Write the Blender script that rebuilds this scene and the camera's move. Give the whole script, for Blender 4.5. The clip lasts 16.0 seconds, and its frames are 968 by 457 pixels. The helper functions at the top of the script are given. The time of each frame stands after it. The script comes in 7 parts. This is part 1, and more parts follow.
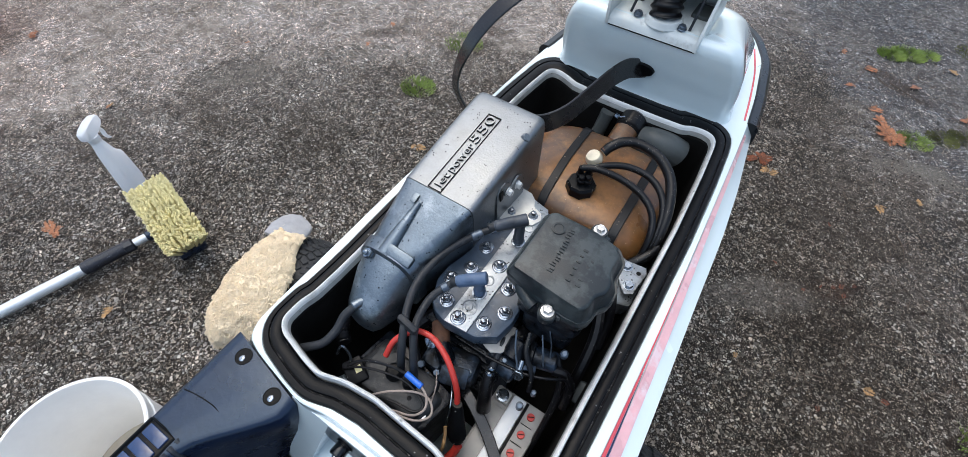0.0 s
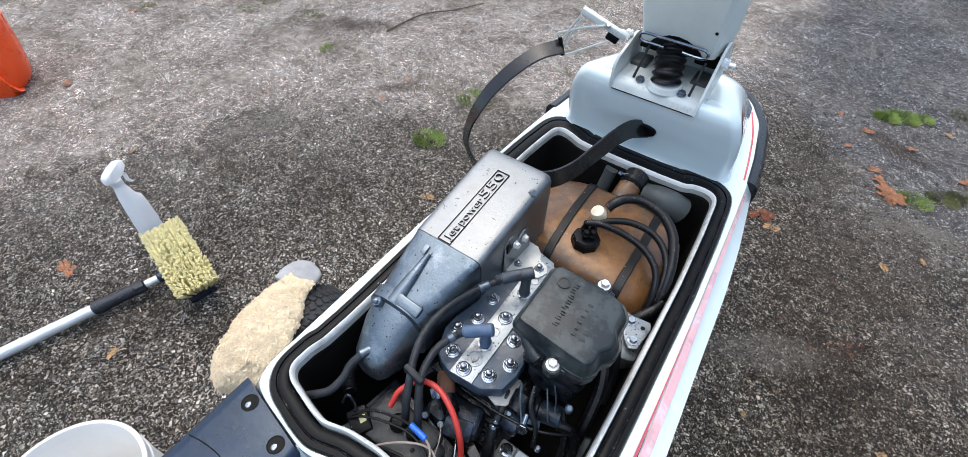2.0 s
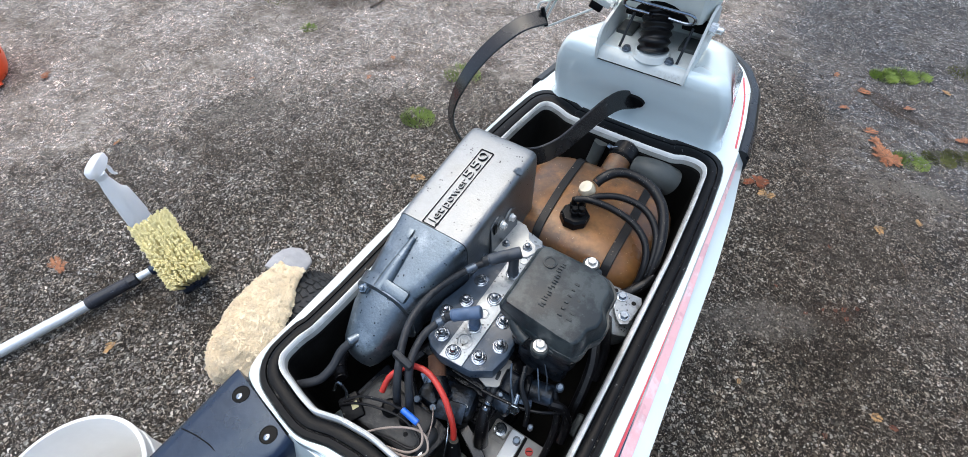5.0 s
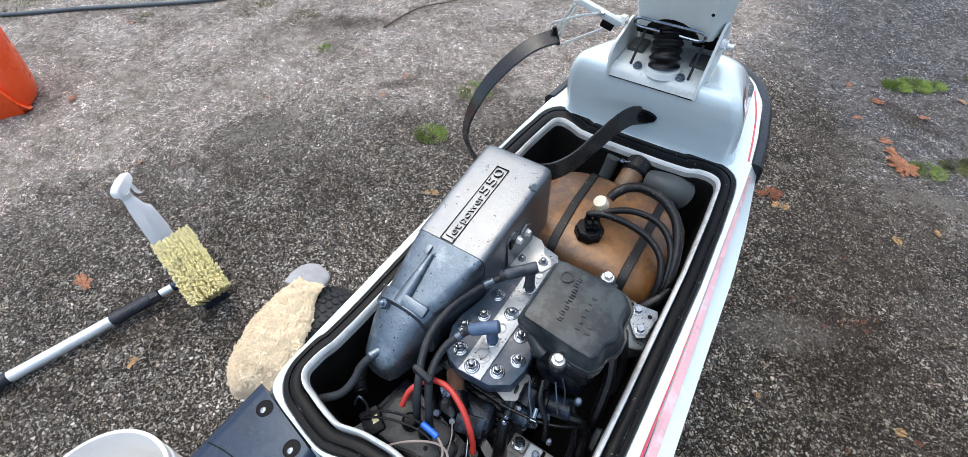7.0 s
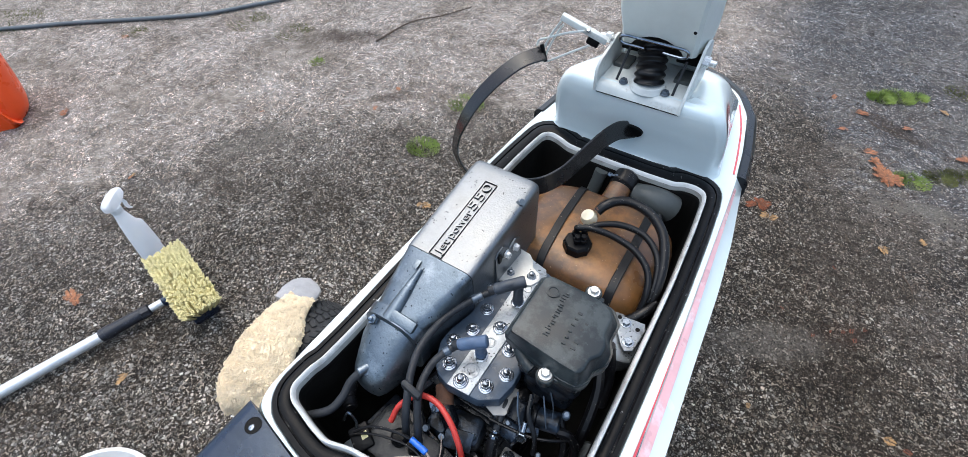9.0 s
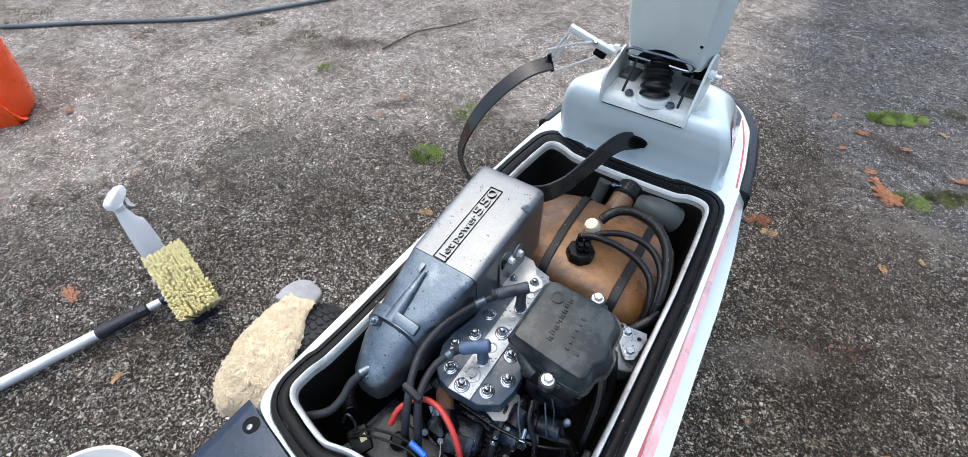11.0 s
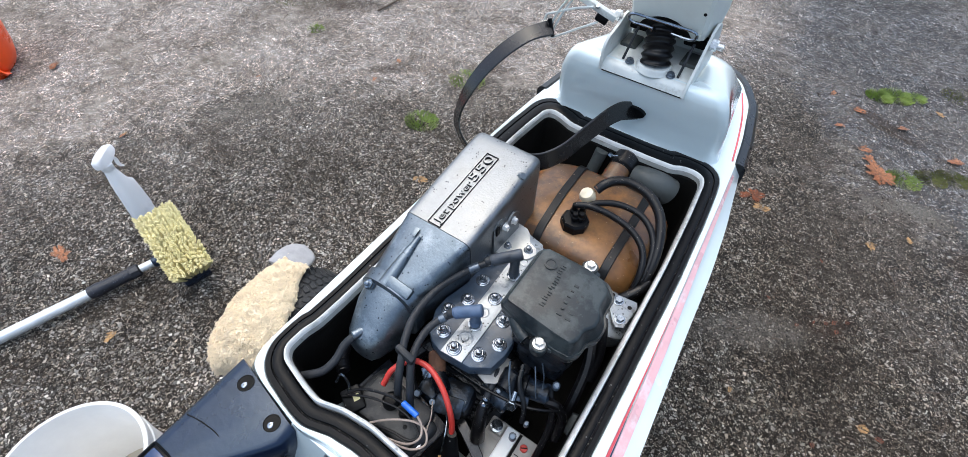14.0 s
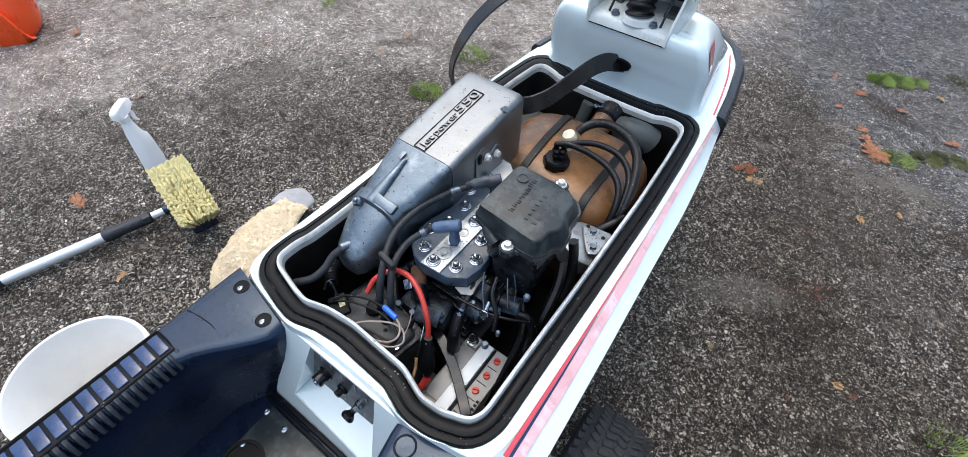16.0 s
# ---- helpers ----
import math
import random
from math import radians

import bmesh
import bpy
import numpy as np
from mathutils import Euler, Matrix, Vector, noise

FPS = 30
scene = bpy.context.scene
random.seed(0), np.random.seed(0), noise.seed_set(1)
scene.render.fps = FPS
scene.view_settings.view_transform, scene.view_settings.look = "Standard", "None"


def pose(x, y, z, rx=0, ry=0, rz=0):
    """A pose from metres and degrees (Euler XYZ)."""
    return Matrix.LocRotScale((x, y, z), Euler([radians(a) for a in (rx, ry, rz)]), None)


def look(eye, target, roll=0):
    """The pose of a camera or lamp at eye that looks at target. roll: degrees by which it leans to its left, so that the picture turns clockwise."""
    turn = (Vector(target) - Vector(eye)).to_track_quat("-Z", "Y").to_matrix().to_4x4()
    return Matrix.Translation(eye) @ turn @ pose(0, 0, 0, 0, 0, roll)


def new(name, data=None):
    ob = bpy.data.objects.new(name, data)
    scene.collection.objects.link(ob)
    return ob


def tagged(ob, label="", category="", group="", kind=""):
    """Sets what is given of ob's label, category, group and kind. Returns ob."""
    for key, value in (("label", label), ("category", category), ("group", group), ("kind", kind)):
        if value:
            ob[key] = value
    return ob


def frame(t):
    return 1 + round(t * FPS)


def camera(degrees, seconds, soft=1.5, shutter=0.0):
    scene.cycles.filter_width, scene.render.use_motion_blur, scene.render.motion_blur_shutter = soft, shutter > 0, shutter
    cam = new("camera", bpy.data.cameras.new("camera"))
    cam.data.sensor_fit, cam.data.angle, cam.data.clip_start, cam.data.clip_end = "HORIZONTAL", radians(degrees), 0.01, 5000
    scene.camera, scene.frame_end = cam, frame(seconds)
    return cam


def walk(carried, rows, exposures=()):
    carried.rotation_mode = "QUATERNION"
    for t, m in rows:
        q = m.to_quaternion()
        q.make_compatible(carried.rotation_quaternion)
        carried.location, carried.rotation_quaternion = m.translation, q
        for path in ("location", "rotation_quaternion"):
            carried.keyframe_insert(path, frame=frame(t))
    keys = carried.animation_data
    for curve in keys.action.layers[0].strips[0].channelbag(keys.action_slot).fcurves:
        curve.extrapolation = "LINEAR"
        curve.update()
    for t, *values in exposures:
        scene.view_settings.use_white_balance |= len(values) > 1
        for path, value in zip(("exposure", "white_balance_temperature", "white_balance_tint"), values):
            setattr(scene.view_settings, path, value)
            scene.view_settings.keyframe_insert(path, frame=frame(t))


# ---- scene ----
cam = camera(91.8, 16.0, soft=0.45)
PATH = [
    (0, (0.208, 0.08, 1.373), (-0.416, 1.062, -0.254), 1.4),
    (0.5, (0.213, 0.078, 1.43), (-0.528, 1.205, -0.046), 0.6),
    (1, (0.213, 0.08, 1.409), (-0.533, 1.207, -0.066), 0.9),
    (1.5, (0.21, 0.079, 1.4), (-0.535, 1.195, -0.083), 1.4),
    (2, (0.208, 0.069, 1.4), (-0.522, 1.168, -0.103), 1.8),
    (2.5, (0.216, 0.067, 1.386), (-0.484, 1.134, -0.154), 1.0),
    (3, (0.214, 0.073, 1.38), (-0.458, 1.109, -0.194), 0.7),
    (3.2, (0.21, 0.082, 1.39), (-0.457, 1.122, -0.183), 0.7),
    (5.3, (0.222, 0.103, 1.396), (-0.472, 1.138, -0.168), -1.0),
    (5.5, (0.223, 0.117, 1.409), (-0.476, 1.156, -0.151), -2.1),
    (6, (0.213, 0.108, 1.413), (-0.503, 1.16, -0.129), -2.7),
    (6.5, (0.221, 0.094, 1.4), (-0.509, 1.153, -0.131), -2.4),
    (7, (0.215, 0.085, 1.41), (-0.531, 1.133, -0.121), -2.5),
    (7.5, (0.209, 0.09, 1.409), (-0.541, 1.135, -0.123), -2.3),
    (8, (0.211, 0.088, 1.413), (-0.537, 1.135, -0.117), -2.1),
    (8.5, (0.223, 0.086, 1.406), (-0.518, 1.143, -0.121), -1.8),
    (9, (0.225, 0.093, 1.423), (-0.52, 1.18, -0.082), -2.1),
    (9.2, (0.229, 0.086, 1.419), (-0.516, 1.185, -0.077), -2.1),
    (11.3, (0.22, 0.073, 1.417), (-0.535, 1.193, -0.059), 0.3),
    (11.5, (0.227, 0.068, 1.405), (-0.506, 1.167, -0.097), 0.8),
    (12, (0.231, 0.064, 1.398), (-0.461, 1.14, -0.139), 2.1),
    (12.5, (0.229, 0.064, 1.395), (-0.443, 1.122, -0.164), 2.5),
    (13, (0.229, 0.069, 1.394), (-0.432, 1.117, -0.176), 2.8),
    (13.5, (0.229, 0.071, 1.399), (-0.428, 1.118, -0.173), 2.8),
    (14, (0.222, 0.071, 1.411), (-0.46, 1.13, -0.142), 2.0),
    (14.5, (0.23, 0.062, 1.419), (-0.493, 1.136, -0.106), 1.2),
    (15, (0.245, 0.05, 1.414), (-0.495, 1.14, -0.09), 1.2),
    (15.5, (0.288, 0.025, 1.391), (-0.448, 1.112, -0.118), 1.7),
    (16, (0.355, -0.016, 1.37), (-0.36, 1.013, -0.189), 2.2),
]
walk(cam, [(t, look(eye, target, roll)) for t, eye, target, roll in PATH], [(0, 0.74, 6300, 5.5), (0.5, 0.87, 6300, 5.5), (1.2, 0.965, 6300, 5.5), (16, 0.965, 6300, 5.5)])

# ---- light ----
world = bpy.data.worlds.new("overcast_sky")
scene.world = world
world.use_nodes = True
wn = world.node_tree.nodes
wl = world.node_tree.links
sky = wn.new("ShaderNodeTexSky")
sky.sky_type = "NISHITA"
sky.sun_disc = False
sky.sun_elevation = radians(66)
sky.sun_rotation = radians(-50)
sky.air_density = 1.0
sky.dust_density = 4.0
sky.ozone_density = 1.0
wn["Background"].inputs["Strength"].default_value = 0.15
haze = wn.new("ShaderNodeHueSaturation")
haze.inputs["Saturation"].default_value = 0.95
wl.new(sky.outputs["Color"], haze.inputs["Color"])
wl.new(haze.outputs["Color"], wn["Background"].inputs["Color"])
sun = new("sun", bpy.data.lights.new("sun", "SUN"))
sun.data.energy = 0.6
sun.data.angle = radians(50)
sun.data.color = (1.0, 0.995, 0.99)
sun.matrix_world = look((-0.2, -1.7, 5.5), (0, 0.5, 0))


# ---- materials ----
def nodes_of(name):
    m = bpy.data.materials.new(name)
    m.use_nodes = True
    return m, m.node_tree.nodes, m.node_tree.links, m.node_tree.nodes["Principled BSDF"]


def noise_tex(ns, ls, co, scale, detail=3.0, rough=0.55):
    n = ns.new("ShaderNodeTexNoise")
    n.inputs["Scale"].default_value = scale
    n.inputs["Detail"].default_value = detail
    n.inputs["Roughness"].default_value = rough
    ls.new(co, n.inputs["Vector"])
    return n.outputs["Fac"]


def ramp(ns, ls, fac, *stops):
    r = ns.new("ShaderNodeValToRGB")
    while len(r.color_ramp.elements) < len(stops):
        r.color_ramp.elements.new(0.5)
    for e, (p, c) in zip(r.color_ramp.elements, stops):
        e.position = p
        e.color = (*c, 1) if isinstance(c, tuple) else (c, c, c, 1)
    ls.new(fac, r.inputs["Fac"])
    return r.outputs["Color"]


def mix(ns, ls, fac, a, b, blend="MIX"):
    m = ns.new("ShaderNodeMix")
    m.data_type = "RGBA"
    m.blend_type = blend
    for sock, v in ((m.inputs[0], fac), (m.inputs[6], a), (m.inputs[7], b)):
        if isinstance(v, (int, float)):
            sock.default_value = v
        elif isinstance(v, tuple):
            sock.default_value = (*v, 1)
        else:
            ls.new(v, sock)
    return m.outputs[2]


def surface(name, base, rough=0.5, metal=0.0, var=0.18, scale=9.0, fine=90.0, bump=0.15, specks=None, coat=0.0,
            wear=None, rough_var=0.12, island=0.0, spec=0.5):
    """A surface with variation at two scales; specks: colour, scale, share; wear: colour, scale, share."""
    m, ns, ls, p = nodes_of(name)
    tc = ns.new("ShaderNodeTexCoord").outputs["Object"]
    big = noise_tex(ns, ls, tc, scale, 4.0)
    small = noise_tex(ns, ls, tc, fine, 3.0)
    lo = tuple(max(0.0, c * (1 - var)) for c in base)
    hi = tuple(min(1.0, c * (1 + var)) for c in base)
    col = ramp(ns, ls, big, (0.3, lo), (0.7, hi))
    col = mix(ns, ls, 0.5, col, ramp(ns, ls, small, (0.3, 1 - var * 0.8), (0.7, 1.0)), "MULTIPLY")
    if island:
        g = ns.new("ShaderNodeNewGeometry")
        col = mix(ns, ls, island, col, ramp(ns, ls, g.outputs["Random Per Island"], (0.0, 0.35), (0.6, 0.8), (1.0, 1.0)), "MULTIPLY")
    if wear:
        wc, ws, share = wear
        f = ramp(ns, ls, noise_tex(ns, ls, tc, ws, 6.0, 0.7), (1 - share - 0.06, 0.0), (1 - share + 0.06, 1.0))
        col = mix(ns, ls, f, col, wc)
    if specks:
        sc, ss, share = specks
        v = ns.new("ShaderNodeTexVoronoi")
        v.inputs["Scale"].default_value = ss
        ls.new(tc, v.inputs["Vector"])
        near = ramp(ns, ls, v.outputs["Distance"], (0.16, 1.0), (0.26, 0.0))
        some = ramp(ns, ls, noise_tex(ns, ls, tc, ss * 0.35, 2.0), (1 - share - 0.03, 0.0), (1 - share + 0.03, 1.0))
        col = mix(ns, ls, mix(ns, ls, 1.0, near, some, "MULTIPLY"), col, sc)
    ls.new(col, p.inputs["Base Color"])
    ls.new(ramp(ns, ls, big, (0.25, max(0.03, rough - rough_var)), (0.75, min(1.0, rough + rough_var))), p.inputs["Roughness"])
    p.inputs["Metallic"].default_value = metal
    p.inputs["Coat Weight"].default_value = coat
    p.inputs["Coat Roughness"].default_value = 0.08
    p.inputs["Specular IOR Level"].default_value = spec
    if bump:
        b = ns.new("ShaderNodeBump")
        b.inputs["Strength"].default_value = bump
        b.inputs["Distance"].default_value = 0.003
        ls.new(small, b.inputs["Height"])
        ls.new(b.outputs["Normal"], p.inputs["Normal"])
    return m


def mottle(ns, ls, co):
    """Broad patches of cleaner and dirtier ground."""
    return ramp(ns, ls, noise_tex(ns, ls, co, 3.1, 6.0, 0.68), (0.34, (0.62, 0.59, 0.55)), (0.52, (1.0, 0.98, 0.95)), (0.68, (1.28, 1.275, 1.27)))


def asphalt_material():
    """Angular chips of stone in a dark binder; damp and soiled round the craft, dry and pale beyond."""
    m, ns, ls, p = nodes_of("worn_asphalt")
    tc = ns.new("ShaderNodeTexCoord").outputs["Object"]

    def vec(op, a, b, c=None):
        n = ns.new("ShaderNodeVectorMath")
        n.operation = op
        for s, v in zip(n.inputs, (a, b, c)):
            if isinstance(v, tuple):
                s.default_value = v
            elif v is not None:
                ls.new(v, s)
        return n.outputs["Vector"]

    def num(op, a, b, c=0.0):
        n = ns.new("ShaderNodeMath")
        n.operation = op
        for s, v in zip(n.inputs, (a, b, c)):
            if isinstance(v, (int, float)):
                s.default_value = v
            else:
                ls.new(v, s)
        return n.outputs["Value"]

    def wobble(scale, much):
        w = ns.new("ShaderNodeTexNoise")
        w.inputs["Scale"].default_value = scale
        w.inputs["Detail"].default_value = 1.0
        ls.new(tc, w.inputs["Vector"])
        return vec("MULTIPLY_ADD", w.outputs["Color"], (much, much, 0.0), tc)

    def chips(co, scale, gap, spread):
        """Cells cut to polygons of differing size: how far inside a chip, and two random numbers for each."""
        a = ns.new("ShaderNodeTexVoronoi")
        b = ns.new("ShaderNodeTexVoronoi")
        b.feature = "DISTANCE_TO_EDGE"
        for v in (a, b):
            v.voronoi_dimensions = "2D"
            v.inputs["Scale"].default_value = scale
            ls.new(co, v.inputs["Vector"])
        s = ns.new("ShaderNodeSeparateColor")
        ls.new(a.outputs["Color"], s.inputs["Color"])
        inner = num("MULTIPLY_ADD", s.outputs["Blue"], -spread, b.outputs["Distance"])
        return ramp(ns, ls, inner, (gap, 0.0), (gap + 0.05, 1.0)), s.outputs["Red"], s.outputs["Green"]

    big, tone1, hue1 = chips(wobble(110.0, 0.007), 86.0, 0.07, 0.30)
    mid, tone2, _ = chips(wobble(190.0, 0.004), 150.0, 0.07, 0.26)
    fine, tone3, _ = chips(tc, 290.0, 0.06, 0.30)
    tint = ramp(ns, ls, hue1, (0.0, (1.0, 0.88, 0.76)), (0.5, (1.0, 0.96, 0.92)), (1.0, (0.92, 0.97, 1.0)))
    grain = noise_tex(ns, ls, tc, 420.0, 3.0, 0.65)

    some = lambda mask, tone, lo: num("MULTIPLY", mask, ramp(ns, ls, tone, (lo, 0.0), (lo + 0.08, 1.0)))
    # dry ground: pale chips close together
    dry = ramp(ns, ls, grain, (0.3, (0.065, 0.062, 0.060)), (0.7, (0.19, 0.183, 0.176)))
    dry = mix(ns, ls, some(fine, tone3, 0.2), dry, ramp(ns, ls, tone3, (0.2, (0.12, 0.116, 0.11)), (0.7, (0.32, 0.31, 0.30)), (1.0, (0.66, 0.64, 0.61))))
    dry = mix(ns, ls, some(mid, tone2, 0.25), dry, ramp(ns, ls, tone2, (0.25, (0.15, 0.146, 0.14)), (0.6, (0.36, 0.35, 0.335)), (0.85, (0.54, 0.525, 0.50)), (1.0, (0.74, 0.72, 0.69))))
    dry = mix(ns, ls, some(big, tone1, 0.45), dry, ramp(ns, ls, tone1, (0.45, (0.22, 0.213, 0.205)), (0.7, (0.44, 0.43, 0.415)), (1.0, (0.74, 0.725, 0.70))))
    # the older, closer surface beyond the bow: blue-grey with small bright flecks
    old = ramp(ns, ls, grain, (0.3, (0.030, 0.031, 0.034)), (0.7, (0.115, 0.118, 0.125)))
    old = mix(ns, ls, some(fine, tone3, 0.35), old, ramp(ns, ls, tone3, (0.35, (0.085, 0.087, 0.092)), (0.85, (0.24, 0.245, 0.255)), (1.0, (0.75, 0.75, 0.75))))
    old = mix(ns, ls, some(mid, tone2, 0.45), old, ramp(ns, ls, tone2, (0.45, (0.085, 0.087, 0.092)), (0.8, (0.25, 0.25, 0.255)), (1.0, (0.72, 0.71, 0.70))))
    old = mix(ns, ls, some(big, tone1, 0.72), old, ramp(ns, ls, tone1, (0.72, (0.16, 0.16, 0.165)), (1.0, (0.62, 0.61, 0.60))))
    # damp ground: fewer clean chips in a brown-black binder full of crumbs
    damp = ramp(ns, ls, grain, (0.3, (0.008, 0.0072, 0.0064)), (0.7, (0.038, 0.0338, 0.0292)))
    damp = mix(ns, ls, some(fine, tone3, 0.5), damp, ramp(ns, ls, tone3, (0.5, (0.05, 0.044, 0.038)), (0.88, (0.22, 0.20, 0.174)), (1.0, (0.64, 0.60, 0.53))))
    damp = mix(ns, ls, some(mid, tone2, 0.42), damp, ramp(ns, ls, tone2, (0.42, (0.052, 0.046, 0.039)), (0.75, (0.20, 0.187, 0.169)), (1.0, (0.60, 0.575, 0.53))))
    damp = mix(ns, ls, some(big, tone1, 0.45), damp, ramp(ns, ls, tone1, (0.45, (0.058, 0.053, 0.046)), (0.75, (0.22, 0.207, 0.188)), (0.92, (0.40, 0.382, 0.35)), (1.0, (0.60, 0.58, 0.545))))
    # outline of the damp ground: a few straight edges, broken up by noise
    pos = ns.new("ShaderNodeSeparateXYZ")
    ls.new(tc, pos.inputs["Vector"])
    side = lambda a, b, c: num("MULTIPLY_ADD", pos.outputs["X"], a, num("MULTIPLY_ADD", pos.outputs["Y"], b, c))
    left, far = side(0.925, -0.38, 2.16), side(0.62, -0.77, 2.08)
    bow, right = side(-0.80, -0.60, 2.05), side(-0.454, -0.891, 2.38)
    inside = num("MINIMUM", num("MINIMUM", left, far), num("MAXIMUM", bow, right))
    broken = num("MULTIPLY_ADD", noise_tex(ns, ls, tc, 2.3, 7.0, 0.68), 1.3, num("ADD", inside, -0.65))
    wet = ramp(ns, ls, broken, (0.0, 0.0), (0.13, 0.68), (0.50, 0.92), (0.85, 1.0))
    worn = num("MULTIPLY_ADD", noise_tex(ns, ls, tc, 1.3, 4.0, 0.6), 0.9, num("ADD", pos.outputs["X"], -0.42))
    dry = mix(ns, ls, 1.0, dry, (1.20, 1.135, 1.12), "MULTIPLY")
    old = mix(ns, ls, 1.0, old, (0.82, 0.83, 0.86), "MULTIPLY")
    dry = mix(ns, ls, ramp(ns, ls, worn, (0.0, 0.0), (0.35, 1.0)), dry, old)
    brown = ramp(ns, ls, num("MULTIPLY_ADD", noise_tex(ns, ls, tc, 2.7, 6.0, 0.7), 0.8, num("ADD", pos.outputs["X"], -0.45)), (0.0, (1.13, 1.13, 1.14)), (0.5, (0.95, 0.925, 0.895)))
    damp = mix(ns, ls, 1.0, damp, brown, "MULTIPLY")
    col = mix(ns, ls, wet, dry, damp)
    col = mix(ns, ls, 0.7, col, tint, "MULTIPLY")
    # needle litter and soil trodden into the surface
    soil = num("MULTIPLY_ADD", ramp(ns, ls, pos.outputs["X"], (0.0, 0.0), (0.35, 0.0), (0.7, 1.0)), 0.07, noise_tex(ns, ls, tc, 1.9, 7.0, 0.72))
    sf = ramp(ns, ls, soil, (0.52, 0.0), (0.58, 0.45), (0.72, 0.8))
    sf = num("MULTIPLY", sf, ramp(ns, ls, num("SUBTRACT", worn, num("MULTIPLY", wet, 2.0)), (0.0, 1.0), (0.3, 0.25)))
    crumb = noise_tex(ns, ls, tc, 150.0, 5.0, 0.75)
    earth = ramp(ns, ls, crumb, (0.35, (0.008, 0.0064, 0.005)), (0.60, (0.052, 0.042, 0.033)), (0.72, (0.26, 0.226, 0.186)))
    dryearth = ramp(ns, ls, crumb, (0.35, (0.15, 0.132, 0.112)), (0.65, (0.40, 0.36, 0.32)))
    col = mix(ns, ls, sf, col, mix(ns, ls, wet, dryearth, earth))
    col = mix(ns, ls, 1.0, col, mottle(ns, ls, tc), "MULTIPLY")
    # smaller patches, a few centimetres across, cleaner or dirtier
    col = mix(ns, ls, 1.0, col, ramp(ns, ls, noise_tex(ns, ls, tc, 17.0, 5.0, 0.66), (0.34, (0.72, 0.71, 0.70)), (0.50, (1.12, 1.12, 1.12)), (0.66, (1.46, 1.465, 1.48))), "MULTIPLY")

    # dark crumbs of soil and leaf mould, thickest beside the grass
    clump = num("MULTIPLY", ramp(ns, ls, noise_tex(ns, ls, tc, 30.0, 6.0, 0.72), (0.54, 0.0), (0.60, 1.0)), ramp(ns, ls, noise_tex(ns, ls, tc, 3.1, 4.0, 0.6), (0.42, 0.0), (0.58, 0.85)))
    clump = num("MULTIPLY", clump, ramp(ns, ls, pos.outputs["X"], (0.3, 0.0), (0.5, 1.0)))
    col = mix(ns, ls, clump, col, ramp(ns, ls, crumb, (0.35, (0.006, 0.0045, 0.0035)), (0.7, (0.034, 0.022, 0.015))))

    # dusty and leaf-stained patches
    def blotch(cx, cy, along, across, turn):
        dx, dy = num("ADD", pos.outputs["X"], -cx), num("ADD", pos.outputs["Y"], -cy)
        c, s = math.cos(turn), math.sin(turn)
        u = num("MULTIPLY_ADD", dx, c / along, num("MULTIPLY", dy, s / along))
        v = num("MULTIPLY_ADD", dx, -s / across, num("MULTIPLY", dy, c / across))
        r = num("ADD", num("MULTIPLY", u, u), num("MULTIPLY", v, v))
        return ramp(ns, ls, num("MULTIPLY_ADD", noise_tex(ns, ls, tc, 9.0, 7.0, 0.75), 3.2, num("ADD", r, -1.6)), (0.0, 1.0), (0.95, 0.0))
    dust = ramp(ns, ls, crumb, (0.35, (0.075, 0.068, 0.058)), (0.65, (0.27, 0.245, 0.215)))
    for cx, cy, along, across, turn, much in ((0.57, 1.19, 0.24, 0.085, 0.55, 0.5), (1.02, 2.13, 0.22, 0.07, 0.2, 0.7), (-1.72, 1.02, 0.30, 0.12, 0.9, 0.5), (0.436, 2.03, 0.055, 0.035, 0.2, 0.45)):
        col = mix(ns, ls, num("MULTIPLY", blotch(cx, cy, along, across, turn), much), col, dust)
    leafmould = ramp(ns, ls, crumb, (0.35, (0.018, 0.012, 0.009)), (0.65, (0.075, 0.050, 0.036)))
    for cx, cy, along, across, turn, much in ((0.79, 1.36, 0.13, 0.06, 0.5, 0.7), (0.85, 2.68, 0.20, 0.06, -0.5, 0.6), (-0.98, 1.98, 0.16, 0.09, 0.6, 0.6), (-2.15, 2.02, 0.38, 0.12, 0.5, 0.75), (1.25, 1.93, 0.18, 0.10, 0.3, 0.8), (-1.42, 1.66, 0.16, 0.06, 0.7, 0.7)):
        col = mix(ns, ls, num("MULTIPLY", blotch(cx, cy, along, across, turn), much), col, leafmould)
    ls.new(col, p.inputs["Base Color"])
    ls.new(ramp(ns, ls, wet, (0.0, 0.6), (1.0, 0.48)), p.inputs["Roughness"])
    p.inputs["Specular IOR Level"].default_value = 0.07
    height = num("MULTIPLY_ADD", big, 1.0, num("MULTIPLY_ADD", mid, 0.5, num("MULTIPLY", fine, 0.25)))
    b = ns.new("ShaderNodeBump")
    b.inputs["Strength"].default_value = 1.0
    b.inputs["Distance"].default_value = 0.0035
    ls.new(height, b.inputs["Height"])
    b2 = ns.new("ShaderNodeBump")
    b2.inputs["Strength"].default_value = 0.4
    b2.inputs["Distance"].default_value = 0.02
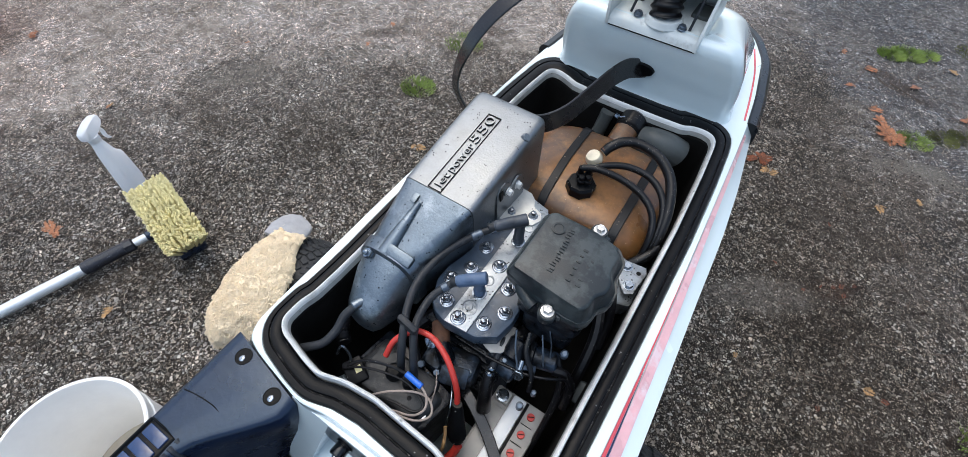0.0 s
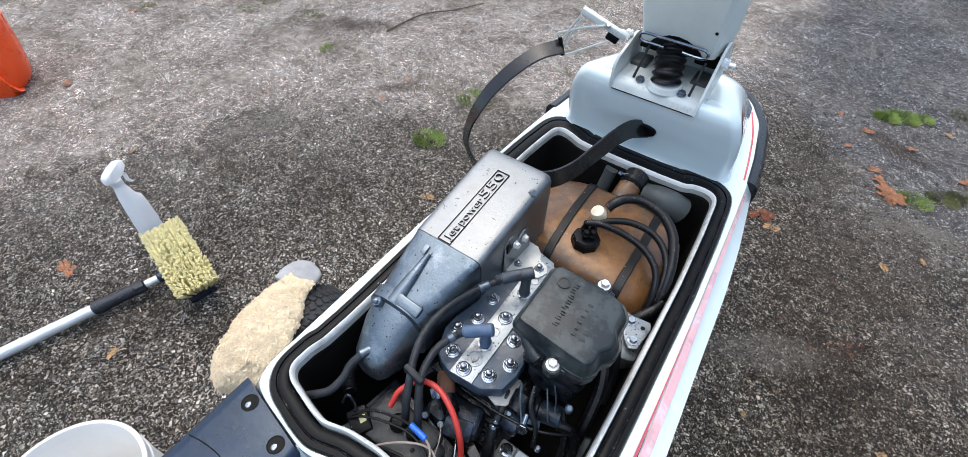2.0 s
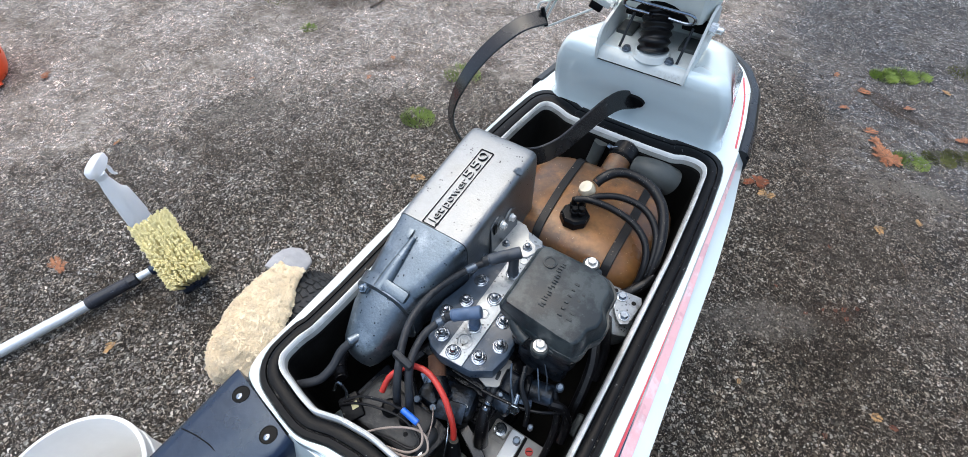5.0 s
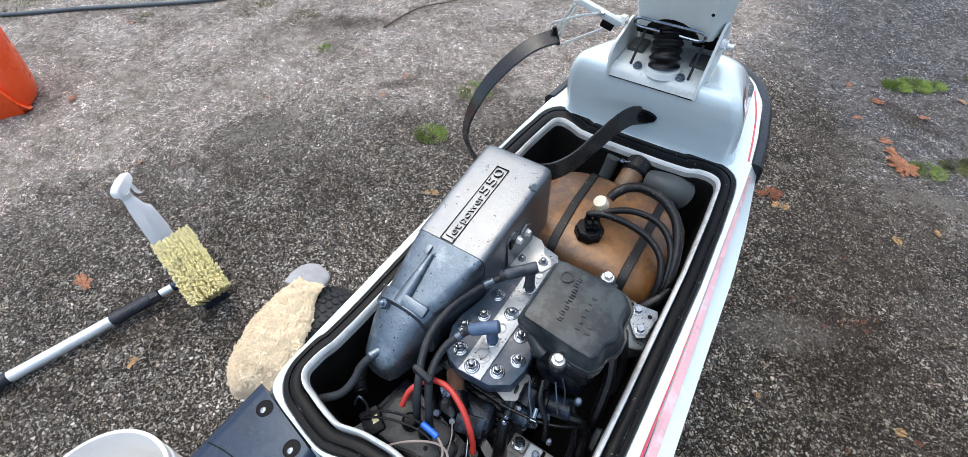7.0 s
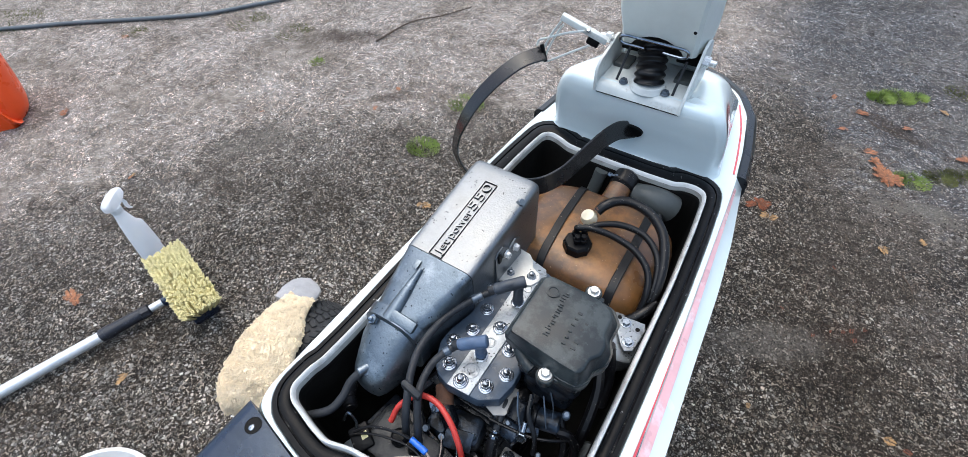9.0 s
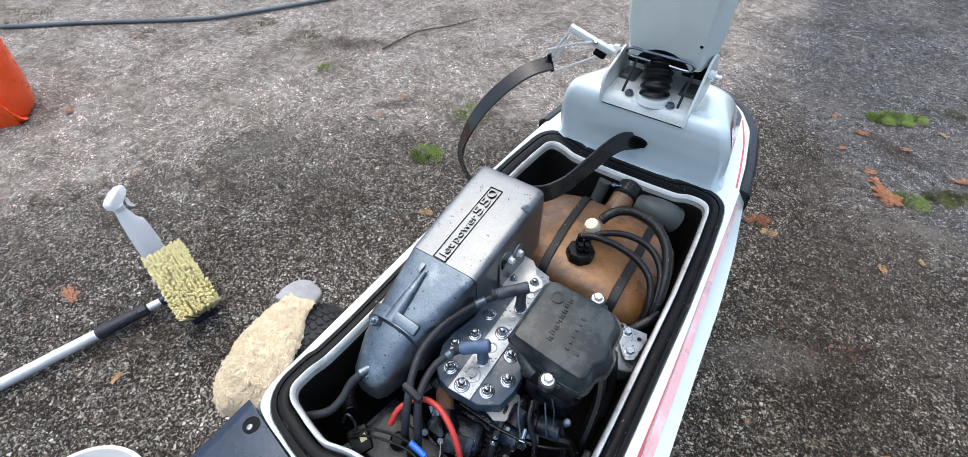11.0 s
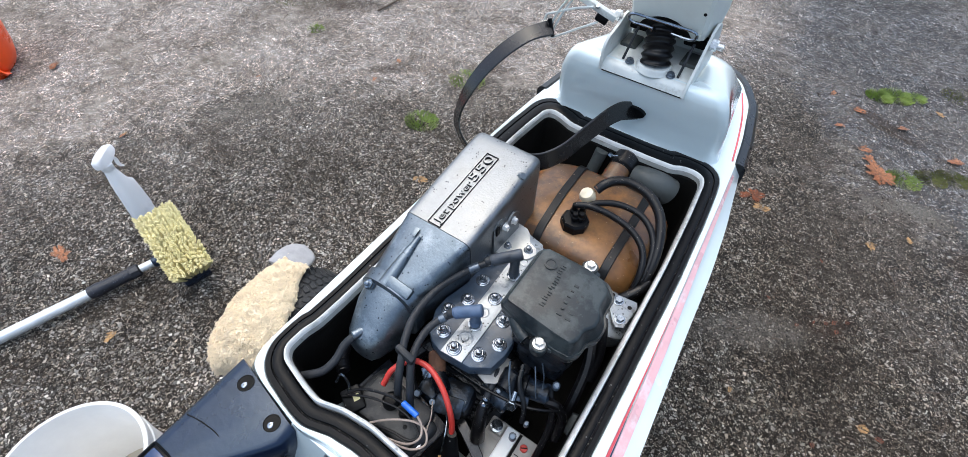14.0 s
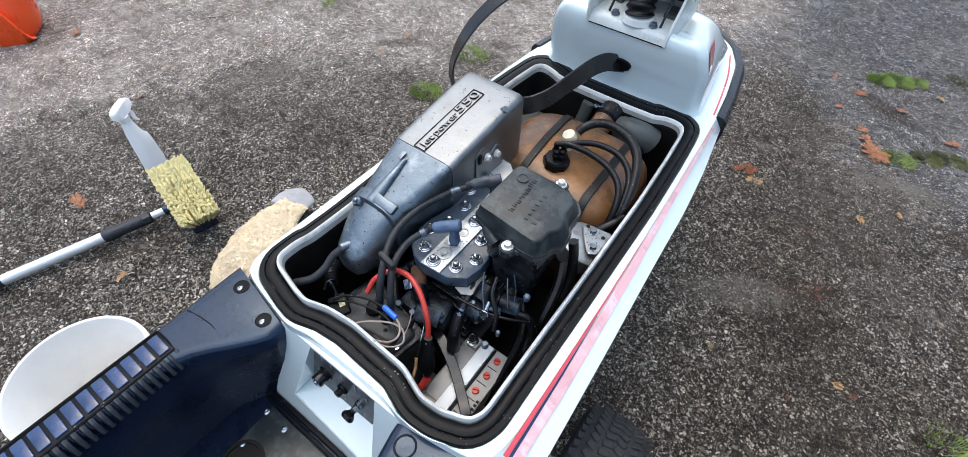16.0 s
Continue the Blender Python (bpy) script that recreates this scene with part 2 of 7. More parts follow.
    ls.new(noise_tex(ns, ls, tc, 22.0, 5.0, 0.65), b2.inputs["Height"])
    ls.new(b.outputs["Normal"], b2.inputs["Normal"])
    ls.new(b2.outputs["Normal"], p.inputs["Normal"])
    return m


M_ASPHALT = asphalt_material()
M_WHITE = surface("white_gelcoat", (0.715, 0.815, 0.835), 0.20, var=0.03, scale=5, bump=0.02, coat=1.0)
M_LIP = surface("white_lip_paint", (0.74, 0.75, 0.73), 0.4, var=0.10, scale=14, bump=0.06, specks=((0.20, 0.19, 0.17), 70, 0.34), wear=((0.50, 0.50, 0.47), 11, 0.42))
# Greyer than the lip's crown, with dirt specks and darker patches.
M_LIPWALL = surface("grey_lip_paint", (0.40, 0.41, 0.39), 0.5, var=0.2, scale=12, bump=0.08, specks=((0.14, 0.13, 0.11), 80, 0.36), wear=((0.24, 0.24, 0.22), 10, 0.45))
# Grey fibreglass coloured near-black: the bay's deep shade is in the paint.
M_BAYSHADE = surface("shaded_bay_fibreglass", (0.010, 0.0097, 0.009), 0.75, spec=0.1, var=0.35, scale=7, bump=0.3, wear=((0.007, 0.0065, 0.006), 9, 0.48))
M_RUBBER = surface("wet_black_rubber", (0.004, 0.0045, 0.0055), 0.38, var=0.3, bump=0.25, spec=0.14, specks=((0.22, 0.22, 0.22), 150, 0.36))
M_GROOVE = surface("groove_grit", (0.10, 0.10, 0.095), 0.7, var=0.4, scale=40, bump=0.3, specks=((0.50, 0.48, 0.44), 150, 0.5), wear=((0.01, 0.01, 0.01), 30, 0.55))
M_BUMPER = surface("weathered_bumper_rubber", (0.013, 0.015, 0.018), 0.30, spec=0.5, var=0.2, scale=16, bump=0.1, wear=((0.05, 0.054, 0.06), 12, 0.36))
M_STRAP = surface("rubber_strap", (0.011, 0.011, 0.012), 0.24, spec=0.6, var=0.3, scale=12, bump=0.10, wear=((0.022, 0.021, 0.02), 14, 0.30))
M_TANKSTRAP = surface("dirty_tank_strap", (0.010, 0.010, 0.011), 0.4, spec=0.3, var=0.3, scale=12, bump=0.2, specks=((0.20, 0.16, 0.12), 120, 0.40))
M_HOSE = surface("dirty_rubber_hose", (0.006, 0.006, 0.007), 0.34, spec=0.3, var=0.3, bump=0.15, specks=((0.30, 0.285, 0.255), 330, 0.40))
M_LEAD = surface("ignition_lead_rubber", (0.026, 0.029, 0.034), 0.50, spec=0.3, var=0.35, scale=40, bump=0.2, wear=((0.06, 0.063, 0.066), 45, 0.36))
M_BELLOWS = surface("oily_bellows_rubber", (0.004, 0.004, 0.005), 0.30, spec=0.3, var=0.3, bump=0.1)
M_CAPBLUE = surface("faded_blue_rubber", (0.075, 0.118, 0.20), 0.5, var=0.2, scale=30, bump=0.15)
M_RIB = surface("black_grip_rib", (0.009, 0.012, 0.018), 0.34, spec=0.45, var=0.3, bump=0.15)
M_PAD = surface("wet_black_deck_pad", (0.006, 0.0105, 0.027), 0.30, spec=0.55, var=0.3, bump=0.2, scale=20, wear=((0.003, 0.005, 0.014), 17, 0.36), coat=0.3)
# Blue tint puts the sky's reflected blue into the black pad's sheen.
M_PAD.node_tree.nodes["Principled BSDF"].inputs["Specular Tint"].default_value = (0.55, 0.75, 1.0, 1)
M_PADBLUE = surface("wet_navy_grip_tile", (0.020, 0.046, 0.125), 0.24, spec=0.5, var=0.25, scale=25, bump=0.15, wear=((0.04, 0.075, 0.17), 30, 0.34), coat=0.3)
M_CAST = surface("cast_aluminium", (0.250, 0.266, 0.280), 0.46, metal=1.0, var=0.20, scale=16, fine=260, bump=0.2,
                 specks=((0.03, 0.03, 0.033), 150, 0.40), wear=((0.245, 0.258, 0.268), 22, 0.40))
M_CASTBLUE = surface("blue_grey_cast_paint", (0.205, 0.242, 0.276), 0.45, metal=1.0, var=0.26, scale=18, fine=240, bump=0.2,
                     specks=((0.02, 0.022, 0.026), 150, 0.42), wear=((0.31, 0.35, 0.385), 16, 0.42))
M_INK = surface("black_ink", (0.006, 0.006, 0.006), 0.5, var=0.2, bump=0.05, spec=0.12)
M_HEADDARK = surface("dark_blue_head_paint", (0.050, 0.072, 0.104), 0.35, spec=0.4, var=0.35, scale=25, bump=0.3, wear=((0.16, 0.17, 0.18), 34, 0.36))
M_HEADBARE = surface("machined_aluminium", (0.37, 0.40, 0.425), 0.40, metal=0.7, var=0.16, scale=30, fine=300, bump=0.25, specks=((0.03, 0.03, 0.03), 130, 0.50), wear=((0.22, 0.23, 0.24), 30, 0.44))
M_STEEL = surface("zinc_plated_steel", (0.28, 0.32, 0.365), 0.22, metal=0.95, var=0.2, scale=60, bump=0.08)
M_TAB = surface("pale_zinc_plate", (0.60, 0.59, 0.55), 0.38, metal=0.45, var=0.16, scale=30, fine=260, bump=0.2, specks=((0.10, 0.09, 0.08), 140, 0.42))
M_NUT = surface("dull_plated_nut", (0.31, 0.34, 0.38), 0.20, metal=0.9, var=0.3, scale=80, bump=0.12)
M_CAPGREY = surface("dusty_grey_rubber", (0.048, 0.058, 0.074), 0.5, var=0.25, scale=30, bump=0.15)
M_BOLTDARK = surface("blued_steel_bolt", (0.13, 0.16, 0.20), 0.35, metal=0.6, var=0.25, scale=60, bump=0.15)
M_BOLTBRIGHT = surface("bright_plated_bolt", (0.72, 0.72, 0.70), 0.30, metal=0.5, var=0.12, scale=60, bump=0.05)
M_KNOB = surface("glossy_black_plastic", (0.006, 0.006, 0.007), 0.18, var=0.2, bump=0.05)
M_DUCT = surface("dull_grey_plastic", (0.066, 0.075, 0.074), 0.5, var=0.2, scale=18, bump=0.15, wear=((0.06, 0.063, 0.06), 14, 0.4))
M_CREAM = surface("yellowed_plastic", (0.70, 0.63, 0.47), 0.4, var=0.12, scale=60, bump=0.1)
M_BLOCK = surface("oily_black_engine", (0.004, 0.0052, 0.0078), 0.28, spec=0.28, var=0.5, scale=26, bump=0.5, wear=((0.016, 0.020, 0.026), 26, 0.40))
M_BLUESTEEL = surface("blue_grey_engine_part", (0.036, 0.054, 0.082), 0.34, metal=0.25, spec=0.35, var=0.5, scale=30, bump=0.5, wear=((0.008, 0.009, 0.011), 28, 0.50))
M_AIRBOX = surface("charcoal_plastic", (0.013, 0.0195, 0.0235), 0.40, spec=0.42, var=0.2, scale=20, fine=420, bump=0.12, specks=((0.12, 0.125, 0.13), 140, 0.34),
                   wear=((0.044, 0.054, 0.056), 22, 0.46))
M_EMBOSS = surface("worn_raised_plastic", (0.022, 0.027, 0.029), 0.5, spec=0.4, var=0.4, scale=60, bump=0.2)
M_CASE = surface("grimy_black_case", (0.018, 0.020, 0.022), 0.42, spec=0.4, var=0.4, scale=24, bump=0.4, specks=((0.14, 0.13, 0.12), 160, 0.36), wear=((0.045, 0.044, 0.042), 18, 0.42))
M_SWITCH = surface("speckled_black_plate", (0.035, 0.037, 0.042), 0.42, var=0.3, scale=40, bump=0.15, specks=((0.30, 0.31, 0.33), 160, 0.42))
M_RUST = surface("rusty_fitting", (0.12, 0.055, 0.03), 0.8, var=0.5, scale=50, bump=0.5)
M_RED = surface("red_cable_sheath", (0.50, 0.042, 0.032), 0.4, var=0.12, bump=0.05)
M_BLUE = surface("blue_crimp", (0.02, 0.14, 0.62), 0.35, var=0.1, bump=0.02)
M_BROWNWIRE = surface("tan_wire", (0.29, 0.24, 0.21), 0.45, var=0.2, bump=0.05)
M_BATT = surface("grey_battery_case", (0.36, 0.35, 0.33), 0.5, var=0.16, scale=20, bump=0.15, wear=((0.20, 0.19, 0.18), 25, 0.26))
M_BATTWHITE = surface("battery_label", (0.74, 0.77, 0.80), 0.35, var=0.08, bump=0.03)
M_ENAMEL = surface("white_bracket_paint", (0.66, 0.69, 0.67), 0.38, var=0.12, scale=16, bump=0.08, specks=((0.16, 0.13, 0.10), 75, 0.30), wear=((0.46, 0.46, 0.43), 26, 0.36))
M_POLE = surface("cream_white_pole_paint", (0.76, 0.80, 0.755), 0.42, var=0.06, scale=10, bump=0.05, specks=((0.30, 0.28, 0.24), 40, 0.24))
M_STRIPE_RED = surface("red_stripe", (0.66, 0.07, 0.085), 0.30, var=0.08, bump=0.0, coat=1.0)
# Sky gloss that washes out the stripe is mixed into its pink.
M_STRIPE_PINK = surface("gloss_paled_pink_stripe", (0.80, 0.45, 0.47), 0.30, var=0.12, scale=20, bump=0.0, coat=1.0, wear=((0.82, 0.62, 0.64), 22, 0.42))
M_STRIPE_NAVY = surface("navy_stripe", (0.012, 0.018, 0.075), 0.30, var=0.1, bump=0.0, coat=1.0)
M_TYRE = surface("tyre_rubber", (0.022, 0.023, 0.025), 0.6, spec=0.35, var=0.3, bump=0.3, wear=((0.045, 0.044, 0.042), 20, 0.35))
M_GALV = surface("galvanised_steel", (0.5, 0.5, 0.5), 0.45, metal=0.8, var=0.15, scale=30, bump=0.08)
M_BUCKET = surface("white_bucket_plastic", (0.88, 0.88, 0.86), 0.42, var=0.05, scale=8, bump=0.04)
M_ALUPOLE = surface("brushed_aluminium", (0.74, 0.78, 0.80), 0.38, metal=0.4, var=0.06, scale=30, bump=0.05)
# Pale specks stand in for small glints on the foam.
M_GRIP = surface("navy_black_grip", (0.016, 0.018, 0.027), 0.4, var=0.35, bump=0.8, fine=120, specks=((0.16, 0.17, 0.20), 140, 0.42))
M_BRISTLE = surface("pale_yellow_bristle", (0.88, 0.80, 0.44), 0.6, var=0.14, scale=25, bump=0.1, island=0.30)
M_WOOL = surface("cream_wash_wool", (0.88, 0.75, 0.55), 0.95, var=0.12, scale=25, bump=0.2, island=0.24)
M_CUFF = surface("grey_knit_cuff", (0.36, 0.36, 0.37), 0.9, var=0.16, scale=30, fine=300, bump=0.6)
M_BOTTLE = surface("white_bottle_plastic", (0.92, 0.93, 0.94), 0.35, var=0.03, bump=0.03)
M_ORANGE = surface("orange_plastic", (0.90, 0.085, 0.010), 0.30, var=0.06, bump=0.04)
M_GHOSE = surface("grey_garden_hose", (0.115, 0.135, 0.15), 0.42, var=0.15, bump=0.1)
M_GRASS = surface("grass_blade", (0.27, 0.37, 0.08), 0.55, var=0.3, scale=20, bump=0.0, island=0.5)
M_MOSS = surface("moss", (0.15, 0.16, 0.05), 0.9, var=0.4, scale=40, bump=0.4, island=0.5)
M_LEAF = surface("dead_cedar_leaf", (0.46, 0.20, 0.10), 0.75, var=0.35, scale=50, bump=0.2, island=0.6)
M_LEAFPALE = surface("pale_dead_leaf", (0.50, 0.30, 0.13), 0.75, var=0.3, scale=50, bump=0.2, island=0.7)
M_LEAFRUST = surface("rust_brown_leaf", (0.26, 0.085, 0.035), 0.75, var=0.4, scale=60, bump=0.2, island=0.75)
M_LEAFRED = surface("damp_red_leaf_crumb", (0.20, 0.060, 0.028), 0.75, var=0.35, scale=50, bump=0.2, island=0.7)
M_TWIG = surface("grey_brown_twig", (0.10, 0.074, 0.056), 0.85, var=0.3, bump=0.4)
M_PEBBLE = surface("loose_grit", (0.62, 0.59, 0.54), 0.8, var=0.2, bump=0.0, island=0.8)

def bedded(name, *stops):
    """Stones whose tone differs from one to the next."""
    m, ns, ls, p = nodes_of(name)
    g = ns.new("ShaderNodeNewGeometry")
    tc = ns.new("ShaderNodeTexCoord").outputs["Object"]
    col = ramp(ns, ls, g.outputs["Random Per Island"], *stops)
    col = mix(ns, ls, 0.6, col, ramp(ns, ls, noise_tex(ns, ls, tc, 300.0, 3.0), (0.3, 0.45), (0.7, 1.0)), "MULTIPLY")
    col = mix(ns, ls, 1.0, col, mottle(ns, ls, tc), "MULTIPLY")
    ls.new(col, p.inputs["Base Color"])
    p.inputs["Roughness"].default_value = 0.6
    p.inputs["Specular IOR Level"].default_value = 0.16
    return m


M_AGGREGATE = bedded("worn_stones", (0.0, (0.05, 0.047, 0.044)), (0.35, (0.12, 0.114, 0.106)), (0.65, (0.21, 0.20, 0.187)), (0.86, (0.35, 0.336, 0.314)), (1.0, (0.58, 0.563, 0.53)))
def stone_material():
    m, ns, ls, p = nodes_of("single_stone")
    tc = ns.new("ShaderNodeTexCoord").outputs["Object"]
    own = ns.new("ShaderNodeObjectInfo").outputs["Random"]
    col = ramp(ns, ls, own, (0.0, (0.06, 0.055, 0.05)), (0.4, (0.14, 0.132, 0.12)), (0.75, (0.22, 0.21, 0.197)), (1.0, (0.38, 0.366, 0.345)))
    col = mix(ns, ls, 0.6, col, ramp(ns, ls, noise_tex(ns, ls, tc, 260.0, 4.0), (0.3, 0.45), (0.7, 1.0)), "MULTIPLY")
    ls.new(col, p.inputs["Base Color"])
    p.inputs["Roughness"].default_value = 0.6
    p.inputs["Specular IOR Level"].default_value = 0.16
    return m


M_STONE = stone_material()
M_LITTER = surface("pale_wood_chips", (0.46, 0.40, 0.32), 0.8, var=0.3, bump=0.0, island=0.95)
M_AGGREGATEDAMP = bedded("soiled_stones", (0.0, (0.012, 0.0105, 0.009)), (0.45, (0.040, 0.035, 0.030)), (0.72, (0.11, 0.099, 0.084)), (0.90, (0.28, 0.256, 0.222)), (1.0, (0.58, 0.545, 0.49)))
M_AGGREGATEDRY = bedded("pale_stones", (0.0, (0.10, 0.097, 0.092)), (0.35, (0.19, 0.165, 0.158)), (0.65, (0.36, 0.35, 0.335)), (1.0, (0.64, 0.62, 0.595)))


def tank_material():
    m = surface("amber_tank_plastic", (0.25, 0.118, 0.040), 0.34, var=0.55, scale=7, bump=0.12, specks=((0.40, 0.28, 0.17), 260, 0.38),
                wear=((0.10, 0.054, 0.028), 5, 0.50))
    p = m.node_tree.nodes["Principled BSDF"]
    p.inputs["Subsurface Weight"].default_value = 0.25
    p.inputs["Subsurface Radius"].default_value = (0.03, 0.012, 0.004)
    p.inputs["Subsurface Scale"].default_value = 0.5
    return m


M_TANK = tank_material()


def let_light_through(m, share):
    """Thin milky plastic: part of the light passes through the wall."""
    ns, ls = m.node_tree.nodes, m.node_tree.links
    p, out = ns["Principled BSDF"], ns["Material Output"]
    t = ns.new("ShaderNodeBsdfTranslucent")
    t.inputs["Color"].default_value = (0.93, 0.94, 0.96, 1)
    both = ns.new("ShaderNodeMixShader")
    both.inputs[0].default_value = share
    ls.new(p.outputs[0], both.inputs[1])
    ls.new(t.outputs[0], both.inputs[2])
    ls.new(both.outputs[0], out.inputs["Surface"])


let_light_through(M_BOTTLE, 0.4)


# ---- mesh helpers ----
def finish(bm, angle=38):
    bmesh.ops.recalc_face_normals(bm, faces=bm.faces[:])
    for f in bm.faces:
        f.smooth = True
    lim = radians(angle)
    for e in bm.edges:
        if len(e.link_faces) == 2 and e.calc_face_angle(0.0) > lim:
            e.smooth = False
    return bm


def thing(name, label, category, at=(0, 0, 0), group="", kind=""):
    e = new(name)
    e.location = at
    e.empty_display_size = 0.05
    return tagged(e, label, category, group, kind)


def part(name, bm, material, parent=None, label="", matrix=None, angle=38):
    """Links a bmesh as one mesh object under a thing or a part."""
    me = bpy.data.meshes.new(name)
    finish(bm, angle).to_mesh(me)
    bm.free()
    me.materials.append(material)
    return placed(name, me, parent, label, matrix)


def placed(name, me, parent=None, label="", matrix=None):
    ob = new(name, me)
    if parent is not None:
        ob.parent = parent
        if parent.type == "EMPTY":
            ob.matrix_parent_inverse = Matrix.Translation(parent.location).inverted()
    if matrix is not None:
        ob.matrix_basis = matrix
    if label:
        ob["label"] = label
    return ob


def loft(rings, caps=True, closed=True, bm=None):
    bm = bm or bmesh.new()
    rows = [[bm.verts.new(p) for p in r] for r in rings]
    n = len(rows[0])
    for a, b in zip(rows, rows[1:]):
        for i in range(n if closed else n - 1):
            j = (i + 1) % n
            try:
                bm.faces.new((a[i], a[j], b[j], b[i]))
            except ValueError:
                pass
    if caps and closed:
        bm.faces.new(rows[0])
        bm.faces.new(rows[-1])
    return bm


def box(cx, cy, cz, sx, sy, sz, bevel=0.003, m=None, bm=None, seg=2):
    b = bmesh.new()
    bmesh.ops.create_cube(b, size=1.0, matrix=Matrix.Diagonal((sx, sy, sz, 1)))
    if bevel:
        bmesh.ops.bevel(b, geom=b.edges[:], offset=bevel, segments=seg, affect="EDGES", profile=0.5)
    b.transform(Matrix.Translation((cx, cy, cz)) @ (m or Matrix()))
    return join(bm, b)


def join(bm, other):
    if bm is None:
        return other
    me = bpy.data.meshes.new("tmp")
    other.to_mesh(me)
    bm.from_mesh(me)
    bpy.data.meshes.remove(me)
    other.free()
    return bm


def prism(poly, z0, z1, bevel=0.0, bm=None, seg=2):
    b = bmesh.new()
    lo = [b.verts.new((x, y, z0)) for x, y in poly]
    hi = [b.verts.new((x, y, z1)) for x, y in poly]
    b.faces.new(lo)
    top = b.faces.new(hi)
    n = len(poly)
    for i in range(n):
        b.faces.new((lo[i], lo[(i + 1) % n], hi[(i + 1) % n], hi[i]))
    if bevel:
        bmesh.ops.bevel(b, geom=list(top.edges), offset=bevel, segments=seg, affect="EDGES", profile=0.5)
    return join(bm, b)


def lathe(profile, n=20, m=None, bm=None, caps=True):
    """Turned about z: rows of radius and height."""
    rings = [[(r * math.cos(2 * math.pi * k / n), r * math.sin(2 * math.pi * k / n), z) for k in range(n)] for r, z in profile]
    b = loft(rings, caps)
    if m is not None:
        b.transform(m)
    return join(bm, b)


def spline(pts, steps=6):
    """A smooth run through the points."""
    p = [Vector(q) for q in pts]
    if len(p) < 3:
        return p
    ext = [p[0] * 2 - p[1]] + p + [p[-1] * 2 - p[-2]]
    out = []
    for i in range(1, len(ext) - 2):
        a, b, c, d = ext[i - 1:i + 3]
        for s in range(steps):
            t = s / steps
            out.append(0.5 * ((2 * b) + (c - a) * t + (2 * a - 5 * b + 4 * c - d) * t * t + (3 * b - a - 3 * c + d) * t ** 3))
    out.append(p[-1])
    return out


def tube(pts, r, n=8, steps=6, bm=None, ribs=None):
    """A round hose through the points; ribs: spacing and height of corrugations."""
    path = spline(pts, steps)
    up = Vector((0.13, 0.21, 1.0)).normalized()
    rings = []
    total = 0.0
    for i, q in enumerate(path):
        t = (path[min(i + 1, len(path) - 1)] - path[max(i - 1, 0)]).normalized()
        up = (up - t * up.dot(t))
        up = up.normalized() if up.length > 1e-4 else t.orthogonal().normalized()
        side = t.cross(up)
        if i:
            total += (q - path[i - 1]).length
        rr = r(i / (len(path) - 1)) if callable(r) else r
        if ribs:
            rr += ribs[1] * math.sin(total / ribs[0] * 2 * math.pi)
        rings.append([q + (up * math.cos(2 * math.pi * k / n) + side * math.sin(2 * math.pi * k / n)) * rr for k in range(n)])
    return join(bm, loft(rings))


def strip(pts, sides, width, thick, steps=8, bm=None):
    """A flat band; sides gives the direction of its width at each point."""
    path = spline(pts, steps)
    sd = spline(sides, steps)
    rings = []
    for i, q in enumerate(path):
        t = (path[min(i + 1, len(path) - 1)] - path[max(i - 1, 0)]).normalized()
        s = sd[i] - t * sd[i].dot(t)
        s.normalize()
        nrm = t.cross(s)
        w, h, c = width / 2, thick / 2, thick * 0.35
        rings.append([q + s * a + nrm * b for a, b in ((-w + c, -h), (w - c, -h), (w, -h + c), (w, h - c), (w - c, h), (-w + c, h), (-w, h - c), (-w, -h + c))])
    return join(bm, loft(rings))


def oval(cx, y, cz, hw, hh, p=3.0, n=44):
    """A rounded-box ring across y."""
    out = []
    for k in range(n):
        a = 2 * math.pi * k / n
        c, s = math.cos(a), math.sin(a)
        out.append((cx + hw * math.copysign(abs(c) ** (2 / p), c), y, cz + hh * math.copysign(abs(s) ** (2 / p), s)))
    return out


def aim(a, b):
    """A turn that lays z along a to b, placed at a."""
    d = Vector(b) - Vector(a)
    return Matrix.Translation(a) @ d.to_track_quat("Z", "Y").to_matrix().to_4x4()


def rod(a, b, r, n=10, bm=None, r2=None):
    length = (Vector(b) - Vector(a)).length
    r2 = r if r2 is None else r2
    c = min(r, r2) * 0.2
    return lathe([(r - c, 0), (r, c), (r2, length - c), (r2 - c, length)], n, aim(a, b), bm)


def hexa(r, z0, z1):
    """A hexagonal prism with chamfered top."""
    ring = lambda q, z: [(q * math.cos(math.pi * k / 3), q * math.sin(math.pi * k / 3), z) for k in range(6)]
    return loft([ring(r, z0), ring(r, z1 - 0.15 * (z1 - z0)), ring(r * 0.88, z1)])


def text_mesh(words, size, depth, grow=0.0):
    cu = bpy.data.curves.new("lettering", "FONT")
    cu.body = words
    cu.size = size
    cu.extrude = depth
    cu.offset = grow
    cu.resolution_u = 3
    tmp = bpy.data.objects.new("lettering", cu)
    me = bpy.data.meshes.new_from_object(tmp)
    bpy.data.objects.remove(tmp)
    bm = bmesh.new()
    bm.from_mesh(me)
    bpy.data.meshes.remove(me)
    return bm


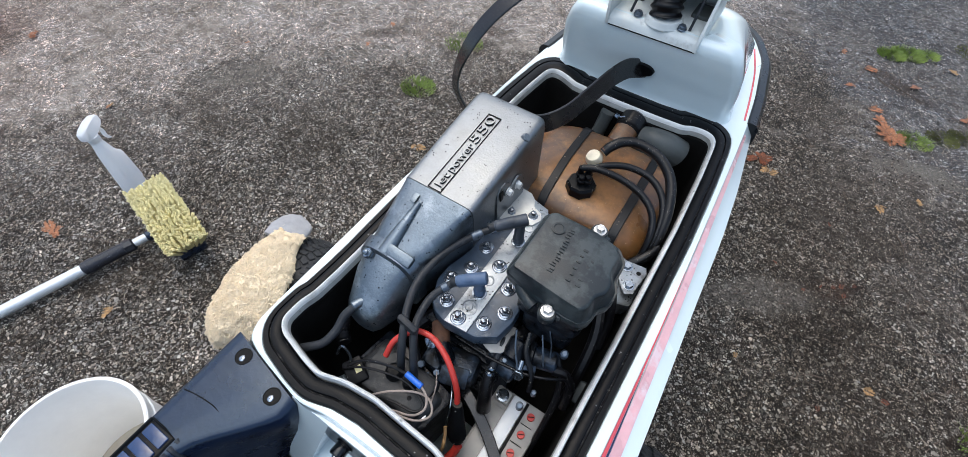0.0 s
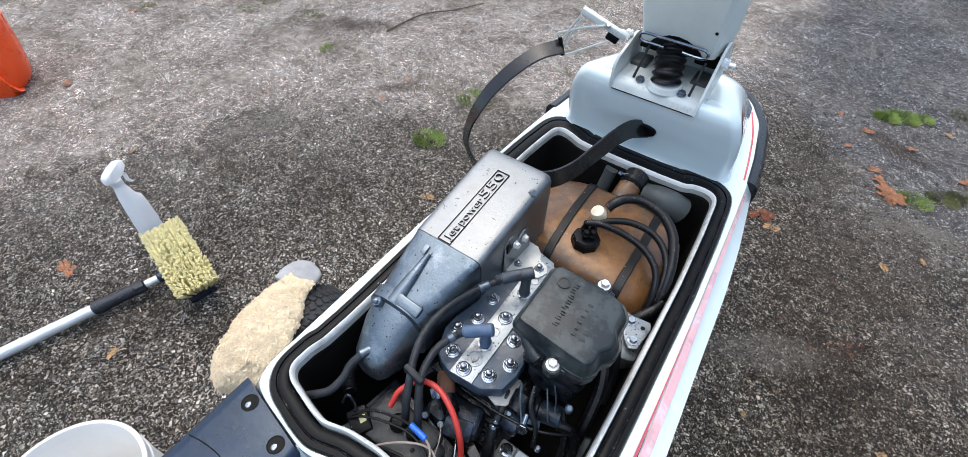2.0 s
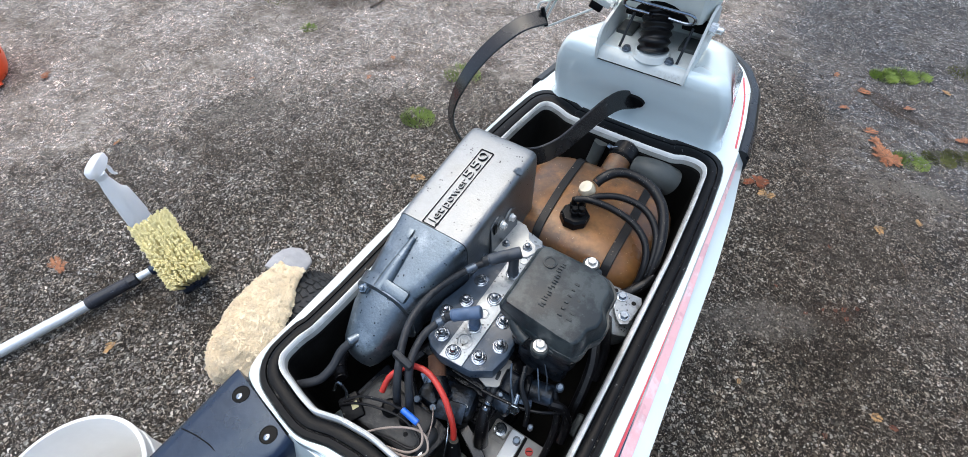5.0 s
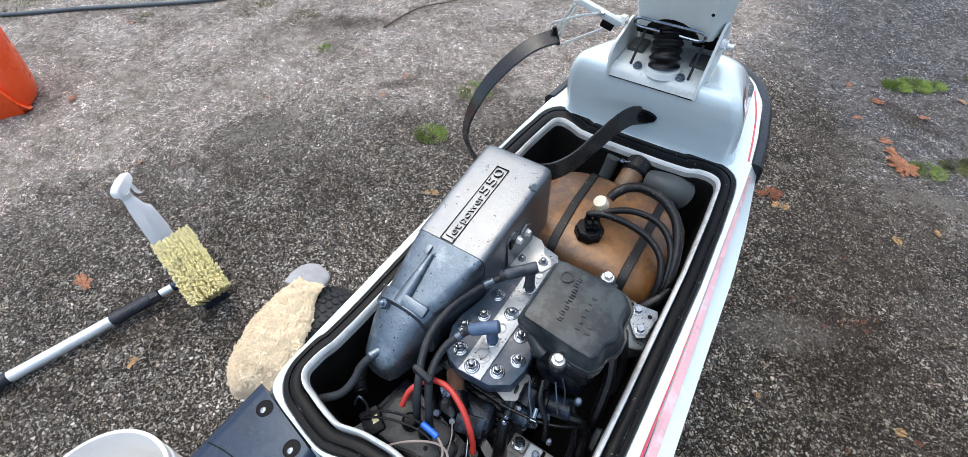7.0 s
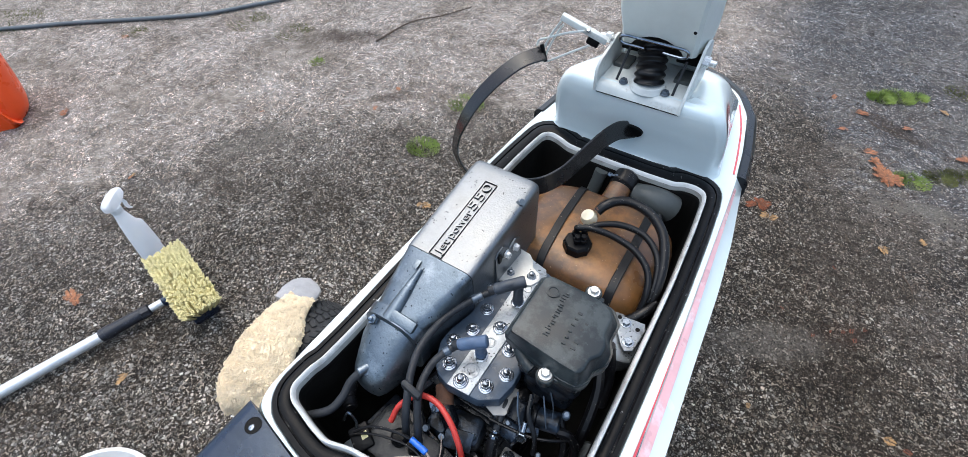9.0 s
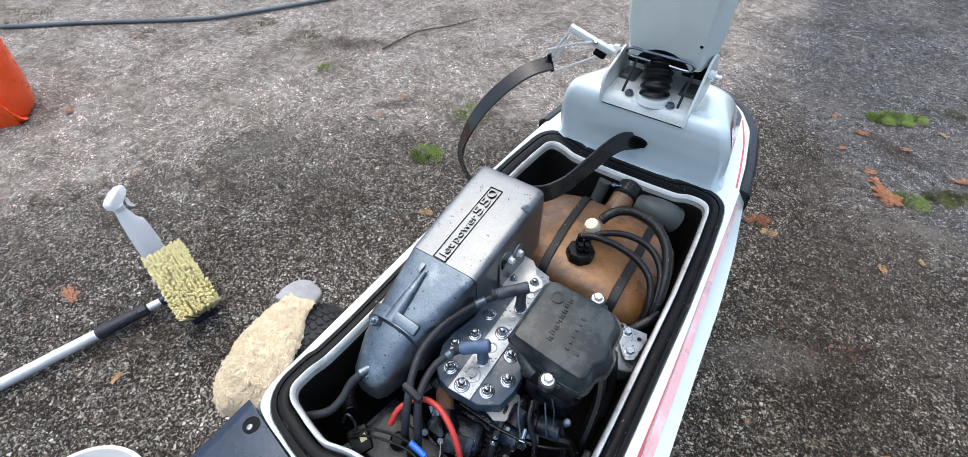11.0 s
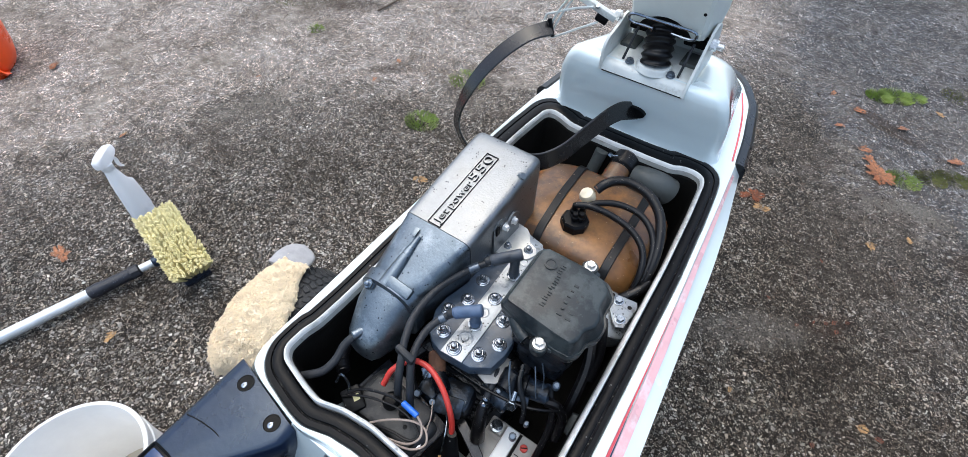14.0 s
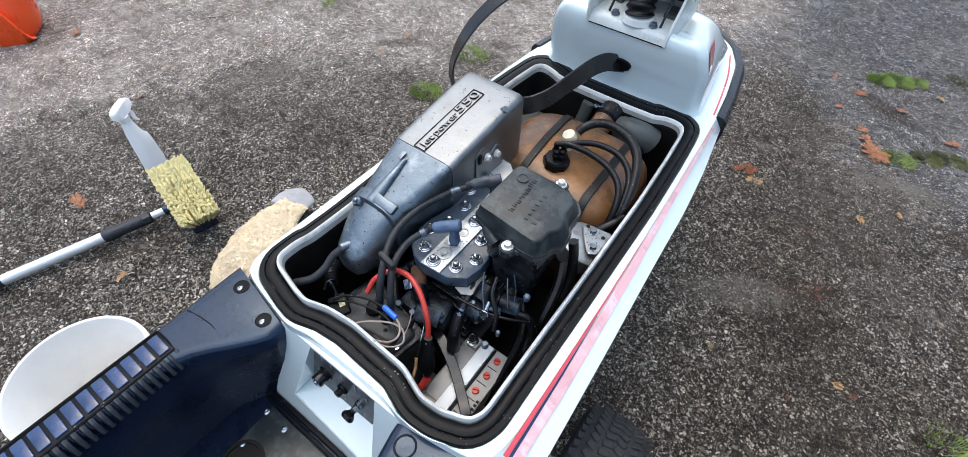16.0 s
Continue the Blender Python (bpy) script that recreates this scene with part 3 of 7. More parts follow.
def fillet(poly, r=0.02, n=5):
    """The outline with its corners rounded over the length r."""
    p = [Vector(q) for q in poly]
    out = []
    for i, q in enumerate(p):
        a, b = p[i - 1], p[(i + 1) % len(p)]
        u, v = a - q, b - q
        ru, rv = min(r, u.length * 0.45), min(r, v.length * 0.45)
        s, e = q + u.normalized() * ru, q + v.normalized() * rv
        for k in range(n):
            t = k / (n - 1)
            out.append(s * (1 - t) ** 2 + q * 2 * t * (1 - t) + e * t * t)
    return out


def offset(poly, d):
    n = len(poly)
    out = []
    for i in range(n):
        t = (poly[(i + 1) % n] - poly[i - 1]).normalized()
        out.append(poly[i] + Vector((t.y, -t.x)) * d)
    return out


def fan(points, centre):
    """Points round the centre in the same order, at bearings that never turn back."""
    a = np.unwrap([math.atan2(p.y - centre.y, p.x - centre.x) for p in points])
    a = (np.maximum.accumulate(a) + np.minimum.accumulate(a[::-1])[::-1]) / 2
    a = 0.25 * np.concatenate((a[:1], a[:-1])) + 0.5 * a + 0.25 * np.concatenate((a[1:], a[-1:]))
    return [centre + Vector((math.cos(t), math.sin(t))) for t in a + np.linspace(0, 0.002, len(a))]


def cast(poly, centre, points):
    """Where rays from the centre through the points cross the outline."""
    out = []
    n = len(poly)
    for p in points:
        d = p - centre
        best = None
        for i in range(n):
            a, e = poly[i] - centre, poly[(i + 1) % n] - poly[i]
            den = d.x * e.y - d.y * e.x
            if abs(den) < 1e-12:
                continue
            t = (a.x * e.y - a.y * e.x) / den
            u = (a.x * d.y - a.y * d.x) / den
            if t > 0 and -1e-6 <= u <= 1 + 1e-6 and (best is None or t > best):
                best = t
        out.append(centre + d * (best or 1.0))
    return out


rnd = random.Random(7)


# ---- ground ----
def build_ground():
    near = [i * 0.12 for i in range(-40, 41)]
    far = [5.4, 6.5, 8.5, 12, 20, 40, 90, 250, 800, 2500]
    xs = [-f for f in reversed(far)] + near + far
    ys = [y + 1.0 for y in xs]
    verts, faces = [], []
    for y in ys:
        for x in xs:
            d = math.hypot(x, y - 1)
            z = noise.noise((x * 0.55, y * 0.55, 0)) * 0.012 + noise.noise((x * 2.1, y * 2.1, 4)) * 0.004
            verts.append((x, y, (z - 0.006) * max(0.0, 1 - d / 5.5)))
    n = len(xs)
    for j in range(n - 1):
        for i in range(n - 1):
            faces.append((j * n + i, j * n + i + 1, (j + 1) * n + i + 1, (j + 1) * n + i))
    me = bpy.data.meshes.new("ground")
    me.from_pydata(verts, [], faces)
    for f in me.polygons:
        f.use_smooth = True
    me.materials.append(M_ASPHALT)
    return tagged(new("ground", me), "worn dark asphalt driveway, damp round the craft", "ground", kind="structure")


ground = build_ground()

# ---- the craft ----
ski = thing("jet_ski", "white stand-up jet ski with its hood off, on a trolley", "jet ski", (0, 0.5, 0.22))

LIP_RIGHT = [(0.0, 0.165), (0.085, 0.161), (0.108, 0.153), (0.140, 0.142), (0.176, 0.144), (0.221, 0.160), (0.231, 0.182), (0.231, 0.298), (0.232, 0.45),
             (0.2325, 0.73), (0.2275, 0.897), (0.2215, 1.003), (0.214, 1.024), (0.193, 1.032), (0.165, 1.029), (0.148, 1.018), (0.085, 1.015), (0, 1.015)]
LIP_LEFT = [(0.037, 0.167), (0.093, 0.161), (0.138, 0.147), (0.173, 0.152), (0.233, 0.166), (0.248, 0.181), (0.247, 0.219), (0.240, 0.243), (0.237, 0.30), (0.234, 0.45),
            (0.229, 0.65), (0.2235, 0.857), (0.2215, 0.911), (0.2180, 0.961), (0.212, 1.022), (0.204, 1.036), (0.188, 1.040), (0.158, 1.031), (0.135, 1.020), (0.087, 1.016)]
LIP = LIP_RIGHT + [(-x, y) for x, y in reversed(LIP_LEFT)]
BOW = [(0.262, 1.25), (0.233, 1.41), (0.186, 1.51), (0.11, 1.58)]
TOP_RIGHT = [(0, 0.110), (0.09, 0.108), (0.134, 0.098), (0.25, 0.118), (0.278, 0.134), (0.2885, 0.18), (0.2885, 0.35), (0.2875, 0.55), (0.2820, 0.76), (0.275, 1.0), (0.270, 1.12)] + BOW + [(0, 1.61)]
TOP_LEFT = [(0.09, 0.108), (0.134, 0.098), (0.25, 0.118), (0.284, 0.130), (0.2945, 0.16), (0.2945, 0.55), (0.290, 0.80), (0.283, 1.0), (0.2755, 1.12)] + BOW
TOP = TOP_RIGHT + [(-x, y) for x, y in reversed(TOP_LEFT)]
RIM_BOW = [(0.281, 1.25), (0.254, 1.42), (0.205, 1.525), (0.12, 1.60)]
RIM_REAR = [(0.09, 0.101), (0.134, 0.093), (0.26, 0.112), (0.326, 0.124)]
RIM_RIGHT = [(0, 0.103)] + RIM_REAR + [(0.345, 0.17), (0.338, 0.40), (0.3295, 0.62), (0.3245, 0.80), (0.314, 0.95), (0.291, 1.14)] + RIM_BOW + [(0, 1.63)]
RIM_LEFT = RIM_REAR + [(0.342, 0.17), (0.341, 0.40), (0.338, 0.62), (0.333, 0.80), (0.321, 0.98), (0.292, 1.14)] + RIM_BOW
RIM = RIM_RIGHT + [(-x, y) for x, y in reversed(RIM_LEFT)]


def rim_height(x, y):
    """The craft leans: its rubbing edge stands lower along the left side than along the right."""
    low = float(np.interp(x, (-0.2, 0.2), (0.52, 0.587)))
    return float(np.interp(y, (0.10, 0.16, 0.92, 1.14), (0.588, low, low, 0.587)))


CENTRE = Vector((0, 0.6))
lip = fillet(LIP, 0.011)


def dense(poly, step=0.05):
    out = []
    for a, b in zip(poly, poly[1:] + poly[:1]):
        k = max(1, int((b - a).length / step))
        out += [a.lerp(b, i / k) for i in range(k)]
    return out


lip = dense(lip, 0.02)


def widen(poly, d):
    """As offset(), but broader across the bow end, where the seal is wide."""
    n = len(poly)
    out = []
    for i in range(n):
        t = (poly[(i + 1) % n] - poly[i - 1]).normalized()
        o = Vector((t.y, -t.x))
        wide = 1 + 0.42 * max(0.0, -o.x) * min(1.0, max(0.0, (poly[i].y - 0.35) / 0.5))
        out.append(poly[i] + o * d * wide * 1.12 * (1 + 0.85 * max(0.0, o.y) ** 2 + 0.11 * max(0.0, -o.y) ** 2))
    return out


top_line = cast(fillet(TOP, 0.02), CENTRE, fan(offset(lip, 0.040), CENTRE))
rim_line = cast(fillet(RIM, 0.03), CENTRE, fan(offset(lip, 0.040), CENTRE))
at_z = lambda line, z: [(p.x, p.y, z) for p in line]
at_rim = lambda f, dz: [(CENTRE.x + (p.x - CENTRE.x) * f, CENTRE.y + (p.y - CENTRE.y) * f, rim_height(p.x, p.y) + dz) for p in rim_line]
toward = lambda line, f: [CENTRE + (p - CENTRE) * f for p in line]

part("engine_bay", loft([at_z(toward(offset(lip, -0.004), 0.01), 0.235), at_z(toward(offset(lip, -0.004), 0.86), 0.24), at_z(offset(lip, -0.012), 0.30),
                         at_z(offset(lip, -0.004), 0.614), at_z(offset(lip, 0.002), 0.620)], caps=False), M_BAYSHADE, ski, "grimy fibreglass engine bay, its shade put into a near-black colour")
part("bay_lip", loft([at_z(offset(lip, -0.0018), 0.631), at_z(offset(lip, -0.0006), 0.636), at_z(offset(lip, 0.001), 0.6395), at_z(offset(lip, 0.003), 0.641),
                      at_z(offset(lip, 0.0052), 0.6395), at_z(offset(lip, 0.0062), 0.634), at_z(offset(lip, 0.0065), 0.612)], caps=False), M_LIP, ski, "white raised lip, speckled with dirt")
part("lip_wall", loft([at_z(offset(lip, 0.001), 0.617), at_z(offset(lip, -0.0035), 0.6195), at_z(offset(lip, -0.0025), 0.628), at_z(offset(lip, -0.0012), 0.632)], caps=False), M_LIPWALL, ski, "grey inner face of the lip with dirt specks, darker than its crown")
# rubber seal with a groove along its middle
seal = loft([at_z(widen(lip, 0.0072), 0.612), at_z(widen(lip, 0.0076), 0.627), at_z(widen(lip, 0.0095), 0.6295), at_z(widen(lip, 0.0205), 0.6300),
             at_z(widen(lip, 0.0225), 0.6290), at_z(widen(lip, 0.0232), 0.6235), at_z(widen(lip, 0.0248), 0.6235), at_z(widen(lip, 0.0258), 0.6275), at_z(widen(lip, 0.0325), 0.6270),
             at_z(widen(lip, 0.0345), 0.6235), at_z(widen(lip, 0.0345), 0.612)], caps=False)
part("hood_seal", seal, M_RUBBER, ski, "wet black rubber hood seal", angle=50)
part("seal_groove", loft([at_z(widen(lip, 0.0234), 0.6238), at_z(widen(lip, 0.0240), 0.6248), at_z(widen(lip, 0.0247), 0.6238)], caps=False), M_GROOVE, ski, "pale grit in the groove of the seal")
deck = loft([at_z(widen(lip, 0.0338), 0.610), at_z(widen(lip, 0.0348), 0.620), at_z(widen(lip, 0.0362), 0.6225), at_z(top_line, 0.6215),
             at_z(toward(top_line, 1.004), 0.6195), at_rim(0.997, 0.006), at_rim(1.0, 0.0), at_rim(1.0, -0.015), at_rim(0.985, -0.027),
             at_rim(0.965, -0.12), at_rim(0.90, -0.22), at_z(toward(rim_line, 0.62), 0.235)], caps=False)
deck.verts.ensure_lookup_table()
deck.faces.new([v for v in deck.verts[-len(lip):]])
part("hull", deck, M_WHITE, ski, "glossy white fibreglass hull and deck", angle=30)


def gunwale_stripe(name, table, material, label):
    """A stripe laid on the slope of the right-hand gunwale; table: y, inner and outer x."""
    ys, x0, x1 = zip(*table)
    rows = []
    for k in range(31):
        y = ys[0] + (ys[-1] - ys[0]) * k / 30
        tl = float(np.interp(y, (0.18, 0.35, 0.55, 0.76, 1.0, 1.12), (0.2885, 0.2885, 0.2875, 0.2820, 0.275, 0.270)))
        rl = float(np.interp(y, (0.17, 0.40, 0.62, 0.80, 0.95, 1.14), (0.345, 0.338, 0.3295, 0.3245, 0.314, 0.291)))
        a, b = float(np.interp(y, ys, x0)), float(np.interp(y, ys, x1))
        row = []
        for x in (a, (a + b) / 2, b):
            f = min(1.0, max(0.0, (x - tl) / (rl - tl)))
            row.append((x + 0.0008, y, 0.6212 + (0.5915 - 0.6212) * f + 0.0020))
        rows.append(row)
    part(name, loft(rows, caps=False, closed=False), material, ski, label)


gunwale_stripe("upper_stripe", ((0.15, 0.2885, 0.2960), (0.30, 0.2885, 0.2942), (0.45, 0.2880, 0.2910), (0.66, 0.284, 0.2846)), M_STRIPE_RED, "red side stripe")
gunwale_stripe("navy_stripe", ((0.15, 0.2964, 0.3012), (0.30, 0.2946, 0.2978), (0.44, 0.2916, 0.2920)), M_STRIPE_NAVY, "navy side stripe")
gunwale_stripe("lower_stripe", ((0.15, 0.3014, 0.3155), (0.30, 0.2982, 0.315), (0.57, 0.2895, 0.3055), (0.77, 0.2825, 0.294), (1.10, 0.272, 0.278)), M_STRIPE_PINK, "pink side stripe, paled to stand for its gloss")


part("bow_pinstripe", strip([(0.2590, 1.145, 0.6228), (0.2470, 1.24, 0.6228), (0.2285, 1.35, 0.6228), (0.2000, 1.455, 0.6228)], [(1, 0.15, 0), (1, 0.2, 0), (1, 0.3, 0), (1, 0.4, 0)], 0.0045, 0.0016, 8), M_STRIPE_RED, ski, "red pinstripe beside the bumper")


def bow_bumper():
    line = [p for p in dense(fillet(RIM, 0.03), 0.02)]
    k0 = max(i for i, p in enumerate(line) if p.x > 0 and 1.0 < p.y < 1.135)
    k1 = min(i for i, p in enumerate(line) if p.x < 0 and p.y < 1.135 and i > k0)
    run = line[k0 + 1:k1]
    rings = []
    for i, p in enumerate(run):
        t = (run[min(i + 1, len(run) - 1)] - run[max(i - 1, 0)]).normalized()
        o = Vector((t.y, -t.x))
        prof = ((-0.024, 0.6235), (-0.020, 0.627), (-0.004, 0.624), (0.006, 0.612), (0.008, 0.58), (0.006, 0.545), (0.0, 0.535), (-0.02, 0.535))
        rings.append([((p + o * a).x, (p + o * a).y, z) for a, z in prof])
    part("bow_bumper", loft(rings), M_BUMPER, ski, "black rubber bow bumper")


bow_bumper()


def steering_hump():
    def ring(hw, y0, y1, z, rear=0.055, taper=0.85, n=7):
        pts = []
        for cx, a0, w, r in ((1, -90, hw, rear), (1, 0, hw * taper, 0.06), (-1, 90, hw * taper, 0.06), (-1, 180, hw, rear)):
            cy = y0 + r if a0 in (-90, 180) else y1 - r
            for k in range(n):
                a = radians(a0 + 90 * k / (n - 1))
                pts.append((cx * (w - r) + r * math.cos(a), cy + r * math.sin(a), z))
        return pts
    rows = [ring(0.236, 1.086, 1.50, 0.612, 0.03), ring(0.229, 1.092, 1.47, 0.624, 0.035), ring(0.2225, 1.093, 1.44, 0.640, 0.04), ring(0.2195, 1.083, 1.41, 0.70, 0.026, 0.90),
            ring(0.2120, 1.069, 1.36, 0.752, 0.022, 0.86), ring(0.2000, 1.062, 1.34, 0.786, 0.022, 0.84), ring(0.1915, 1.063, 1.325, 0.803, 0.024, 0.82), ring(0.1830, 1.069, 1.31, 0.812, 0.026, 0.80),
            ring(0.171, 1.080, 1.29, 0.8165, 0.028, 0.80), ring(0.122, 1.10, 1.27, 0.8165, 0.03, 0.85), ring(0.112, 1.105, 1.26, 0.806, 0.03, 0.9), ring(0.06, 1.13, 1.27, 0.806, 0.03)]
    # saddle for the bracket, open to the rear; the top falls away to the bow
    rows = [[(x, y, (min(z, 0.806) if abs(x) < 0.112 and y < 1.12 else z) - 0.16 * max(0.0, y - 1.09) * max(0.0, z - 0.64) / 0.17) for x, y, z in r] for r in rows]
    hump = part("steering_hump", loft(rows), M_WHITE, ski, "rounded white steering mount on the bow", angle=60)
    # strap port in the rear face
    m = Matrix.Translation((0.004, 1.0785, 0.700)) @ Euler((radians(-80), 0, radians(2))).to_matrix().to_4x4() @ Matrix.Diagonal((1.7, 1.0, 1, 1))
    part("strap_port", lathe([(0.0, -0.004), (0.0155, -0.004), (0.0165, 0.004), (0.014, 0.009), (0.012, 0.004), (0.011, -0.002), (0.0, -0.0025)], 20, m), M_RUBBER, hump, "black strap port")
    def flank(y, z):
        w = float(np.interp(z, (0.70, 0.752, 0.786, 0.803), (0.2195, 0.2120, 0.2000, 0.1915)))
        t = float(np.interp(z, (0.70, 0.752, 0.786, 0.803), (0.90, 0.86, 0.84, 0.82)))
        return w - w * (1 - t) * max(0.0, y - 1.088) / 0.20
    rows = []
    for f in (0.0, 0.25, 0.5, 0.75, 1.0):
        y0, y1 = 1.090 + 0.004 * f, 1.190 - 0.055 * f
        z = 0.797 - 0.055 * f
        rows.append([(flank(y0 + (y1 - y0) * k / 4, z) + 0.0016, y0 + (y1 - y0) * k / 4, z - 0.16 * max(0.0, y0 + (y1 - y0) * k / 4 - 1.09) * (z - 0.64) / 0.17 + 0.0006) for k in range(5)])
    part("side_decal", loft(rows, caps=False, closed=False), M_STRIPE_RED, hump, "red side decal")
    return hump


hump = steering_hump()


def pole_bracket():
    cx = -0.001
    base = bmesh.new()
    box(cx + 0.002, 1.156, 0.812, 0.200, 0.160, 0.009, 0.004, bm=base)
    lip = [(1.090, 0.8150), (1.075, 0.8150), (1.065, 0.8120), (1.059, 0.8050), (1.0555, 0.7930), (1.0595, 0.7920), (1.063, 0.8030), (1.069, 0.8080), (1.090, 0.8090)]
    loft([[(cx - 0.098, y, z) for y, z in lip], [(cx + 0.102, y, z) for y, z in lip]], bm=base)
    plate = part("pole_bracket", base, M_ENAMEL, ski, "scuffed white steel steering bracket")
    # Thin black strip draws the shadow line under the folded front lip.
    part("bracket_seam", box(cx + 0.002, 1.0590, 0.7905, 0.198, 0.005, 0.0022, 0.0005), M_INK, plate)
    for s in (-1, 1):
        x = cx + s * 0.1005
        front = [(1.145, 0.889), (1.132, 0.885), (1.116, 0.878), (1.090, 0.872), (1.066, 0.866), (1.053, 0.857), (1.048, 0.842), (1.0495, 0.815)] if s < 0 else [(1.135, 0.912), (1.118, 0.890), (1.098, 0.862), (1.072, 0.832), (1.056, 0.812)]
        crest = [(1.235, 0.835), (1.20, 0.868), (1.165, 0.888)] if s < 0 else [(1.235, 0.86), (1.20, 0.905), (1.165, 0.918)]
        prof = [(1.0545, 0.792), (1.235, 0.800)] + crest + front
        b = bmesh.new()
        lo = [(x - 0.003, y, z) for y, z in prof]
        hi = [(x + 0.003, y, z) for y, z in prof]
        loft([lo, hi], bm=b)
        part("side_plate", b, M_ENAMEL, plate)
        part("pivot_bolt", join(hexb((x + s * 0.004, 1.130, 0.888), (s, 0, 0), 0.012, 0.014), rod((x, 1.130, 0.888), (x + s * 0.032, 1.130, 0.888), 0.007)), M_BOLTBRIGHT, plate)
        part("base_bolt", join(hexb((cx + 0.006 + s * 0.049, 1.082, 0.818), (0, 0, 1), 0.0085, 0.008), rod((cx + 0.006 + s * 0.049, 1.082, 0.817), (cx + 0.006 + s * 0.049, 1.082, 0.8195), 0.0105, 14)), M_BOLTDARK, plate)
        part("stop_pin", rod((cx + 0.005 + s * 0.066, 1.085, 0.817), (cx + 0.011 + s * 0.064, 1.113, 0.886), 0.003), M_LEAD, plate)
    part("collar", lathe([(0.043, 0.814), (0.0415, 0.817), (0.0395, 0.820), (0.0385, 0.825), (0.0365, 0.827), (0.024, 0.827)], 26, Matrix.Translation((cx + 0.010, 1.098, 0))), M_ENAMEL, plate)
    boot = tube([(cx + 0.010, 1.098, 0.823), (cx + 0.006, 1.106, 0.845), (cx - 0.004, 1.132, 0.878), (cx - 0.010, 1.156, 0.905), (cx - 0.010, 1.170, 0.93)], 0.0325, 18, 14, ribs=(0.0155, 0.0028))
    part("rear_plate", box(cx, 1.222, 0.855, 0.188, 0.006, 0.08, 0.002), M_ENAMEL, plate)
    for s in (-1, 1):
        part("cheek_block", box(cx + s * 0.074, 1.168, 0.820, 0.040, 0.056, 0.012, 0.004), M_DUCT, plate, "dull grey hinge block")
        # Solid near-black block drawn where the hinge gap only lies in shade.
        part("cheek_gap", box(cx + s * 0.066, 1.186, 0.858, 0.050, 0.030, 0.020, 0.004), M_BAYSHADE, plate, "near-black block in place of the hinge gap's shade")
    part("bellows", boot, M_BELLOWS, plate, "black rubber bellows")
    return plate


def hexb(at, axis, r, h):
    b = hexa(r, 0, h)
    b.transform(Matrix.Translation(at) @ Vector(axis).to_track_quat("Z", "Y").to_matrix().to_4x4())
    return b


pole_bracket()


def handle_pole():
    """The raised steering pole: a folded sheet box that bends back towards the rider above its foot."""
    cx = 0.002
    way = Vector((-0.02, -0.22, 1.0)).normalized()
    crease = Vector((cx - 0.005, 1.098, 0.967))
    rows = []
    for f, deep, hw, hb in ((Vector((cx, 1.122, 0.891)), Vector((0, 0.10, 0.0)), 0.084, 0.094), (Vector((cx, 1.109, 0.925)), Vector((0, 0.105, 0.01)), 0.0845, 0.098), (crease, Vector((0, 0.095, 0.055)), 0.0885, 0.101),
                            (crease + way * 0.03, Vector((0, 0.105, 0.02)), 0.089, 0.103), (crease + way * 0.25, Vector((0, 0.105, 0.015)), 0.098, 0.110), (crease + way * 0.42, Vector((0, 0.105, 0.015)), 0.100, 0.112)):
        back = f + deep
        c = 0.007
        rows.append([f + Vector((-hw, 0, 0)) + deep * 0.08, f + Vector((-hw + c, 0, 0)), f + Vector((hw - c, 0, 0)), f + Vector((hw, 0, 0)) + deep * 0.08,
                     back + Vector((hb, 0, 0)), back + Vector((-hb, 0, 0))])
    pole = part("handle_pole", loft(rows, caps=False), M_POLE, ski, "raised white steering pole with scuffed paint", angle=20)
    end = rows[-1]
    cap = bmesh.new()
    loft([end, [p + way * 0.004 for p in end]], bm=cap)
    part("pole_end", cap, M_POLE, pole)
    arch = [(-0.060, -0.001), (-0.053, 0.010), (-0.040, 0.022), (-0.020, 0.031), (0.0, 0.034), (0.020, 0.031), (0.040, 0.022), (0.053, 0.010), (0.060, -0.001)]
    b = bmesh.new()
    loft([[(cx + x, 1.1200 - z * 0.32, 0.8905 + z) for x, z in arch], [(cx + x, 1.1225 - z * 0.32, 0.8905 + z) for x, z in arch]], bm=b)
    # Black sheet on the pole face stands in for the opening's shaded inside.
    part("cable_arch", b, M_INK, pole, "black sheet drawn for the shaded cable opening")
    w, h = 0.076, 0.0105
    spring = tube([(cx - 0.003 + a * w, 1.098 - b * 0.002, 0.9085 + b * h) for a, b in ((-0.25, -1), (-0.55, -1), (-0.82, -1), (-0.97, -0.6), (-1, 0), (-0.97, 0.6), (-0.82, 1), (-0.4, 1), (0, 1), (0.4, 1), (0.82, 1), (0.97, 0.6), (1, 0), (0.97, -0.6), (0.82, -1), (0.55, -1), (0.3, -0.9))], 0.0032, 8, 5)
    part("spring_wire", spring, M_STEEL, pole, "bent steel return spring")
    part("rivet", lathe([(0.0, 0.0), (0.004, 0.0), (0.003, 0.002), (0, 0.0025)], 10, Matrix.Translation((cx + 0.072, 1.1015, 0.956)) @ Euler((radians(80), 0, 0)).to_matrix().to_4x4()), M_INK, pole)


handle_pole()


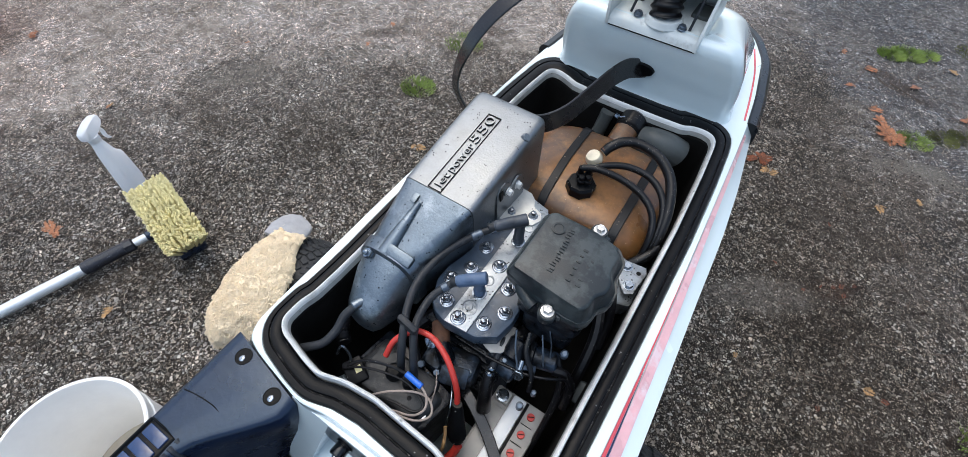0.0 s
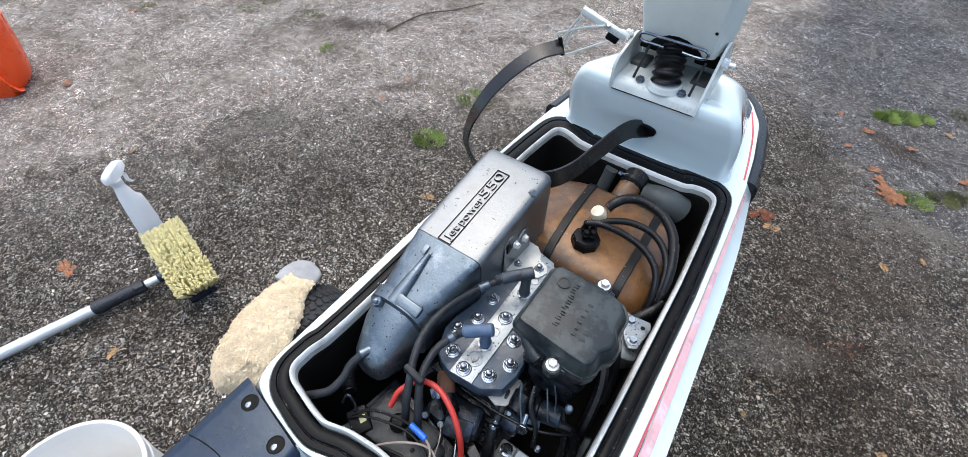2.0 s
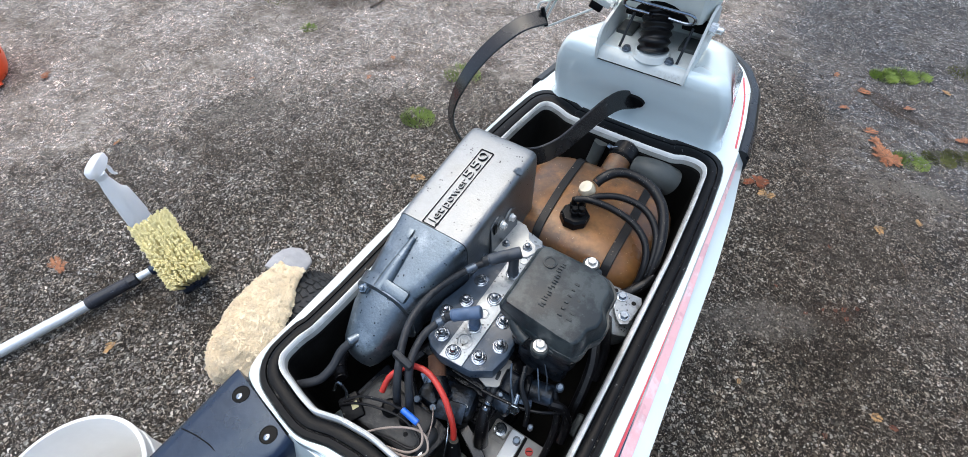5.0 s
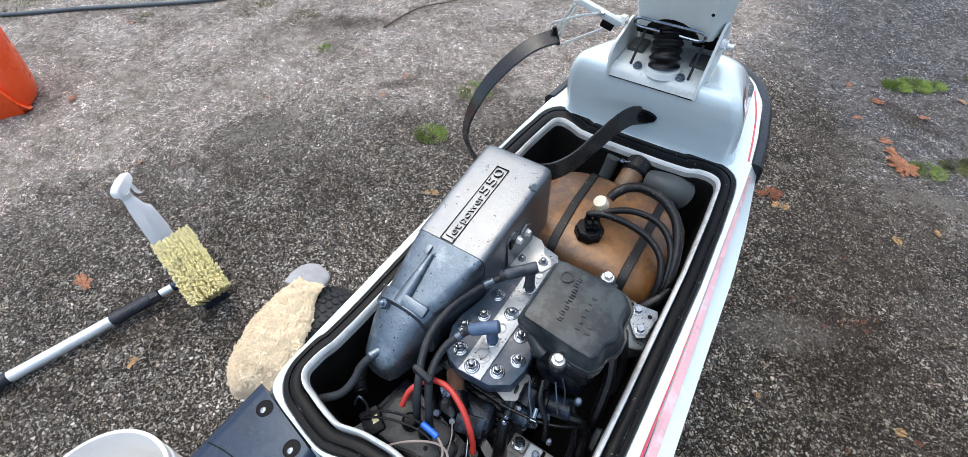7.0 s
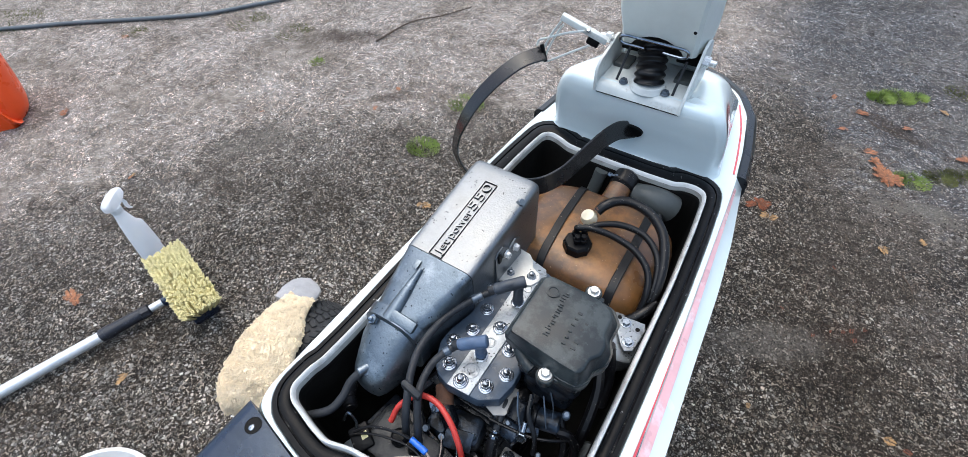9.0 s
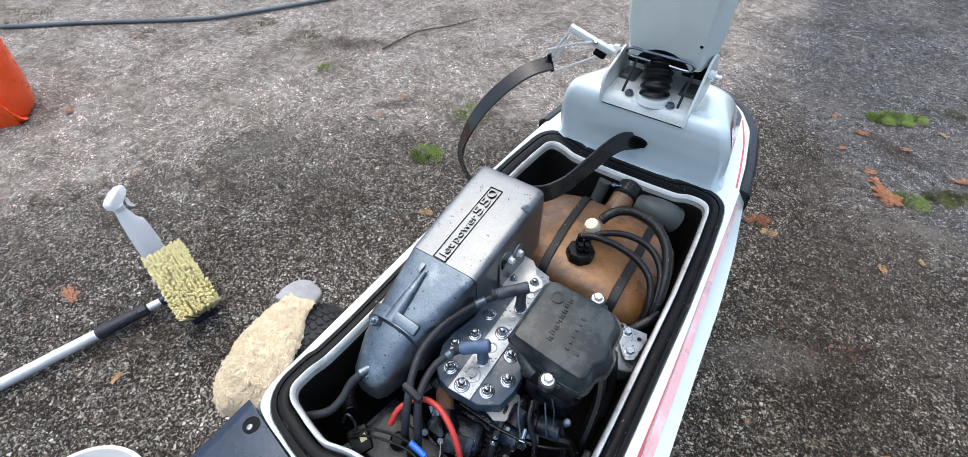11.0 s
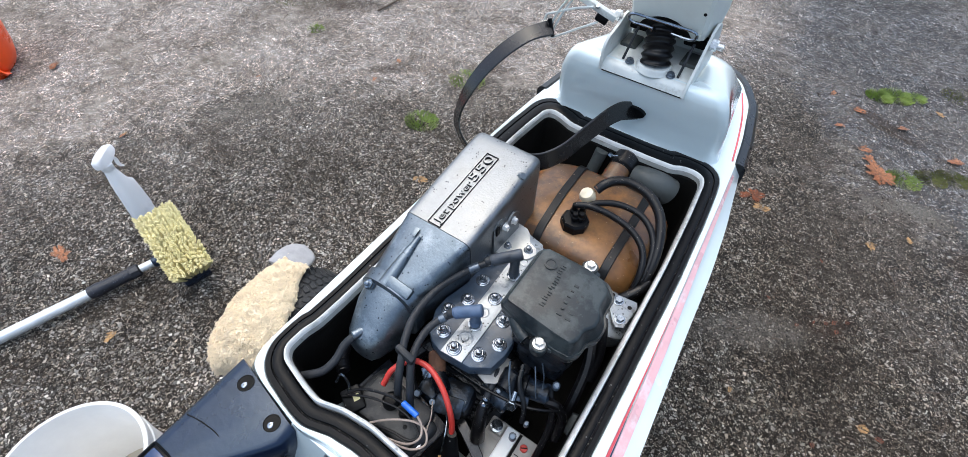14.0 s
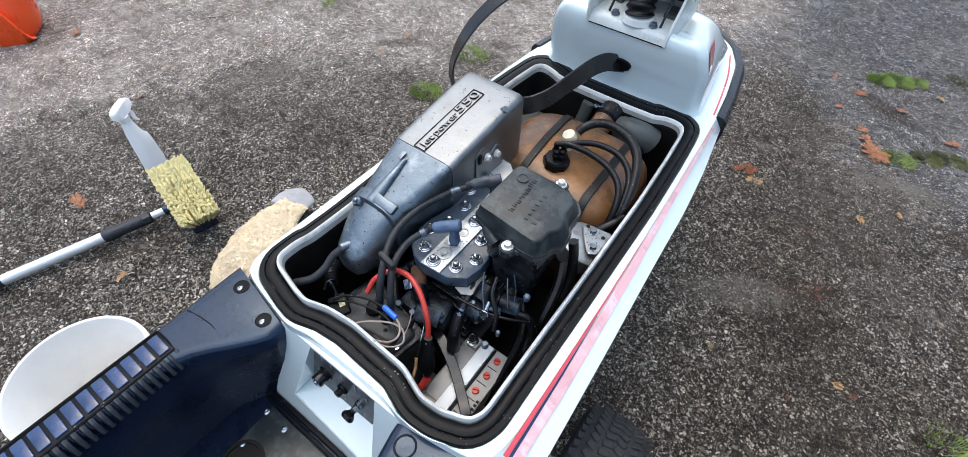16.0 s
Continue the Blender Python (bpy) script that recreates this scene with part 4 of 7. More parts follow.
def foot_tray():
    floor = bmesh.new()
    box(0.0, -0.45, 0.348, 0.50, 0.95, 0.012, 0.002, bm=floor)
    tray = part("tray_floor", floor, M_PAD, ski, "black foot tray floor")
    part("floor_plate", box(-0.075, -0.12, 0.357, 0.20, 0.235, 0.007, 0.003), M_AIRBOX, tray, "black access plate")
    part("plate_recess", lathe([(0.042, 0.0), (0.043, 0.003), (0.036, 0.003), (0.035, 0.0005), (0.0, 0.0004)], 24, Matrix.Translation((-0.132, -0.108, 0.3607))), M_INK, tray)
    for x, y in ((-0.175, -0.018), (-0.118, -0.019), (-0.162, -0.086), (0.01, -0.022)):
        part("plate_screw", lathe([(0.0065, 0.0), (0.0065, 0.0015), (0.003, 0.003), (0.001, 0.0018)], 12, Matrix.Translation((x, y, 0.3605))), M_STEEL, tray)
    part("floor_edge", box(-0.02, 0.016, 0.3575, 0.37, 0.010, 0.014, 0.004), M_RUBBER, tray, "black rubber edge strip")
    part("floor_edge", box(-0.02, 0.003, 0.3560, 0.37, 0.008, 0.010, 0.003), M_RUBBER, tray)
    for s in (-1, 1):
        rows = []
        left = ((-0.95, -0.256), (-0.30, -0.256), (-0.12, -0.255), (-0.085, -0.252), (-0.06, -0.246), (-0.035, -0.232), (-0.01, -0.212), (0.02, -0.186), (0.045, -0.166), (0.064, -0.154), (0.078, -0.152), (0.094, -0.154))
        right = ((-0.95, -0.256), (-0.30, -0.256), (-0.12, -0.235), (-0.085, -0.215), (-0.06, -0.195), (-0.035, -0.175), (-0.01, -0.158), (0.02, -0.146), (0.045, -0.138), (0.064, -0.134), (0.078, -0.131), (0.094, -0.129))
        for y, inner in left if s < 0 else right:
            f = min(1.0, max(0.0, (y + 0.085) / 0.13))
            sec = [(-0.3225, 0.22), (-0.3225, 0.592), (-0.317, 0.5995), (-0.300, 0.601), (inner - 0.012, 0.601), (inner - 0.003, 0.5985), (inner + 0.004, 0.592), (inner + 0.012 - 0.008 * f, 0.562 - 0.01 * f),
                   (inner + 0.015 - 0.018 * f, 0.510), (inner + 0.016 - 0.032 * f, 0.40), (inner + 0.016 - 0.034 * f, 0.22)]
            slant = 0.19 if y > 0.09 else 0.19 * max(0.0, y / 0.094)
            rows.append([(s * -x, y + slant * (inner - x) if x < inner else y, z) for x, z in sec])
        pad = part("side_pad", loft(rows), M_PAD, ski, "black moulded side pad", angle=60)
        part("tile_bed", box(s * 0.2862, -0.495, 0.6005, 0.0515, 0.90, 0.0035, 0.001), M_RUBBER, pad)
        for k in range(36):
            y = -0.0585 - 0.0236 * k
            part("grip_tile", box(s * 0.2862, y, 0.6030, 0.0425, 0.0188, 0.006, 0.0026, seg=2), M_PADBLUE, pad)
        for k in range(64):
            y = -0.045 - 0.0131 * k
            part("grip_rib", tube([(s * 0.2570, y, 0.5985), (s * 0.2475, y, 0.5955), (s * 0.2395, y, 0.5865), (s * 0.2345, y, 0.5785)], lambda f: 0.0050 * (1 - 0.25 * f), 8, 2), M_RIB, pad)
        part("pad_edge", tube([(s * 0.3135, -0.045, 0.6015), (s * 0.315, -0.5, 0.6015), (s * 0.315, -0.94, 0.6015)], 0.0035, 6, 1), M_RUBBER, pad)
        part("tile_edge", tube([(s * 0.3135, -0.045, 0.6015), (s * 0.285, -0.0445, 0.6015), (s * 0.2605, -0.0455, 0.601), (s * 0.2585, -0.5, 0.601)], 0.0022, 6, 1), M_RUBBER, pad)
        if s < 0:
            part("pad_seam", tube([(-0.312, 0.010, 0.6008), (-0.285, 0.0155, 0.6010), (-0.255, 0.0185, 0.6010), (-0.236, 0.0175, 0.600)], 0.0010, 6, 4), M_INK, pad)
            for x, y in ((-0.276, 0.099), (-0.186, 0.080)):
                # Flat black disc on the pad paints the shade of a deep recess.
                part("recess_rim", lathe([(0.0145, -0.001), (0.0145, 0.0012), (0.0135, 0.0014), (0.0128, 0.0008), (0.0, 0.0007)], 20, Matrix.Translation((x, y, 0.6009))), M_INK, pad)
                part("pad_screw", join(lathe([(0.0050, 0.0), (0.0050, 0.0012), (0.0035, 0.002), (0.0014, 0.002), (0.001, 0.0008), (0.0, 0.0008)], 14, Matrix.Translation((x + 0.001, y - 0.004, 0.6014))),
                                       box(x, y, 0.6028, 0.005, 0.0016, 0.0008, 0.0, Euler((0, 0, 0.6)).to_matrix().to_4x4())), M_STEEL, pad)
        else:
            part("pad_button", lathe([(0.0165, -0.001), (0.0165, 0.0012), (0.0155, 0.002), (0.0148, 0.0008), (0.0, 0.0012)], 24, Matrix.Translation((0.161, 0.075, 0.6005))), M_PAD, pad)
            part("button_groove", lathe([(0.0185, -0.001), (0.0185, 0.0008), (0.0166, 0.0008), (0.0166, -0.001)], 24, Matrix.Translation((0.161, 0.075, 0.6003)), caps=False), M_INK, pad)


foot_tray()


def control_panel():
    """The sloping white face between deck and foot tray, with its sunk pocket and switch plate."""
    def on(x, s):
        return Vector((x, 0.098 - 0.076 * s, 0.600 - 0.242 * s))
    outer = [on(-0.160, 0), on(0.128, 0), on(0.165, 1), on(-0.205, 1.02)]
    mouth = [on(-0.082, 0.02), on(0.073, 0.015), on(0.084, 0.90), on(-0.134, 0.79)]
    lips = [p + Vector((0, 0.003, -0.001)) for p in mouth]
    plate = [Vector((-0.083, 0.1045, 0.587)), Vector((0.067, 0.1040, 0.588)), Vector((0.0380, 0.0897, 0.421)), Vector((-0.131, 0.0892, 0.412))]
    face = part("control_panel", loft([[p + Vector((0, 0.02, 0)) for p in outer], outer, mouth, lips, plate], caps=False), M_WHITE, ski, "white sloping panel with a pocket, behind the engine bay", angle=18)
    n = (plate[1] - plate[0]).cross(plate[3] - plate[0]).normalized()
    n = n if n.y < 0 else -n
    q = [p + n * 0.0022 for p in plate]
    slab = bmesh.new()
    loft([[p - n * 0.003 for p in plate], q], bm=slab)
    sw = part("switch_plate", slab, M_SWITCH, face, "speckled black switch plate")
    turn = n.to_track_quat("Z", "X").to_matrix().to_4x4()

    def spot(u, v):
        return q[0].lerp(q[1], u).lerp(q[3].lerp(q[2], u), v)

    def knob(u, v, prof, material, name, label="", seg=16):
        part(name, lathe(prof, seg, Matrix.Translation(spot(u, v)) @ turn), material, face, label)
    knob(0.22, 0.50, [(0.017, 0.0), (0.017, 0.004), (0.0135, 0.005), (0.014, 0.022), (0.012, 0.025), (0.0, 0.025)], M_KNOB, "selector_knob", "black fluted knob", 10)
    knob(0.22, 0.50, [(0.0055, 0.024), (0.0055, 0.0275), (0.0, 0.028)], M_STEEL, "knob_screw")
    knob(0.52, 0.52, [(0.012, 0.0), (0.012, 0.006), (0.007, 0.009), (0.007, 0.018), (0.0, 0.019)], M_KNOB, "stop_button", "black button")
    knob(0.80, 0.55, [(0.009, 0.0), (0.009, 0.008), (0.0065, 0.010), (0.0065, 0.018), (0.0, 0.018)], M_STEEL, "choke_collar", "bright choke collar")
    knob(0.80, 0.55, [(0.006, 0.016), (0.006, 0.021), (0.0125, 0.028), (0.0135, 0.033), (0.010, 0.037), (0.0, 0.038)], M_KNOB, "choke_knob", "black choke knob")
    for u, v, w in ((0.14, 0.14, 0.02), (0.30, 0.16, 0.012), (0.48, 0.20, 0.014), (0.70, 0.22, 0.028), (0.88, 0.30, 0.016), (0.88, 0.86, 0.022), (0.56, 0.84, 0.014)):
        part("marking_bar", box(0, 0, 0.0006, w, 0.0022, 0.0008, 0.0, Matrix()), M_BATT, sw, matrix=Matrix.Translation(spot(u, v)) @ turn)


control_panel()


# ---- engine bay ----
def exhaust_chamber():
    e = thing("exhaust_chamber", "cast grey exhaust chamber with raised lettering, mounted beside the engine", "exhaust", (-0.14, 0.5, 0.50))
    body = loft([oval(-0.1405, 0.730, 0.680, 0.060, 0.072, 8), oval(-0.1405, 0.7275, 0.682, 0.070, 0.083, 9), oval(-0.1405, 0.7185, 0.6845, 0.0762, 0.0905, 11), oval(-0.140, 0.713, 0.6848, 0.0772, 0.0918, 12),
                 oval(-0.140, 0.695, 0.6845, 0.0775, 0.0925, 12), oval(-0.139, 0.60, 0.6745, 0.0765, 0.0925, 12), oval(-0.138, 0.49, 0.6635, 0.0745, 0.0898, 12), oval(-0.138, 0.4745, 0.662, 0.0740, 0.0892, 12)])
    main = part("chamber_body", body, M_CAST, e, "bare cast aluminium box section", angle=50)
    cone = loft([oval(-0.138, 0.4735, 0.662, 0.0732, 0.0888, 11), oval(-0.141, 0.455, 0.658, 0.071, 0.0855, 8), oval(-0.150, 0.40, 0.646, 0.064, 0.072, 4.6), oval(-0.157, 0.352, 0.634, 0.058, 0.064, 2.8)])
    cn = part("chamber_cone", cone, M_CASTBLUE, e, "blue-grey painted cone section", angle=50)
    # raised rib along the cone
    part("cone_rib", tube([(-0.163, 0.352, 0.695), (-0.160, 0.40, 0.719), (-0.157, 0.445, 0.740)], lambda f: 0.0155 - 0.0105 * f, 10, 5), M_CASTBLUE, cn)
    band = loft([oval(-0.157, 0.367, 0.638, 0.058, 0.066, 2.9), oval(-0.157, 0.366, 0.637, 0.0655, 0.0735, 2.9), oval(-0.158, 0.345, 0.632, 0.0645, 0.0715, 2.8), oval(-0.158, 0.343, 0.632, 0.056, 0.063, 2.8)])
    part("clamp_flange", band, M_CASTBLUE, e, angle=25)
    part("clamp_boss", box(-0.136, 0.358, 0.7020, 0.054, 0.021, 0.014, 0.004, Euler((0.42, 0.12, 0)).to_matrix().to_4x4()), M_CASTBLUE, e)
    end = loft([oval(-0.158, 0.3435, 0.632, 0.056, 0.062, 2.7), oval(-0.158, 0.32, 0.622, 0.055, 0.060, 2.5), oval(-0.157, 0.292, 0.612, 0.046, 0.048, 2.5), oval(-0.157, 0.270, 0.606, 0.037, 0.038, 2.6),
                oval(-0.157, 0.258, 0.602, 0.028, 0.029, 2.6), oval(-0.157, 0.254, 0.600, 0.016, 0.018, 2.4)])
    ep = part("end_piece", end, M_CASTBLUE, e, "blue-grey painted end casting", angle=60)
    part("end_nipple", join(rod((-0.158, 0.285, 0.640), (-0.167, 0.258, 0.643), 0.0085, 12), box(-0.161, 0.277, 0.638, 0.026, 0.028, 0.012, 0.004, Euler((radians(24), 0, radians(-12))).to_matrix().to_4x4())), M_CASTBLUE, ep)
    nut = join(hexb((-0.186, 0.338, 0.690), (-0.25, -0.45, 0.85), 0.0095, 0.010), lathe([(0.0055, 0.008), (0.005, 0.014), (0.002, 0.017)], 10, Matrix.Translation((-0.186, 0.338, 0.690)) @ Vector((-0.25, -0.45, 0.85)).to_track_quat("Z", "Y").to_matrix().to_4x4()))
    part("clamp_nut", nut, M_STEEL, e, "domed steel nut")
    part("chamber_bolt", hexb((-0.0775, 0.657, 0.766), (0.7, 0.05, 0.7), 0.0085, 0.011), M_CAST, e, "hexagonal plug")
    for y in (0.700, 0.682):
        part("cast_mark", box(-0.198, y, 0.7745, 0.007, 0.012, 0.0016, 0.0005), M_CAST, main)
    part("cast_mark", box(-0.168, 0.447, 0.7445, 0.010, 0.018, 0.0018, 0.0005, Euler((radians(14), 0, 0)).to_matrix().to_4x4()), M_CASTBLUE, cn)
    # lettered plate: reads from stern to bow
    tilt = Euler((radians(6.8), 0, 0)).to_matrix().to_4x4()
    base = Matrix.Translation((-0.1475, 0.476, 0.7518)) @ tilt
    b = bmesh.new()
    for x, y, sx, sy in ((-0.0135, 0.097, 0.0009, 0.195), (0.0135, 0.097, 0.0012, 0.195), (0, 0.0, 0.0278, 0.0010), (0, 0.194, 0.0278, 0.0010)):
        box(x, y, 0.0, sx, sy, 0.004, 0.0, bm=b)
    b.transform(base)
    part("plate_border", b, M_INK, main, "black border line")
    run = base @ Matrix.Rotation(radians(90), 4, "Z")
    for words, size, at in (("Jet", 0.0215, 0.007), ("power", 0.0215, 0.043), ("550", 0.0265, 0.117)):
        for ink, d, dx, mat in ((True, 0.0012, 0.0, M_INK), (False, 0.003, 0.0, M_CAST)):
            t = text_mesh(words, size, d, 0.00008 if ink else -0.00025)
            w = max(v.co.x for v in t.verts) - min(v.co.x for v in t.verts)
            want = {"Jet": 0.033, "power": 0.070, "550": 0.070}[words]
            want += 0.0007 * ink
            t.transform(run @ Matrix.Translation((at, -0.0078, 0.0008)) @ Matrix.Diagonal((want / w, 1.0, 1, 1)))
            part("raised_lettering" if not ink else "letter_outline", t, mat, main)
    part("drain_hose", tube([(-0.166, 0.262, 0.640), (-0.172, 0.240, 0.632), (-0.170, 0.215, 0.622), (-0.178, 0.188, 0.612), (-0.205, 0.166, 0.600), (-0.225, 0.165, 0.57)], 0.0075, 10, 6), M_LEAD, e, "grey rubber drain hose")
    part("spring", tube([(-0.205, 0.255, 0.56), (-0.19, 0.235, 0.57), (-0.165, 0.215, 0.575)], 0.011, 10, 16, ribs=(0.006, 0.0025)), M_HOSE, e, "coiled dark spring")
    part("outlet_stub", rod((-0.14, 0.60, 0.62), (-0.14, 0.62, 0.30), 0.045, 16), M_BLOCK, e)


exhaust_chamber()


def nut_mesh():
    b = hexa(0.0075, 0.0, 0.007)
    lathe([(0.0116, -0.0024), (0.0116, -0.0006), (0.0108, 0.0), (0.0088, 0.0002)], 18, bm=b)
    lathe([(0.0090, 0.0), (0.0092, 0.0014), (0.0080, 0.0022)], 16, bm=b)
    lathe([(0.0055, 0.006), (0.0052, 0.0105), (0.0035, 0.0135), (0.0, 0.0145)], 10, bm=b)
    me = bpy.data.meshes.new("head_nut")
    finish(b).to_mesh(me)
    b.free()
    me.materials.append(M_NUT)
    return me


def engine():
    e = thing("engine", "dark two-cylinder engine with a bolted aluminium head, in the bay", "engine", (0, 0.45, 0.24))
    blk = bmesh.new()
    box(0, 0.475, 0.50, 0.135, 0.27, 0.22, 0.012, bm=blk)
    box(0, 0.47, 0.33, 0.20, 0.32, 0.17, 0.025, bm=blk)
    block = part("cylinder_block", blk, M_BLOCK, e, "oily black cylinder block")
    for k in range(5):
        part("block_rib", box(0, 0.475, 0.44 + 0.034 * k, 0.152, 0.285, 0.008, 0.003), M_BLOCK, block)
    part("gasket_tab", prism([(0.046, 0.338), (0.066, 0.332), (0.082, 0.341), (0.090, 0.357), (0.090, 0.376), (0.080, 0.394), (0.06, 0.39)], 0.6105, 0.613, 0.0008), M_BATT, e, "pale gasket tab")
    out = [(-0.022, 0.323), (0.037, 0.3285), (0.068, 0.349), (0.075, 0.382), (0.074, 0.412), (0.062, 0.438), (0.060, 0.47), (0.073, 0.50), (0.073, 0.555), (0.055, 0.60), (0.020, 0.622),
           (-0.050, 0.622), (-0.076, 0.60), (-0.078, 0.545), (-0.066, 0.50), (-0.060, 0.465), (-0.079, 0.42), (-0.080, 0.385), (-0.064, 0.345), (-0.045, 0.330)]
    part("head_gasket", prism([(x * 0.99, 0.475 + (y - 0.475) * 0.99) for x, y in out], 0.612, 0.618, 0.001), M_BLOCK, e, "dark gasket edge")
    head = part("cylinder_head", prism(out, 0.618, 0.6455, 0.004), M_HEADDARK, e, "dark blue painted cylinder head")
    # bare machined strip along the middle, and the mount plate ahead of it
    mid = [(-0.0215, 0.3235), (0.0215, 0.3265), (0.0215, 0.47), (0.0235, 0.60), (0.010, 0.625), (-0.030, 0.634), (-0.058, 0.632), (-0.064, 0.610), (-0.052, 0.592), (-0.028, 0.583), (-0.0215, 0.55), (-0.0215, 0.47)]
    strip_ob = part("head_strip", prism(mid, 0.6458, 0.6492, 0.0012), M_HEADBARE, e, "bright machined strip of the head")
    foot = prism([(-0.058, 0.572), (-0.058, 0.550), (-0.040, 0.556), (-0.018, 0.562), (0.004, 0.572), (0.012, 0.592), (0.004, 0.606), (-0.016, 0.612), (-0.022, 0.628), (-0.036, 0.640), (-0.058, 0.642)], 0.6494, 0.6535, 0.001)
    mount = part("mount_bracket", foot, M_TAB, e, "pale plated mounting bracket")
    tab = bmesh.new()
    pr = [(0.544, 0.650), (0.632, 0.650), (0.634, 0.694), (0.628, 0.706), (0.614, 0.716), (0.603, 0.712), (0.593, 0.704), (0.585, 0.722), (0.572, 0.733), (0.558, 0.732), (0.546, 0.720)]
    loft([[(-0.0588 + 0.05 * (y - 0.59) - 0.05 * (z - 0.65), y, z) for y, z in pr], [(-0.0552 + 0.05 * (y - 0.59) - 0.05 * (z - 0.65), y, z) for y, z in pr]], bm=tab)
    # Upright gets darker metal than the foot to stand in for its shade.
    part("bracket_upright", tab, M_CAST, mount)
    for y, z in ((0.578, 0.706), (0.612, 0.694)):
        part("mount_bolt", join(hexb((-0.0575, y, z), (1, -0.06, 0), 0.0075, 0.009), rod((-0.0585, y, z), (-0.0555, y, z), 0.0105, 14)), M_BOLTBRIGHT, mount)
    part("bracket_slot", box(-0.0585, 0.557, 0.712, 0.003, 0.010, 0.022, 0.0012), M_INK, mount)
    me = nut_mesh()
    for x, y, low in ((-0.004, 0.340, 0), (0.0365, 0.356, 1), (0.0555, 0.392, 1), (0.0365, 0.434, 1), (-0.040, 0.357, 1), (-0.060, 0.397, 1), (-0.042, 0.434, 1), (0.0, 0.4625, 0), (-0.043, 0.485, 1),
                      (-0.062, 0.526, 1), (-0.046, 0.578, 1), (-0.006, 0.592, 0), (0.043, 0.485, 1), (0.060, 0.526, 1), (0.044, 0.574, 1)):
        z = 0.6475 if low else 0.6512
        placed("head_nut", me, e, "", Matrix.Translation((x, y, z)) @ Matrix.Rotation(rnd.random(), 4, "Z") @ Matrix.Diagonal((1.18, 1.18, 1.1, 1)))
    part("water_plug", lathe([(0.015, 0.0), (0.015, 0.0018), (0.012, 0.0022), (0.0115, 0.001), (0.007, 0.001), (0.006, 0.003), (0.0, 0.003)], 20, Matrix.Translation((0.0, 0.366, 0.6492))), M_HEADBARE, strip_ob)
    part("cast_ring", lathe([(0.010, 0.0), (0.010, 0.0015), (0.008, 0.0018), (0.007, 0.0006), (0.0, 0.0006)], 16, Matrix.Translation((0.0, 0.428, 0.6492))), M_HEADBARE, strip_ob)
    part("cast_ring", lathe([(0.009, 0.0), (0.009, 0.0015), (0.007, 0.0018), (0.006, 0.0006), (0.0, 0.0006)], 16, Matrix.Translation((0.002, 0.565, 0.6492))), M_HEADBARE, strip_ob)
    # plugs with their elbow caps and leads
    for y, mat, tip, lead in ((0.398, M_CAPBLUE, (-0.031, 0.378, 0.690), [(-0.035, 0.376, 0.686), (-0.048, 0.354, 0.680), (-0.055, 0.330, 0.675), (-0.052, 0.298, 0.670), (-0.042, 0.272, 0.664), (-0.029, 0.250, 0.64), (-0.022, 0.236, 0.60), (-0.020, 0.230, 0.56)]),
                              (0.527, M_CAPGREY, (-0.034, 0.497, 0.706), [(-0.037, 0.493, 0.702), (-0.060, 0.458, 0.698), (-0.080, 0.415, 0.691), (-0.0875, 0.370, 0.688), (-0.084, 0.330, 0.686), (-0.071, 0.294, 0.682), (-0.057, 0.266, 0.672), (-0.048, 0.244, 0.645), (-0.046, 0.232, 0.60), (-0.046, 0.226, 0.56)])):
        part("spark_plug", join(hexb((0, y, 0.649), (0, 0, 1), 0.0105, 0.010), lathe([(0.013, 0.648), (0.013, 0.6505), (0.008, 0.652)], 16, Matrix.Translation((0, y, 0)))), M_STEEL, e)
        top = tip[2] + 0.009
        cap = tube([(0, y, 0.658), (0, y, top - 0.020), (0.0, y, top - 0.004), (tip[0] * 0.4, y + (tip[1] - y) * 0.4, top), tip], 0.0094, 14, 6)
        lathe([(0.0106, 0.0), (0.0106, 0.010), (0.0094, 0.012)], 14, Matrix.Translation((0, y, 0.656)), cap)
        back = Vector((0, y, top)) + (Vector((0, y, top)) - Vector(tip)).normalized() * 0.013
        rod(tip, tuple(back), 0.0108, 14, cap, r2=0.0114)
        c = part("plug_cap", cap, mat, e, "rubber elbow spark plug cap")
        part("cap_ring", rod(tip, tuple(Vector(tip) + (Vector(tip) - Vector((0, y, top))).normalized() * 0.012), 0.0086, 12, r2=0.0078), M_LEAD, c)
        near = Vector(lead[1]).lerp(Vector(lead[0]), 0.55)
        part("lead_crimp", rod(tuple(near), tuple(near.lerp(Vector(lead[1]), 0.9)), 0.0083, 12), M_BOLTDARK, c, "dull metal crimp")
        part("plug_lead", tube(lead, 0.0067, 10, 7), M_LEAD, e, "grey-black ignition lead")
    clip = box(0, 0, 0.024, 0.012, 0.021, 0.040, 0.0050)
    clip.transform(aim((-0.078, 0.277, 0.684), (-0.030, 0.272, 0.676)))
    part("lead_clip", clip, M_LEAD, e, "rubber clip joining the leads")
    # carburettor side
    carb = bmesh.new()
    box(0.125, 0.45, 0.64, 0.09, 0.10, 0.075, 0.015, bm=carb)
    rod((0.06, 0.45, 0.60), (0.12, 0.45, 0.63), 0.035, 14, carb)
    rod((0.10, 0.38, 0.615), (0.10, 0.345, 0.600), 0.020, 14, carb)
    cb = part("carburettor", carb, M_BLOCK, e, "black carburettor body")
